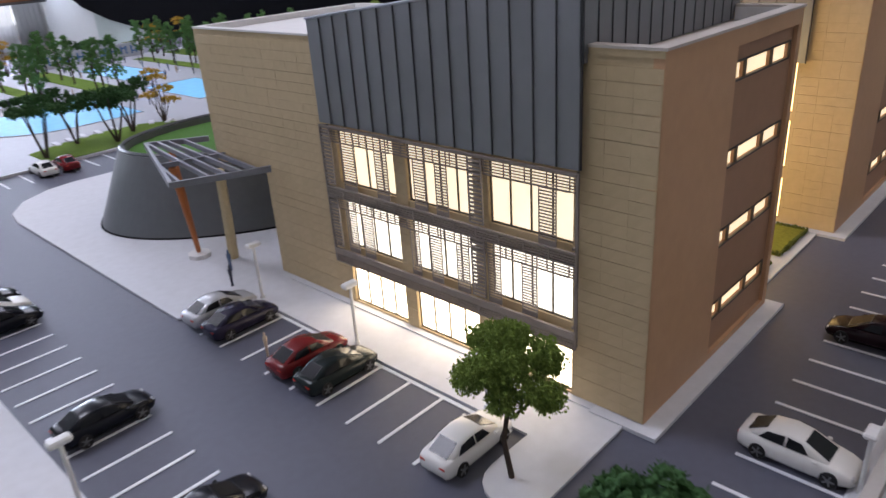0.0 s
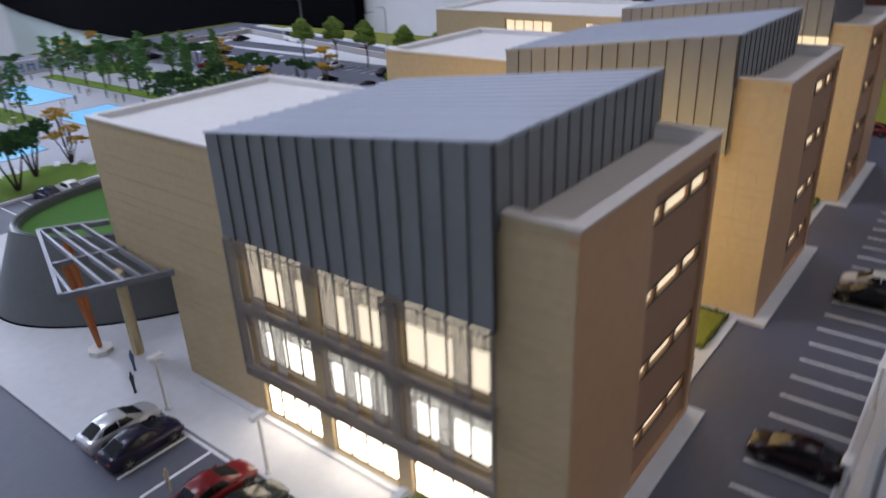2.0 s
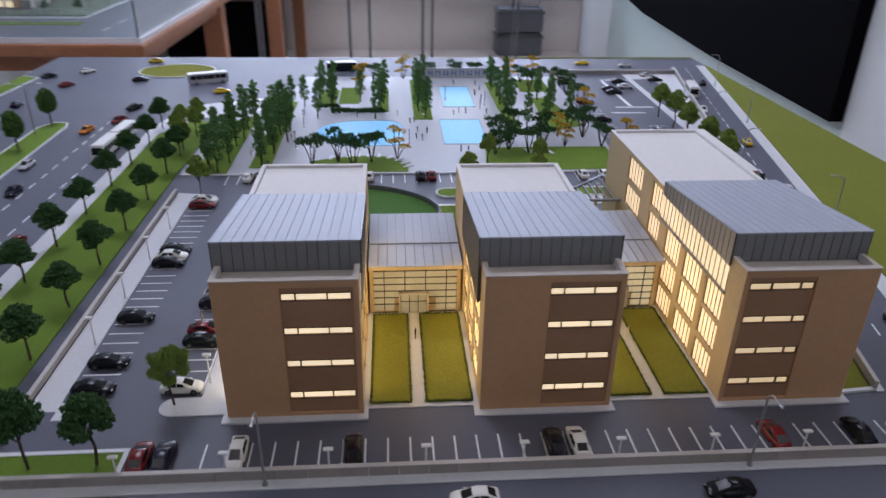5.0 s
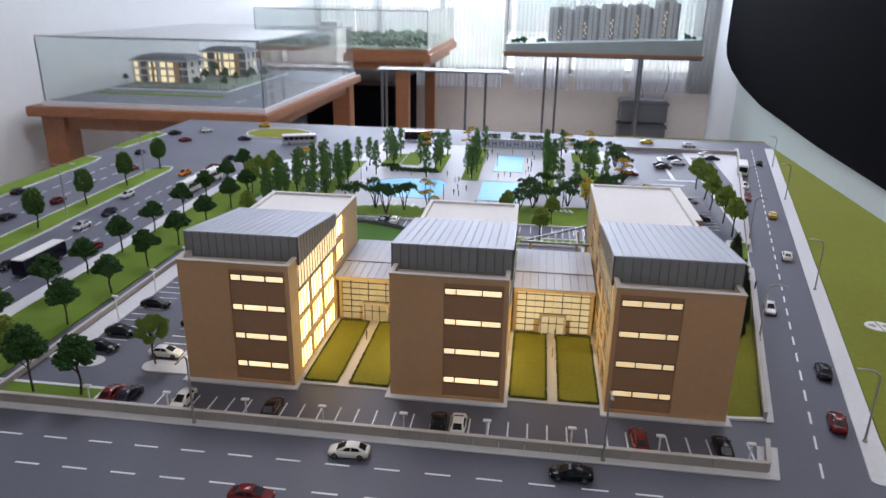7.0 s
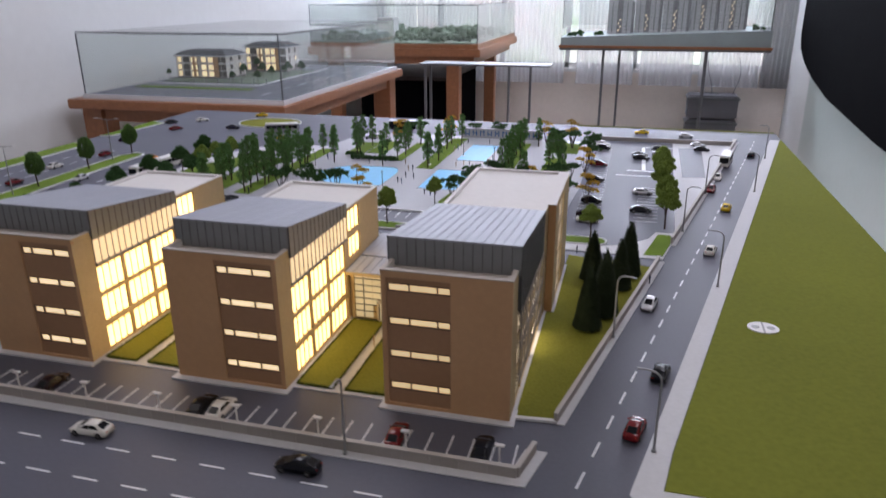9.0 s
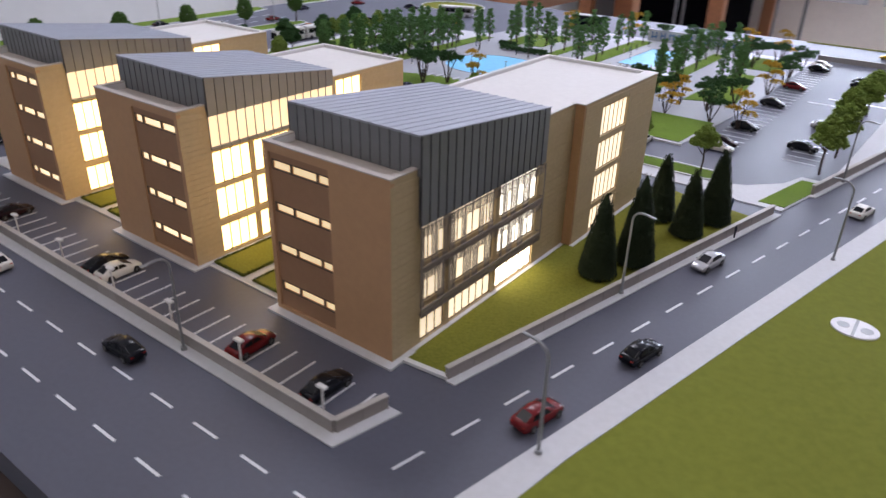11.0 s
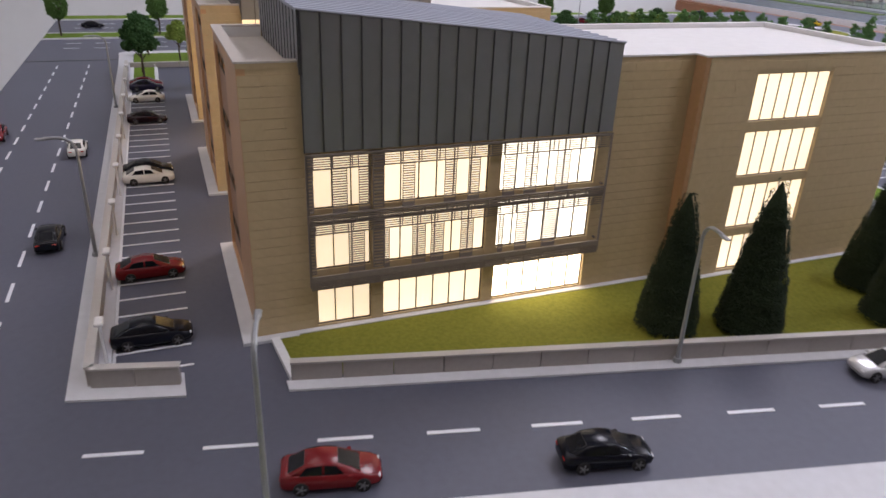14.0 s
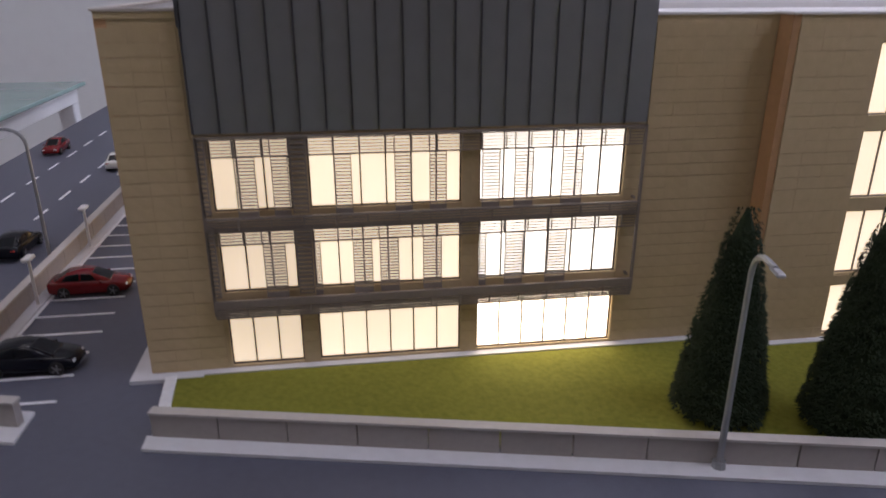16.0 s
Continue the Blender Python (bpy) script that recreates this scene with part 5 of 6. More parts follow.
def car(color):
    """A saloon car about 3.9 long, nose to +x."""
    c = thing("model_car", 0, 0, 0, 0, category="car", group="model cars")
    bm = bmesh.new()
    sec = []
    for x, hw, zb, zt in ((-1.95, 0.56, 0.36, 0.66), (-1.9, 0.66, 0.25, 0.78), (-1.7, 0.72, 0.2, 0.84), (-1.2, 0.76, 0.18, 0.86), (-0.4, 0.78, 0.18, 0.84), (0.4, 0.78, 0.18, 0.82),
                          (1.0, 0.77, 0.18, 0.76), (1.5, 0.73, 0.19, 0.68), (1.8, 0.66, 0.22, 0.58), (1.95, 0.5, 0.3, 0.46)):
        m = zb + 0.55 * (zt - zb)
        sec.append([(x, -hw * 0.92, zb), (x, -hw, zb + 0.12), (x, -hw, m), (x, -hw * 0.94, zt - 0.03), (x, -hw * 0.8, zt), (x, 0, zt + 0.03), (x, hw * 0.8, zt), (x, hw * 0.94, zt - 0.03), (x, hw, m), (x, hw, zb + 0.12), (x, hw * 0.92, zb)])
    loft(bm, sec)
    part("body", bm, CAR[color], c, smooth=True)
    rings = []
    for x, hl, ht, z in ((-1.66, 0.66, 0.6, 0.82), (-0.98, 0.7, 0.55, 1.17), (-0.3, 0.71, 0.56, 1.25), (0.22, 0.71, 0.55, 1.18), (1.1, 0.67, 0.62, 0.77)):
        rings.append([(x, -hl, 0.72), (x, -ht, z - 0.05), (x, -ht * 0.8, z), (x, 0, z + 0.02), (x, ht * 0.8, z), (x, ht, z - 0.05), (x, hl, 0.72)])
    bm = bmesh.new()
    loft(bm, rings)
    cab = part("cabin", bm, CAR[color], c, smooth=True)

    def pane(name, q, inset, out, m, parent):
        q = [Vector(p) for p in q]
        mid = sum(q, Vector()) / 4
        nor = (q[1] - q[0]).cross(q[3] - q[0]).normalized()
        if nor.dot(mid - Vector((mid.x * 0.6, 0, 0.7))) < 0:
            nor = -nor
        lo = [mid + (p - mid) * (1 - inset) for p in q]
        bm = bmesh.new()
        a = [bm.verts.new(p - nor * 0.02) for p in lo]
        b = [bm.verts.new(p + nor * out) for p in lo]
        bm.faces.new(a), bm.faces.new(b)
        for k in range(4):
            bm.faces.new((a[k], a[(k + 1) % 4], b[(k + 1) % 4], b[k]))
        return part(name, bm, m, parent)

    for nm, r, s in (("rear_window", rings[0], rings[1]), ("windscreen", rings[4], rings[3])):
        t = pane("window_trim", (r[2], r[4], s[4], s[2]), 0.06, 0.018, M["cartrim"], cab)
        pane(nm, (r[2], r[4], s[4], s[2]), 0.1, 0.03, M["carglass"], cab)
    for lo, hi in ((0, 1), (6, 5)):
        for r, s in ((rings[1], rings[2]), (rings[2], rings[3])):
            q = [r[lo], s[lo], s[hi], r[hi]]
            q[0] = (q[0][0] - (0.28 if r is rings[1] else 0), q[0][1] * 0.97, 0.84)
            q[1] = (q[1][0] + (0.3 if s is rings[3] else 0), q[1][1] * 0.97, 0.84)
            pane("side_window", q, 0.12, 0.03, M["carglass"], cab)
    for s in (-1, 1):
        part("mirror", rbox(0.62, 0.78, s * 0.8 - 0.07, s * 0.8 + 0.06, 0.76, 0.85, 0.02, 1), CAR[color], c)
        part("headlamp", rbox(1.72, 1.88, s * 0.48 - 0.12, s * 0.48 + 0.12, 0.47, 0.57, 0.03, 1), M["headlamp"], c)
        part("tail_lamp", rbox(-1.95, -1.84, s * 0.46 - 0.14, s * 0.46 + 0.14, 0.6, 0.7, 0.02, 1), M["taillamp"], c)
        for x in (-1.15, 1.2):
            wh = part("wheel", tubes(((x, s * 0.56, 0.3), (x, s * 0.79, 0.3), 0.3, 0.3, 14)), M["tyre"], c)
            bm = tubes(((x, s * 0.79, 0.3), (x, s * 0.805, 0.3), 0.075, 0.075, 8))
            for k in range(5):
                a = k * math.tau / 5
                tube(bm, (x, s * 0.8, 0.3), (x + 0.2 * math.cos(a), s * 0.8, 0.3 + 0.2 * math.sin(a)), 0.035, n=4)
            part("rim", bm, M["rimmetal"], wh)
    return c


LOOK = dict(white="white", black="glossy black", red="dark red", maroon="very dark maroon", silver="silver", navy="dark navy blue", green="dark green", yellow="yellow", orange="orange")
CARS = {}


def put_car(color, x, y, turn, where, z=0.0):
    lab = f"{LOOK[color]} model car {where}"
    if color not in CARS:
        ob = CARS[color] = car(color)
        ob.matrix_basis = at(x, y, z, turn)
    else:
        ob = copy_thing(CARS[color], at(x, y, z, turn))
    ob.scale = (1.05, 1.05, 1.1)
    return tagged(ob, lab)


IN = "in a parking bay"
for c_, x, y in (("silver", -28.7, 23.7), ("navy", -28.7, 21.6), ("red", -28.6, 15.8), ("green", -28.6, 13.6), ("white", -28.7, 5.4)):
    put_car(c_, x, y, random.uniform(-2, 2), IN + " by the walk")
for c_, y in (("white", 53.6), ("red", 51.9), ("black", 36.2), ("white", 34.3), ("black", 32.4), ("black", 18.8), ("black", 10.0), ("black", 5.6)):
    put_car(c_, -37.3, y, random.uniform(-2, 2), IN + " by the wall", 0.1 if y > 53 else 0.0)
for c_, x in (("red", -29.8), ("navy", -27.8), ("white", -21.5), ("maroon", -11.3), ("black", 6.8), ("white", 8.9), ("red", 27.3), ("black", 35.5)):
    put_car(c_, x, -4.5, (270 if x == -21.5 else 90) + random.uniform(-2, 2), IN + " before the wings")
for c_, x, y, a in (("white", -1.2, -10.7, 182), ("black", 20.3, -10.9, 180), ("red", -8.1, -18.4, 2), ("red", 48.8, 2.2, turn), ("black", 51.4, 13.6, turn), ("silver", 50.4, 31.9, turn + 180), ("white", 60.0, 55.6, turn),
                    ("yellow", 65.0, 81.2, turn), ("red", 63.4, 94.6, turn + 180), ("white", 65.7, 105.5, turn + 180), ("black", 76.0, 131.5, turn)):
    put_car(c_, x, y, a, "driving on the road")
for c_, x in (("white", -32.3), ("black", -30.3), ("white", -24.0), ("red", -21.9), ("navy", -13.7), ("white", -11.5), ("black", -2.5), ("red", -0.6), ("white", 26.5), ("white", 30.3)):
    put_car(c_, x, 63.9, 90 + random.uniform(-2, 2), IN + " beside the plaza")
for c_, x, y in (("white", 39.2, 137.0), ("black", 39.6, 132.4), ("red", 39.5, 112.6), ("black", 39.5, 97.6), ("black", 39.8, 80.4), ("maroon", 39.6, 70.4), ("white", 39.9, 67.6), ("black", 49.0, 125.4), ("black", 49.3, 122.2), ("black", 53.8, 133.3), ("silver", 53.9, 127.8),
                 ("silver", 49.5, 88.8), ("black", 49.2, 75.6), ("black", 64.5, 135.4), ("silver", 64.0, 141.0)):
    put_car(c_, x, y, random.uniform(-3, 3), "in the large car park")
for c_, x, y, a in (("black", -97, 71.8, 92), ("black", -86.4, 54.6, 90), ("black", -68.2, 31.0, 270), ("silver", -68.9, 51.8, 270), ("navy", -69, 61.0, 270), ("silver", -72.4, 73.4, 270), ("red", -59.8, 41.2, 268), ("red", -84.5, 96.6, 90),
                    ("navy", -92.5, 114.4, 92), ("black", -97, 142.8, 60), ("red", -88.8, 133.2, 60), ("white", -89.4, 148.6, 50), ("orange", -69.7, 94.4, 262), ("red", -65.6, 101.4, 250), ("black", -65.6, 111.6, 240), ("red", -84.2, 67, 90), ("white", -87, 82, 90)):
    put_car(c_, x, y - 2.2, a, "driving on the avenue")
for c_, x, y, a in (("navy", -72.3, 136.2, 20), ("yellow", -75, 159.4, 185), ("yellow", 49.4, 156.5, 180), ("silver", 61.6, 153.5, 0), ("yellow", -49, 124, 20), ("silver", -25, 131, 180), ("black", -87, -14, 90), ("black", -66, -5, 90), ("white", -62, 12, 90)):
    put_car(c_, x, y, a, "driving on the road", 0.0 if y != 131 else 0.12)


def bus(body, length, x, y, turn_, label):
    b = thing("model_bus", x, y, 0, turn_, label, "bus", "model buses")
    h = length / 2
    part("body", rbox(-h, h, -1.15, 1.15, 0.3, 2.7, 0.18), body, b)
    part("roof", rbox(-h + 0.1, h - 0.1, -1.08, 1.08, 2.68, 2.9, 0.1), M["lampwhite"], b, "white roof")
    n = int(length / 1.6)
    for s in (-1, 1):
        for k in range(n):
            a = -h + 0.5 + (length - 1.0) * k / n
            part("window", boxes((a, a + (length - 1.0) / n - 0.12, s * 1.16 - 0.015, s * 1.16 + 0.015, 1.4, 2.4)), M["carglass"], b)
        for x_ in (-h * 0.62, h * 0.66):
            wh = part("wheel", tubes(((x_, s * 0.9, 0.42), (x_, s * 1.18, 0.42), 0.42, 0.42, 14)), M["tyre"], b)
            part("rim", tubes(((x_, s * 1.18, 0.42), (x_, s * 1.2, 0.42), 0.2, 0.2, 10)), M["rimmetal"], wh)
    part("windscreen", boxes((h - 0.02, h + 0.02, -0.98, 0.98, 1.1, 2.45)), M["carglass"], b)


bus(CAR["navy"], 10.5, -63.6, 30.6, 269, "long model bus with a white roof and dark blue sides")
bus(CAR["white"], 8.2, -61.0, 78.6, 268, "white model bus on the avenue")
bus(CAR["white"], 8.2, -60.6, 87.2, 267, "white model bus on the avenue")
bus(CAR["silver"], 10, -54.5, 134.2, 22, "silver model bus with a white roof near the roundabout")
bus(CAR["black"], 8, -21, 147.2, 10, "model bus with a white roof behind the plaza")
bus(CAR["white"], 8, 68.9, 121.0, turn + 180, "white model bus on the east road")


# ---- lamps ----
def sweep(bm, pts, r, n=6):
    """One connected bent bar in the plane y = 0."""
    rings = []
    for k, p in enumerate(pts):
        d = (Vector(pts[min(k + 1, len(pts) - 1)]) - Vector(pts[max(k - 1, 0)])).normalized()
        a, b = Vector((0, 1, 0)), Vector((0, 1, 0)).cross(d)
        rings.append([bm.verts.new(Vector(p) + r * (math.cos(i * math.tau / n) * a + math.sin(i * math.tau / n) * b)) for i in range(n)])
    for s, e in zip(rings, rings[1:]):
        for i in range(n):
            bm.faces.new((s[i], s[(i + 1) % n], e[(i + 1) % n], e[i]))
    bm.faces.new(rings[0][::-1])
    bm.faces.new(rings[-1])


def street_lamp(x, y, z0, turn_, label):
    l = thing("street_lamp", x, y, z0, turn_, label, "street lamp", "tall street lamps")
    part("pole", tubes(((0, 0, 0), (0, 0, 7.2), 0.13, 0.09, 8)), M["lampgrey"], l)
    bm = bmesh.new()
    pts = [(0, 0, 7.2)] + [(1.0 - 1.0 * math.cos(radians(a)), 0, 7.2 + 0.9 * math.sin(radians(a))) for a in range(15, 91, 15)] + [(1.7, 0, 8.1)]
    sweep(bm, pts, 0.1)
    part("arm", bm, M["lampgrey"], l)
    part("lamp_head", rbox(1.55, 2.2, -0.14, 0.14, 8.0, 8.14, 0.05, 1), M["lampgrey"], l)
    part("base", tubes(((0, 0, 0), (0, 0, 0.25), 0.26, 0.22, 8)), M["lampgrey"], l)
    return l


tall = street_lamp(46.1, 21.6, 0.12, turn - 90, "tall grey street lamp with a curved arm")
for x, y, a in ((50.5, -0.6, 180 + turn - 90), (59.8, 41.2, 180 + turn - 90), (56.3, 65.5, turn - 90), (72, 96, 180 + turn - 90), (23.5, -7.9, 270), (-18.6, -7.9, 270), (62, 92, turn - 90), (79, 130, 180 + turn - 90)):
    copy_thing(tall, at(x, y, 0.12, a))


def bollard_lamp(x, y, z0):
    l = thing("parking_lamp", x, y, z0, 0, "short white parking lamp with a flat head", "lamp", "short parking lamps")
    part("pole", tubes(((0, 0, 0), (0, 0, 2.6), 0.09, 0.08, 6)), M["lampwhite"], l)
    part("lamp_head", rbox(-0.42, 0.42, -0.22, 0.22, 2.58, 2.78, 0.06, 1), M["lampwhite"], l)
    part("base", tubes(((0, 0, 0), (0, 0, 0.15), 0.16, 0.14, 6)), M["lampwhite"], l)
    return l


short = bollard_lamp(-13.3, -6.7, 0)
for x in (-31, -22, -5, 3.5, 12, 20.4, 28.9, 37.4):
    copy_thing(short, at(x, -6.7, 0.0))
for x, y, z in ((-26.2, 23.4, 0.12), (-26.2, 15.0, 0.12), (-26.2, 6.5, 0.12), (-40.2, 14, 0.12), (-40.2, 24, 0.12), (-40.2, 34, 0.12), (-40.2, 44, 0.12)):
    lamp_ = copy_thing(short, at(x, y, z))
    lamp_.scale = (1.0, 1.0, 1.25)
for x, y in ((-76, 24), (-77, 57), (-78.9, 90)):
    l = thing("street_lamp", x, y, 0.2, 0, "tall thin avenue lamp with two arms", "street lamp", "avenue lamps")
    part("pole", tubes(((0, 0, 0), (0, 0, 10), 0.12, 0.08, 6)), M["lampgrey"], l)
    for s in (-1, 1):
        part("arm", tubes(((0, 0, 10), (3 * s, 0, 10.4), 0.07, 0.07, 5)), M["lampgrey"], l)
        part("lamp_head", rbox(s * 3 - 0.5, s * 3 + 0.5, -0.16, 0.16, 10.32, 10.48, 0.05, 1), M["lampwhite"], l)


def plaza_lamp(x, y, z0):
    l = thing("plaza_lamp", x, y, z0, 0, "slim dark plaza lamp on a white foot", "lamp", "plaza lamps")
    part("pole", tubes(((0, 0, 0.1), (0, 0, 3.6), 0.07, 0.055, 6)), M["rim"], l)
    part("foot", tubes(((0, 0, 0), (0, 0, 0.12), 0.36, 0.34, 10)), M["lampwhite"], l)
    part("lamp_head", rbox(-0.3, 0.3, -0.14, 0.14, 3.56, 3.68, 0.04, 1), M["lampgrey"], l)
    return l


slim = plaza_lamp(21.7, 79.6, 0.2)
for x, y in ((-0.2, 103.8), (5.6, 115.2), (-26, 80), (-26, 95), (14.5, 110), (-4, 80.5)):
    copy_thing(slim, at(x, y, 0.12))


# ---- trees ----
def clump(bm, c, r, rng, flat=0.75):
    """One ragged lump of foam foliage."""
    t = Matrix.Translation(c) @ Euler((rng.uniform(0, 6), rng.uniform(0, 6), rng.uniform(0, 6))).to_matrix().to_4x4() @ Matrix.Diagonal((r, r * rng.uniform(0.6, 1), r * flat, 1))
    lump(bm, 1, t, rng, r * 0.32)


def leaves(bm, c, r, rng, n, size=1.0):
    """Loose leaf flakes round c."""
    for _ in range(n):
        d = Vector((rng.gauss(0, 1), rng.gauss(0, 1), rng.gauss(0, 1))).normalized()
        p = Vector(c) + d * r * rng.uniform(0.75, 1.15)
        a = Euler((rng.uniform(0, 6), rng.uniform(0, 6), 0)).to_matrix() @ d.orthogonal().normalized() * rng.uniform(0.1, 0.2) * size
        b = d.cross(a).normalized() * rng.uniform(0.08, 0.16) * size
        k = d * rng.uniform(-0.06, 0.1)
        bm.faces.new([bm.verts.new(q) for q in (p - a, p + b + k, p + a * 1.1, p - b - k)])


def wood(bm, p, q, r0, r1, rng):
    """A limb that bends a little."""
    p, q = Vector(p), Vector(q)
    m = (p + q) / 2 + Vector((rng.uniform(-1, 1), rng.uniform(-1, 1), 0)) * (q - p).length * 0.06
    tube(bm, p, m, r0, (r0 + r1) / 2, 6)
    tube(bm, m, q, (r0 + r1) / 2, r1, 6)


def tree_meshes(kind, seed):
    rng = random.Random(seed)
    tb_, cb = bmesh.new(), bmesh.new()
    if kind == "street":
        wood(tb_, (0, 0, 0), (0, 0, 3.2), 0.13, 0.09, rng)
        for k in range(6):
            a = k * 1.05 + rng.uniform(-0.3, 0.3)
            wood(tb_, (0, 0, 2.3 + 0.15 * k), (1.2 * math.cos(a), 1.2 * math.sin(a), 3.8 + 0.25 * k), 0.06, 0.02, rng)
        lobes = [(0, 0, 5.9, 0.85)] + [(1.12 * math.cos(k * 1.2566 + rng.uniform(-.3, .3)), 1.12 * math.sin(k * 1.2566 + rng.uniform(-.3, .3)), 4.1 + rng.uniform(-.3, .3), rng.uniform(0.72, 0.95)) for k in range(5)]
        lobes += [(0.75 * math.cos(k * 1.5708 + 0.6), 0.75 * math.sin(k * 1.5708 + 0.6), 5.15 + rng.uniform(-.25, .25), rng.uniform(0.7, 0.92)) for k in range(4)]
        for lx, ly, lz, lr in lobes:
            clump(cb, (lx * 0.85, ly * 0.85, lz), lr * 0.62, rng, 0.85)
            for k in range(76):
                d = Vector((rng.gauss(0, 1), rng.gauss(0, 1), rng.gauss(0, 1))).normalized()
                c = Vector((lx, ly, lz)) + Vector((d.x, d.y, 0.8 * d.z)) * lr * rng.uniform(0.62, 1.0)
                clump(cb, c, rng.uniform(0.12, 0.21), rng, 0.95)
                leaves(cb, c, 0.19, rng, 15, 0.2)
    elif kind == "near":
        wood(tb_, (0, 0, 0), (0, 0, 3.4), 0.12, 0.08, rng)
        hubs = [(0, 0.1, 5.7, 0.7), (-0.2, -0.2, 4.9, 0.85)]
        for k in range(11):
            a = k * 2.4 + rng.uniform(-0.3, 0.3)
            out_, z = rng.uniform(1.1, 1.55) * (1 - 0.08 * max(0, k - 6)), 3.85 + 0.155 * k + rng.uniform(-0.15, 0.15)
            hubs.append((out_ * math.cos(a), out_ * math.sin(a), z, rng.uniform(0.58, 0.8)))
        for hx, hy, hz, hr in hubs:
            wood(tb_, (0, 0, min(3.3, hz - 1.2)), (hx * 0.9, hy * 0.9, hz), 0.055, 0.02, rng)
            for k in range(95):
                d = Vector((rng.gauss(0, 1), rng.gauss(0, 1), rng.gauss(0, 1))).normalized()
                c = Vector((hx, hy, hz)) + Vector((d.x, d.y, 0.75 * d.z)) * hr * rng.uniform(0.2, 1.0) ** 0.5
                for _ in range(5):
                    e_ = c + Vector((rng.gauss(0, 0.1), rng.gauss(0, 0.1), rng.gauss(0, 0.08)))
                    clump(cb, e_, rng.uniform(0.03, 0.07), rng, 0.9)
                leaves(cb, c, 0.16, rng, 26, 0.15)
    elif kind == "egg":
        wood(tb_, (0, 0, 0), (0, 0, 3.4), 0.14, 0.09, rng)
        for k in range(6):
            a = k * 1.05 + rng.uniform(-0.3, 0.3)
            wood(tb_, (0, 0, 1.9 + 0.2 * k), (0.9 * math.cos(a), 0.9 * math.sin(a), 3.2 + 0.4 * k), 0.06, 0.02, rng)
        for k in range(620):
            d = Vector((rng.gauss(0, 1), rng.gauss(0, 1), rng.gauss(0, 1))).normalized()
            lump = 1 + 0.16 * noise.noise(d * 2.3 + Vector((seed, 0, 0)))
            c = Vector((1.42 * d.x, 1.42 * d.y, 4.1 + 2.05 * d.z)) * 1.0
            c = Vector((0, 0, 4.1)) + (c - Vector((0, 0, 4.1))) * lump * rng.uniform(0.7, 1.0)
            c.x *= 1.0 - 0.16 * d.z
            c.y *= 1.0 - 0.16 * d.z
            clump(cb, c, rng.uniform(0.13, 0.22), rng, 0.95)
            leaves(cb, c, 0.2, rng, 12, 0.26)
    elif kind == "poplar":
        wood(tb_, (0, 0, 0), (0, 0, 3.0), 0.14, 0.09, rng)
        for k in range(5):
            a = k * 1.3
            wood(tb_, (0, 0, 1.2 + 0.4 * k), (0.6 * math.cos(a), 0.6 * math.sin(a), 2.4 + 0.7 * k), 0.05, 0.02, rng)
        wood(tb_, (0, 0, 3.0), (0.05, 0, 6.4), 0.09, 0.03, rng)
        for j in range(17):
            z = (j + rng.random()) / 17
            a = j * 2.4 + rng.uniform(-0.4, 0.4)
            r = (1.0 - 0.75 * z ** 1.3) * (0.55 + 0.45 * min(1, z * 4)) * rng.uniform(0.6, 1.15)
            hub_ = Vector((r * math.cos(a), r * math.sin(a), 1.9 + 5.1 * z))
            wide = rng.uniform(0.42, 0.6) * (1.1 - 0.35 * z)
            for k in range(13):
                d = Vector((rng.gauss(0, 1), rng.gauss(0, 1), rng.gauss(0, 0.8))).normalized()
                c = hub_ + d * wide * rng.uniform(0.45, 1.05)
                clump(cb, c, rng.uniform(0.1, 0.19), rng, 0.9)
                leaves(cb, c, 0.2, rng, 10, 0.36)
    elif kind == "tiered":
        for k in range(5):
            a = k * 2.4 + rng.uniform(-0.3, 0.3)
            h_ = 2.4 + 0.95 * k + rng.uniform(-0.2, 0.2)
            out_ = 1.35 - 0.16 * k
            top = Vector((out_ * math.cos(a), out_ * math.sin(a), h_))
            wood(tb_, (0.12 * math.cos(a), 0.12 * math.sin(a), 0), top, 0.1, 0.04, rng)
            for j in range(44):
                b = rng.uniform(0, 6.283)
                r = 1.2 * math.sqrt(rng.random())
                c = top + Vector((r * math.cos(b), r * math.sin(b), rng.uniform(0, 0.45) - 0.2 * r * r))
                clump(cb, c, rng.uniform(0.1, 0.2), rng, 0.7)
                leaves(cb, c, 0.22, rng, 12, 0.34)
    elif kind == "umbrella":
        for k in range(4):
            a = k * 1.6 + rng.uniform(-0.4, 0.4)
            top = (1.3 * math.cos(a), 1.3 * math.sin(a), rng.uniform(2.8, 4.2))
            wood(tb_, (0.1 * math.cos(a), 0.1 * math.sin(a), 0), top, 0.12, 0.05, rng)
            for j in range(46):
                b = rng.uniform(0, 6.283)
                r = 1.35 * math.sqrt(rng.random())
                c = (top[0] + r * math.cos(b), top[1] + r * math.sin(b), top[2] + rng.uniform(0, 0.55) - 0.15 * r * r)
                clump(cb, c, rng.uniform(0.13, 0.26), rng, 0.6)
                leaves(cb, c, 0.27, rng, 14, 0.4)
    elif kind == "conifer":
        wood(tb_, (0, 0, 0), (0, 0, 7.5), 0.2, 0.05, rng)
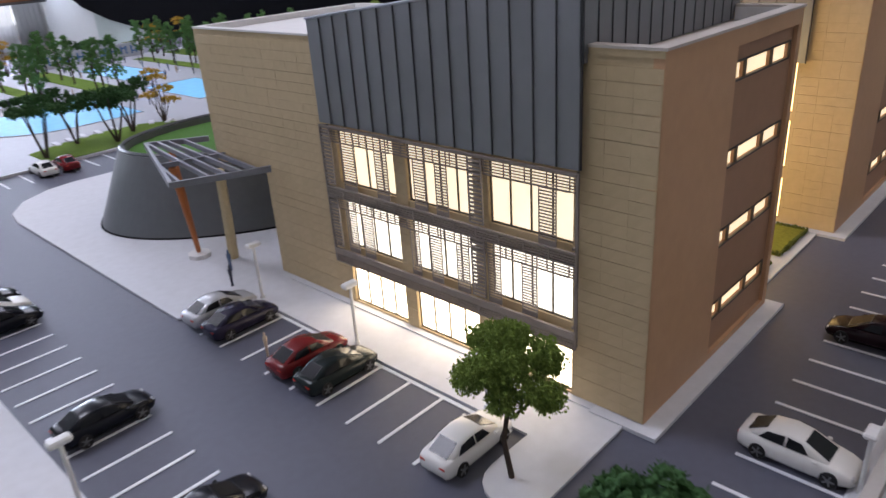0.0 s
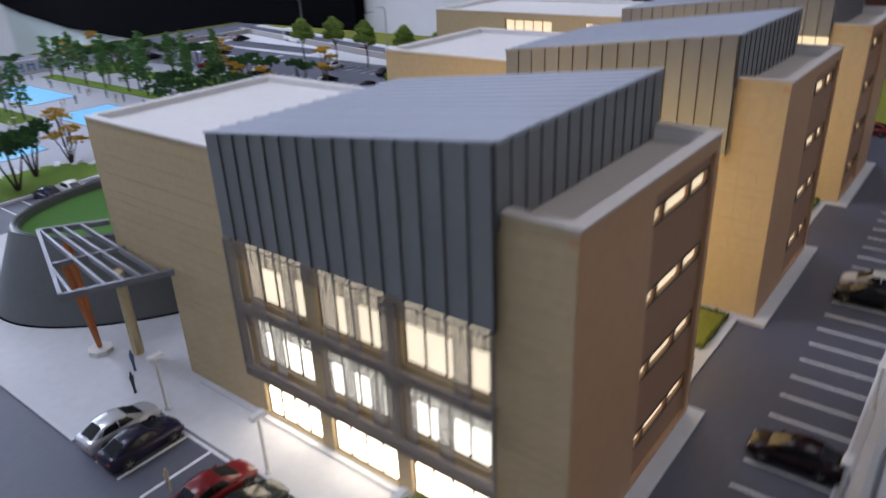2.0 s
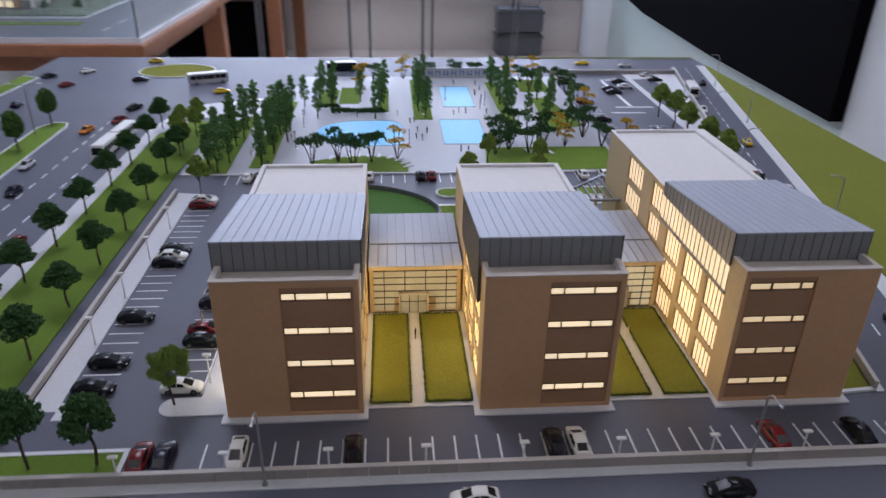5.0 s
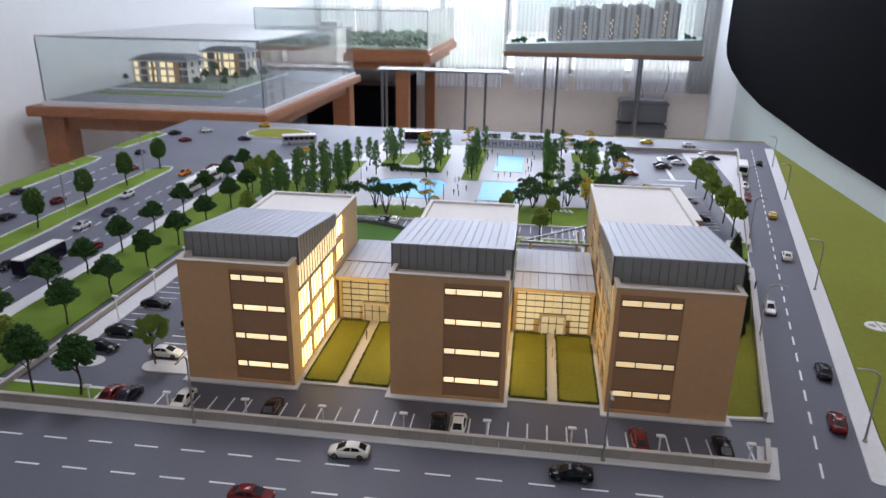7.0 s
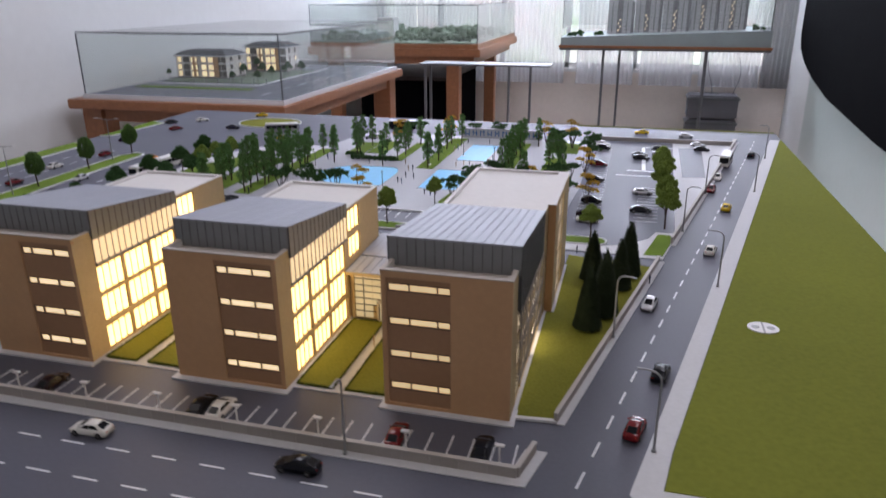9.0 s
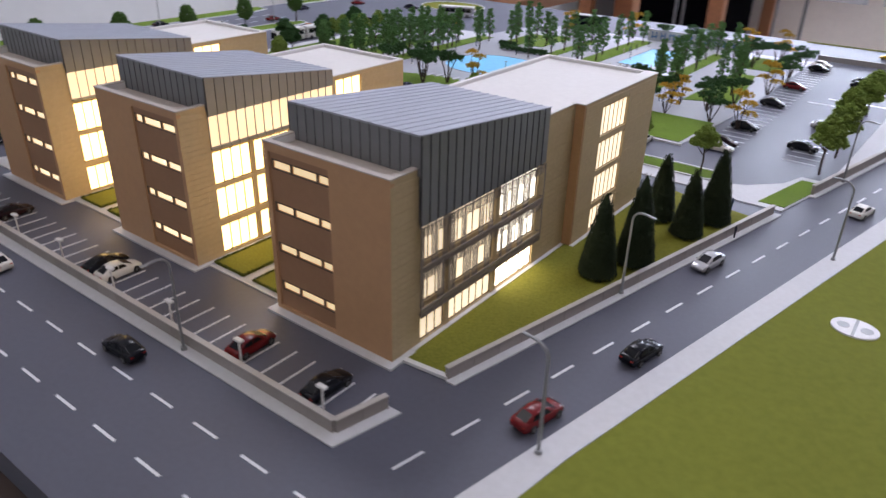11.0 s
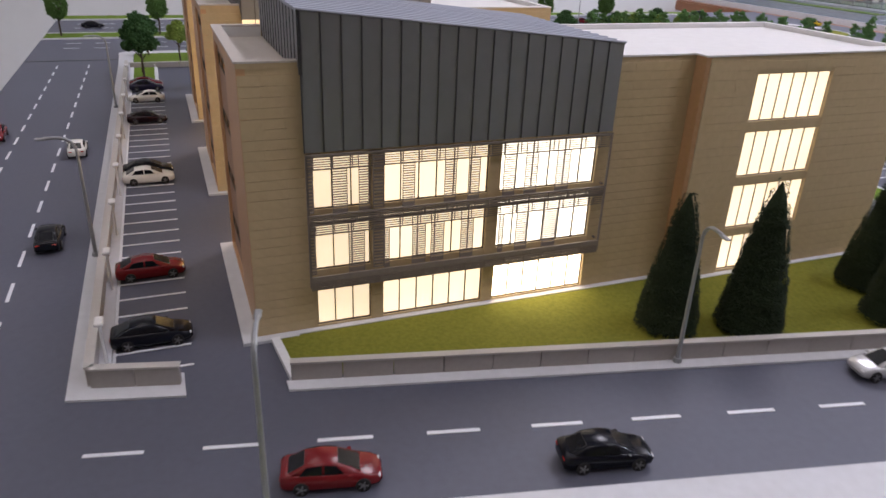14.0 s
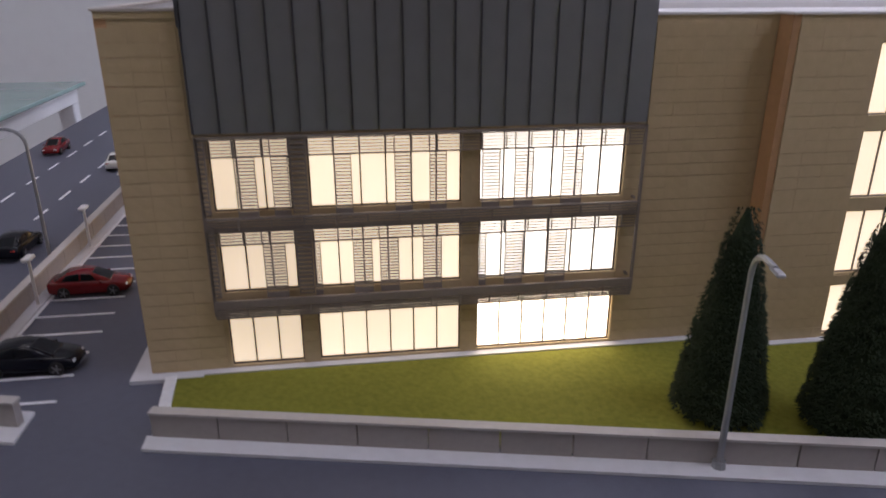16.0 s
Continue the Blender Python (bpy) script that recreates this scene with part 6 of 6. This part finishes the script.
        for k in range(900):
            z = 1 - math.sqrt(rng.random())
            a = rng.uniform(0, 6.283)
            r = (1.62 * (1 - z) ** 0.72 + 0.06) * rng.uniform(0.88, 1.0)
            c = Vector((r * math.cos(a), r * math.sin(a), 0.35 + 8.3 * z))
            out = Vector((math.cos(a), math.sin(a), -0.35))
            side_ = Vector((-math.sin(a), math.cos(a), 0))
            for _ in range(12):
                p = c + side_ * rng.uniform(-0.3, 0.3) + Vector((0, 0, rng.uniform(-0.2, 0.2)))
                s = side_ * rng.uniform(0.025, 0.055)
                cb.faces.new([cb.verts.new(q) for q in (p - s, p + out * rng.uniform(0.08, 0.17), p + s, p + Vector((0, 0, 0.08)))])
        core = [(1.5 * (1 - k / 8) ** 0.72 + 0.05, 0.3 + 8.1 * k / 8) for k in range(9)]
        rg = [[cb.verts.new((r * rng.uniform(0.9, 1.05) * math.cos(i * 0.5236), r * rng.uniform(0.9, 1.05) * math.sin(i * 0.5236), z)) for i in range(12)] for r, z in core]
        for p, q in zip(rg, rg[1:]):
            for i in range(12):
                cb.faces.new((p[i], p[(i + 1) % 12], q[(i + 1) % 12], q[i]))
    else:  # bush
        wood(tb_, (0, 0, 0), (0, 0, 0.8), 0.08, 0.05, rng)
        for k in range(30):
            a, r = rng.uniform(0, 6.283), rng.uniform(0, 0.9)
            c = (r * math.cos(a), r * math.sin(a), rng.uniform(0.4, 1.3))
            clump(cb, c, rng.uniform(0.2, 0.4), rng)
            leaves(cb, c, 0.34, rng, 8)
    return tb_, cb


def tree_kinds(kind, leaf, name, label, group, seeds):
    out = []
    for s in seeds:
        a, b = tree_meshes(kind, s)
        t = thing(name, 0, 0, 0, 0, label, "tree", group)
        part("trunk", a, M["bark"], t)
        part("crown", b, LEAF[leaf], t)
        out.append(t)
    return out


FOREST = {
    "street": tree_kinds("street", "mid", "street_tree", "round-crowned green model tree on a dark trunk", "street trees", (1, 2, 3)),
    "near": tree_kinds("near", "mid", "street_tree", "loose round-crowned green model tree beside the walk", "street trees", (31,)),
    "dark": tree_kinds("street", "dark", "street_tree", "round-crowned dark green model tree", "street trees", (4, 5)),
    "egg": tree_kinds("egg", "avenue", "avenue_tree", "egg-shaped green model tree on a dark trunk", "avenue trees", (21, 22)),
    "poplar": tree_kinds("poplar", "poplar", "poplar_tree", "slender upright green model tree", "poplars of the plaza", (6, 7, 8)),
    "umbrella": tree_kinds("umbrella", "dark", "spreading_tree", "spreading dark green model tree with several stems", "spreading trees", (9, 10, 11)),
    "yellow": tree_kinds("tiered", "yellow", "yellow_tree", "spreading model tree with ochre yellow leaves", "yellow trees", (12, 13)),
    "conifer": tree_kinds("conifer", "cone", "conifer", "dense dark green cone-shaped model conifer", "conifers on the lawn", (14, 15, 16)),
    "bush": tree_kinds("bush", "dark", "shrub", "low dark green model shrub", "shrubs", (17, 18)),
}
PLACED = set()


def plant(kind, x, y, z=0.2, size=1.0, tall=1.0):
    k = round(x * 7 + y * 3) % len(FOREST[kind])
    m = at(x, y, z, (x * 37 + y * 91) % 360)
    if (kind, k) not in PLACED:
        PLACED.add((kind, k))
        ob = FOREST[kind][k]
        ob.matrix_basis = m
    else:
        ob = copy_thing(FOREST[kind][k], m)
    ob.scale = (size, size, size * tall * (1 + 0.06 * math.sin(x * 5 + y)))
    return ob


plant("near", -28.9, 3.1, 0.12, 1.04)
plant("dark", -33.4, -4.75, 0.2, 1.22, 0.97), plant("dark", -39.0, -5.0, 0.2, 1.2), plant("dark", -53.5, -4.1), plant("street", -45.8, 0.4)
for x, y in ((-75.2, -18.5), (-75.7, -2.0), (-75.8, 14), (-76.2, 31), (-76.7, 47.9), (-77.3, 64.2), (-77.8, 80.3), (-78.6, 97)):
    plant("egg", x, y, size=1.25, tall=1.05)
for k, y in enumerate((8.5, 18.9, 28.2, 38.4, 49.6, 61.2, 72.2, 83.8, 93.7)):
    plant("dark", -53.5 - 0.18 * k, y, size=1.16, tall=0.84)
for k, y in enumerate((11.2, 21.9, 32.7, 43.5, 55, 66.9, 76.3)):
    plant("dark", -45.8 - 0.2 * k, y, size=1.16, tall=0.84)
plant("street", -38.6, 56.6, 0.12)
for x, y in ((-47, 79), (-49, 84), (-46.5, 88), (-50, 91), (-47.5, 94)):
    plant("street", x, y, size=0.95)
for x, y in ((-38.3, 67.6), (-40.8, 71.5), (-38.8, 78.5), (-41.6, 82.5), (-36.9, 86.5), (-40.2, 90.8), (-31, 70.5), (-32.6, 79), (-29.8, 77), (-32.4, 87), (-29.8, 97), (-32.2, 104), (-39.5, 75), (-37.6, 82), (-39.8, 88), (-37.5, 94), (-39.5, 100), (-37.8, 105), (-40, 69.5), (-36.9, 99)):
    plant("poplar", x, y, size=1.1)
for k in range(8):
    plant("poplar", -31.6 + 1.6 * (k % 2), 74 + 5 * k, size=1.08)
for x, y in ((-33, 99.6), (-28, 84.3), (-32.4, 91), (-28.4, 92), (-40.6, 79), (-37, 72), (-40.5, 93), (-27.4, 110), (-23.5, 100.4), (-24, 122), (-21.5, 113), (-24.2, 117), (-21.4, 122), (-20.7, 109), (-14.7, 114.5), (-10.4, 119.8), (-10.9, 100.3), (-9.6, 108), (-9.2, 113), (-9, 126),
             (-1, 129), (-0.6, 122), (-1, 115.3), (0.8, 108.5), (-1.2, 106), (0.2, 101), (0.9, 133), (18.4, 99), (18.6, 105), (18.4, 112), (18.6, 119), (18.2, 126), (18.6, 132), (20.2, 114), (20, 104), (21.3, 91.1), (24.7, 89.8), (22.6, 131), (28.2, 116), (30.2, 110), (28.6, 103), (32, 99)):
    plant("poplar", x, y, size=1.12)
for x, y in ((14, 86.8), (16.1, 82.7), (18.4, 91.4), (22.8, 81), (12.5, 76), (15.4, 78.5), (19, 76.5), (24.5, 90), (30.6, 92), (34.4, 80.2), (34.1, 93.7), (32, 86), (28, 125.5), (31.5, 131), (37.5, 113), (36.5, 121), (36.8, 130), (27, 134)):
    plant("umbrella", x, y)
for x, y in ((-21.8, 69.4), (-17.4, 72.6), (-14.4, 69.0), (-11.2, 72.2)):
    plant("umbrella", x, y, 0.2, 1.12, 1.2)
for x, y in ((-6.4, 74.0), (-15, 126.5), (36.8, 104.2), (31, 138), (39, 79.6), (-4, 138.5), (24, 136.5)):
    plant("yellow", x, y, 0.15)
for x, y in ((27, 80.4), (27, 87)):
    plant("yellow", x, y, 0.15, 0.8, 0.9)
for x, y in ((5.1, 57.2), (17, 57.4), (31.8, 57.2), (41.0, 57.0)):
    plant("street", x, y)
for x, y in ((10.3, 70.6), (19.2, 67.9)):
    plant("street", x, y, size=0.85)
for k in range(5):
    plant("street", 53.3 + 0.4 * math.sin(k * 2.3), 66.2 + 8.7 * k, 0.12, 1.2)
for x, y, s, tall in ((42.9, 23.2, 1.06, 0.98), (44.6, 27.7, 1.14, 0.98), (42.4, 39.4, 1.03, 0.86), (46.3, 37.1, 1.02, 0.9), (47.4, 42.3, 1.12, 0.86)):
    plant("conifer", x, y, 0.15, s, tall)
for x, y in ((3, 140.7), (10, 140.8), (15.5, 140.6), (-15.5, 138), (-12, 136.5)):
    plant("umbrella", x, y, 0.12, 0.9)
for k in range(11):
    plant("bush", -20.5 + 1.1 * k, 105.3, 0.12, 0.8)
for k in range(4):
    plant("bush", -23.5 + 1.2 * k, 109.5, 0.15, 0.7)

for x, y, s in ((-200.5, 288, 0.8), (-156, 278, 0.9), (-142, 279, 1.0), (-145, 300, 1.0), (-143, 311, 1.0)):
    plant("dark", x, y, -4.6, s)
for x, y in ((-198, 318), (-196, 336), (-162, 300), (-152, 303), (-141, 312), (-137, 320), (-170, 330)):
    plant("dark", x, y, -4.6, 1.25)

for k, x in enumerate((-8, -4.5, 0.5, 13, 16.5, 133, 138)):
    plant("bush", x, 552 + 2 * (k % 2), 4.4 + 6.3 * (x + 14) / 158, 2.0 + 0.5 * (k % 3))

# Clipped hedges round the courtyard lawns.
for x0, x1 in ((-9.9, -6.0), (-4.5, 0.0), (13.9, 18.0), (19.4, 23.8)):
    bm = bmesh.new()
    rng = random.Random(int(x0 * 10))
    for (ax, ay), (bx, by) in (((x0, 2.2), (x1, 2.2)), ((x1, 2.2), (x1, 18.4)), ((x1, 18.4), (x0, 18.4)), ((x0, 18.4), (x0, 2.2))):
        n = int(max(abs(bx - ax), abs(by - ay)) / 0.22)
        for k in range(n):
            clump(bm, (ax + (bx - ax) * k / n, ay + (by - ay) * k / n, 0.32), rng.uniform(0.11, 0.19), rng, 0.9)
    tagged(part("hedge", bm, M["hedge"]), "thin dark hedge edging the courtyard lawn", "hedge", "courtyard hedges", "stuff")


# ---- small things ----
def figure(x, y, m, z=H):
    """A plain upright token."""
    bm = bmesh.new()
    prof = ((0.12, 0), (0.09, 0.08), (0.1, 0.5), (0.13, 0.75), (0.17, 1.08), (0.06, 1.18), (0.09, 1.3), (0.02, 1.4))
    loft(bm, [[(r * math.cos(a), 0.7 * r * math.sin(a), zz) for a in (k * math.tau / 8 for k in range(8))] for r, zz in prof])
    f = part("figurine", bm, m, None, smooth=True)
    f.matrix_basis = at(x, y, z, (x * 53) % 360)
    return tagged(f, "tiny plain upright scale figure", "figurine", "scale figures")


figs = [(-26.4, 26.3), (-25.2, 28.4), (-5.2, 13.5), (18.8, 12.6), (19.2, 17.8), (47.9, 47.4), (-29.8, 70), (-33.8, 76), (-2.4, 86), (-1.2, 85), (0, 90), (-3.4, 97), (-2.5, 97.6), (13.6, 92), (14.2, 104), (13.2, 108), (14.6, 117), (13.4, 121), (15.2, 126), (8, 105), (9.5, 104.6), (2.5, 122), (3.2, 131), (-6, 103), (6, 78), (7.4, 77.5), (22, 83.8), (13.2, 99.2), (14, 98.4), (13.6, 88), (-2, 90.5), (2, 120), (2.4, 126), (13.8, 112), (14.6, 131), (-27.5, 86), (-34.6, 92), (-26.8, 104), (9, 132), (6.6, 103), (-15, 102), (23.4, 87)]
for i, (x, y) in enumerate(figs):
    figure(x, y, (M["figdark"], M["figblue"], M["figdark"], M["figpale"])[i % 4])
figure(-29.6, 17.9, M["figpale"], 0.0)
figure(ex(41.6, 40), 40, M["figdark"])
figure(39.4, 50.4, M["figdark"], 0.0)

sg = thing("sign_wall", 11, 139.4, H, 0, "low pale sign wall with blue bars", "sign")
part("panel", rbox(-11.5, 11.5, -0.2, 0.2, 0, 2.7, 0.05, 1), M["paving"], sg)
rng = random.Random(5)
for k in range(10):
    for dx, w_, z0, z1 in ((0, 0.26, 0.6, 2.2), (1.0, 0.26, 0.6, 2.2), (0.26, 0.74, 1.3 + 0.35 * (k % 3 - 1), 1.55 + 0.35 * (k % 3 - 1))):
        part("sign_bar", boxes((-10.5 + 2.15 * k + dx, -10.5 + 2.15 * k + dx + w_, -0.28, -0.21, z0, z1)), M["blue"], sg)

hp = thing("round_marker", 63.9, 28.4, G, 0, "flat white disc split by a dark line on the lawn", "marker disc")
part("disc", slabs(0, 0.14, ellipse(0, 0, 1.85, 1.55, 36)), M["heli"], hp)
part("split_line", boxes((-0.12, 0.12, -1.5, 1.5, 0.14, 0.17)), M["lampgrey"], hp)
for s in (-1, 1):
    part("ring_mark", tubes(((s * 0.9, 0, 0.14), (s * 0.9, 0, 0.16), 0.5, 0.5, 16)), M["lampgrey"], hp)

# Stepping slabs on the plaza lawns.
for i, (x, y) in enumerate([(19 + 1.1 * k, 77.6 - 0.2 * k) for k in range(5)]  + [(-18.9, 74.6), (-17.3, 75.1), (-15.6, 75.5), (-13.8, 75.8), (-11.8, 75.8), (-9.9, 75.5), (-7.8, 74.6), (-6.2, 73.2), (-5.1, 71.4), (-4.5, 69.6)]):
    sl = thing("stepping_slab", x, y, 0.1, 20 if x > 0 else -5 - 60 * max(0, (x + 10) / 6), "pale rectangular stepping slab in the lawn", "paving slab", "stepping slabs")
    part("slab", rbox(-0.3, 0.3, -1.0, 1.0, 0, 0.2, 0.03, 1), M["paving"], sl)

# ---- cladding courses, last ----
COURSE, LONG = 0.52, 1.05


def courses(w, X, ylimit, u_face, out, y0, y1, z1, holes, limit, gap=0.012):
    """Thin blocks on a side wall, in straight courses, cut round the openings; past the limit they join into one mesh."""
    rest = bmesh.new()
    rng = random.Random(int(u_face * 10 + y0))
    count = 0
    nz = int((z1 - 0.2) / COURSE)
    for j in range(nz):
        bow = rng.uniform(-0.01, 0.01)
        za, zb = 0.2 + j * COURSE + gap, 0.2 + (j + 1) * COURSE - gap
        y = y0
        while y < y1:
            spans = [(max(y, y0) + 0.002, min(y + LONG, y1, ylimit(za) - 0.05) - 0.002)]
            for a, b, c, d in holes:
                if c < zb and d > za:
                    spans = [s for p, q in spans for s in ((p, min(q, a - 0.04)), (max(p, b + 0.04), q)) if s[1] - s[0] > 0.15]
            for p, q in spans:
                if q - p < 0.15:
                    continue
                ua, ub = sorted((X(u_face - out * 0.02), X(u_face + out * rng.uniform(0.034, 0.044))))
                lift = bow + rng.uniform(-0.006, 0.006)
                if count < limit:
                    piece("cladding_block", (0.065, round(q - p, 1) if abs(q - p - LONG + 0.004) > 0.03 else q - p, zb - za), M["tan"], w, ((ua + ub) / 2, (p + q) / 2, (za + zb) / 2 + lift), rng.uniform(-0.4, 0.4))
                else:
                    box(rest, ua, ub, p, q, za + lift, zb + lift)
                count += 1
            y += LONG
    if rest.verts:
        tagged(part("cladding_block", rest, M["tan"], w), kind="stuff")
    else:
        rest.free()


def hs(*groups):
    return [tuple(h[:4]) for g in groups for h in g]


for (w_, X_, yl_), yb_, ye_, bays_, rows_, far_ in ((wingA, 19.2, 30.8, BAYS_AB, ROWS, FAR_AB), (wingB, 19.0, 30.4, BAYS_AB, OROWS, FAR_AB)):
    holes_ = [(a, b, c, d) for a, b, n in bays_ for c, d in rows_] + [(3.6, yb_ + 0.05, 10.35, 20)]
    courses(w_, X_, yl_, 0.0, -1, 0.82, ye_, NTOP, holes_, 300 if w_ is wingA[0] else 0, 0.01 if w_ is wingA[0] else 0.004)
    holes_ = [(a, b, c, d) for a, b in OPEN_AB for c, d in OROWS] + hs(far_) + [(3.6, yb_ + 0.05, 10.7, 20)]
    courses(w_, X_, yl_, W, 1, 0.82, ye_, NTOP, holes_, 0)
w_, X_, yl_ = wingC
courses(w_, X_, yl_, 0.0, -1, 0.82, 26.9, NTOP, [(a, b, c, d) for a, b in ((4.15, 7.2), (7.9, 14.05), (14.8, 21.0)) for c, d in ROWS] + [(3.6, 21.75, 10.35, 20)], 230, 0.009)
courses(w_, X_, yl_, -1.0, -1, 27.3, 44.1, NTOP, FARC, 70, 0.007)
courses(w_, X_, yl_, W, 1, 0.82, 44.1, NTOP, [(a, b, c, d) for a, b in ((3.9, 8.0), (9.2, 13.8), (15.2, 19.6)) for c, d in OROWS] + [(21.9, 25.6, 10.9, 13.9), (21.9, 25.6, 7.3, 10.1), (29.3, 34.9, 10.9, 13.9), (29.3, 34.9, 7.3, 10.1), (3.6, 21.75, 10.7, 20)], 0)
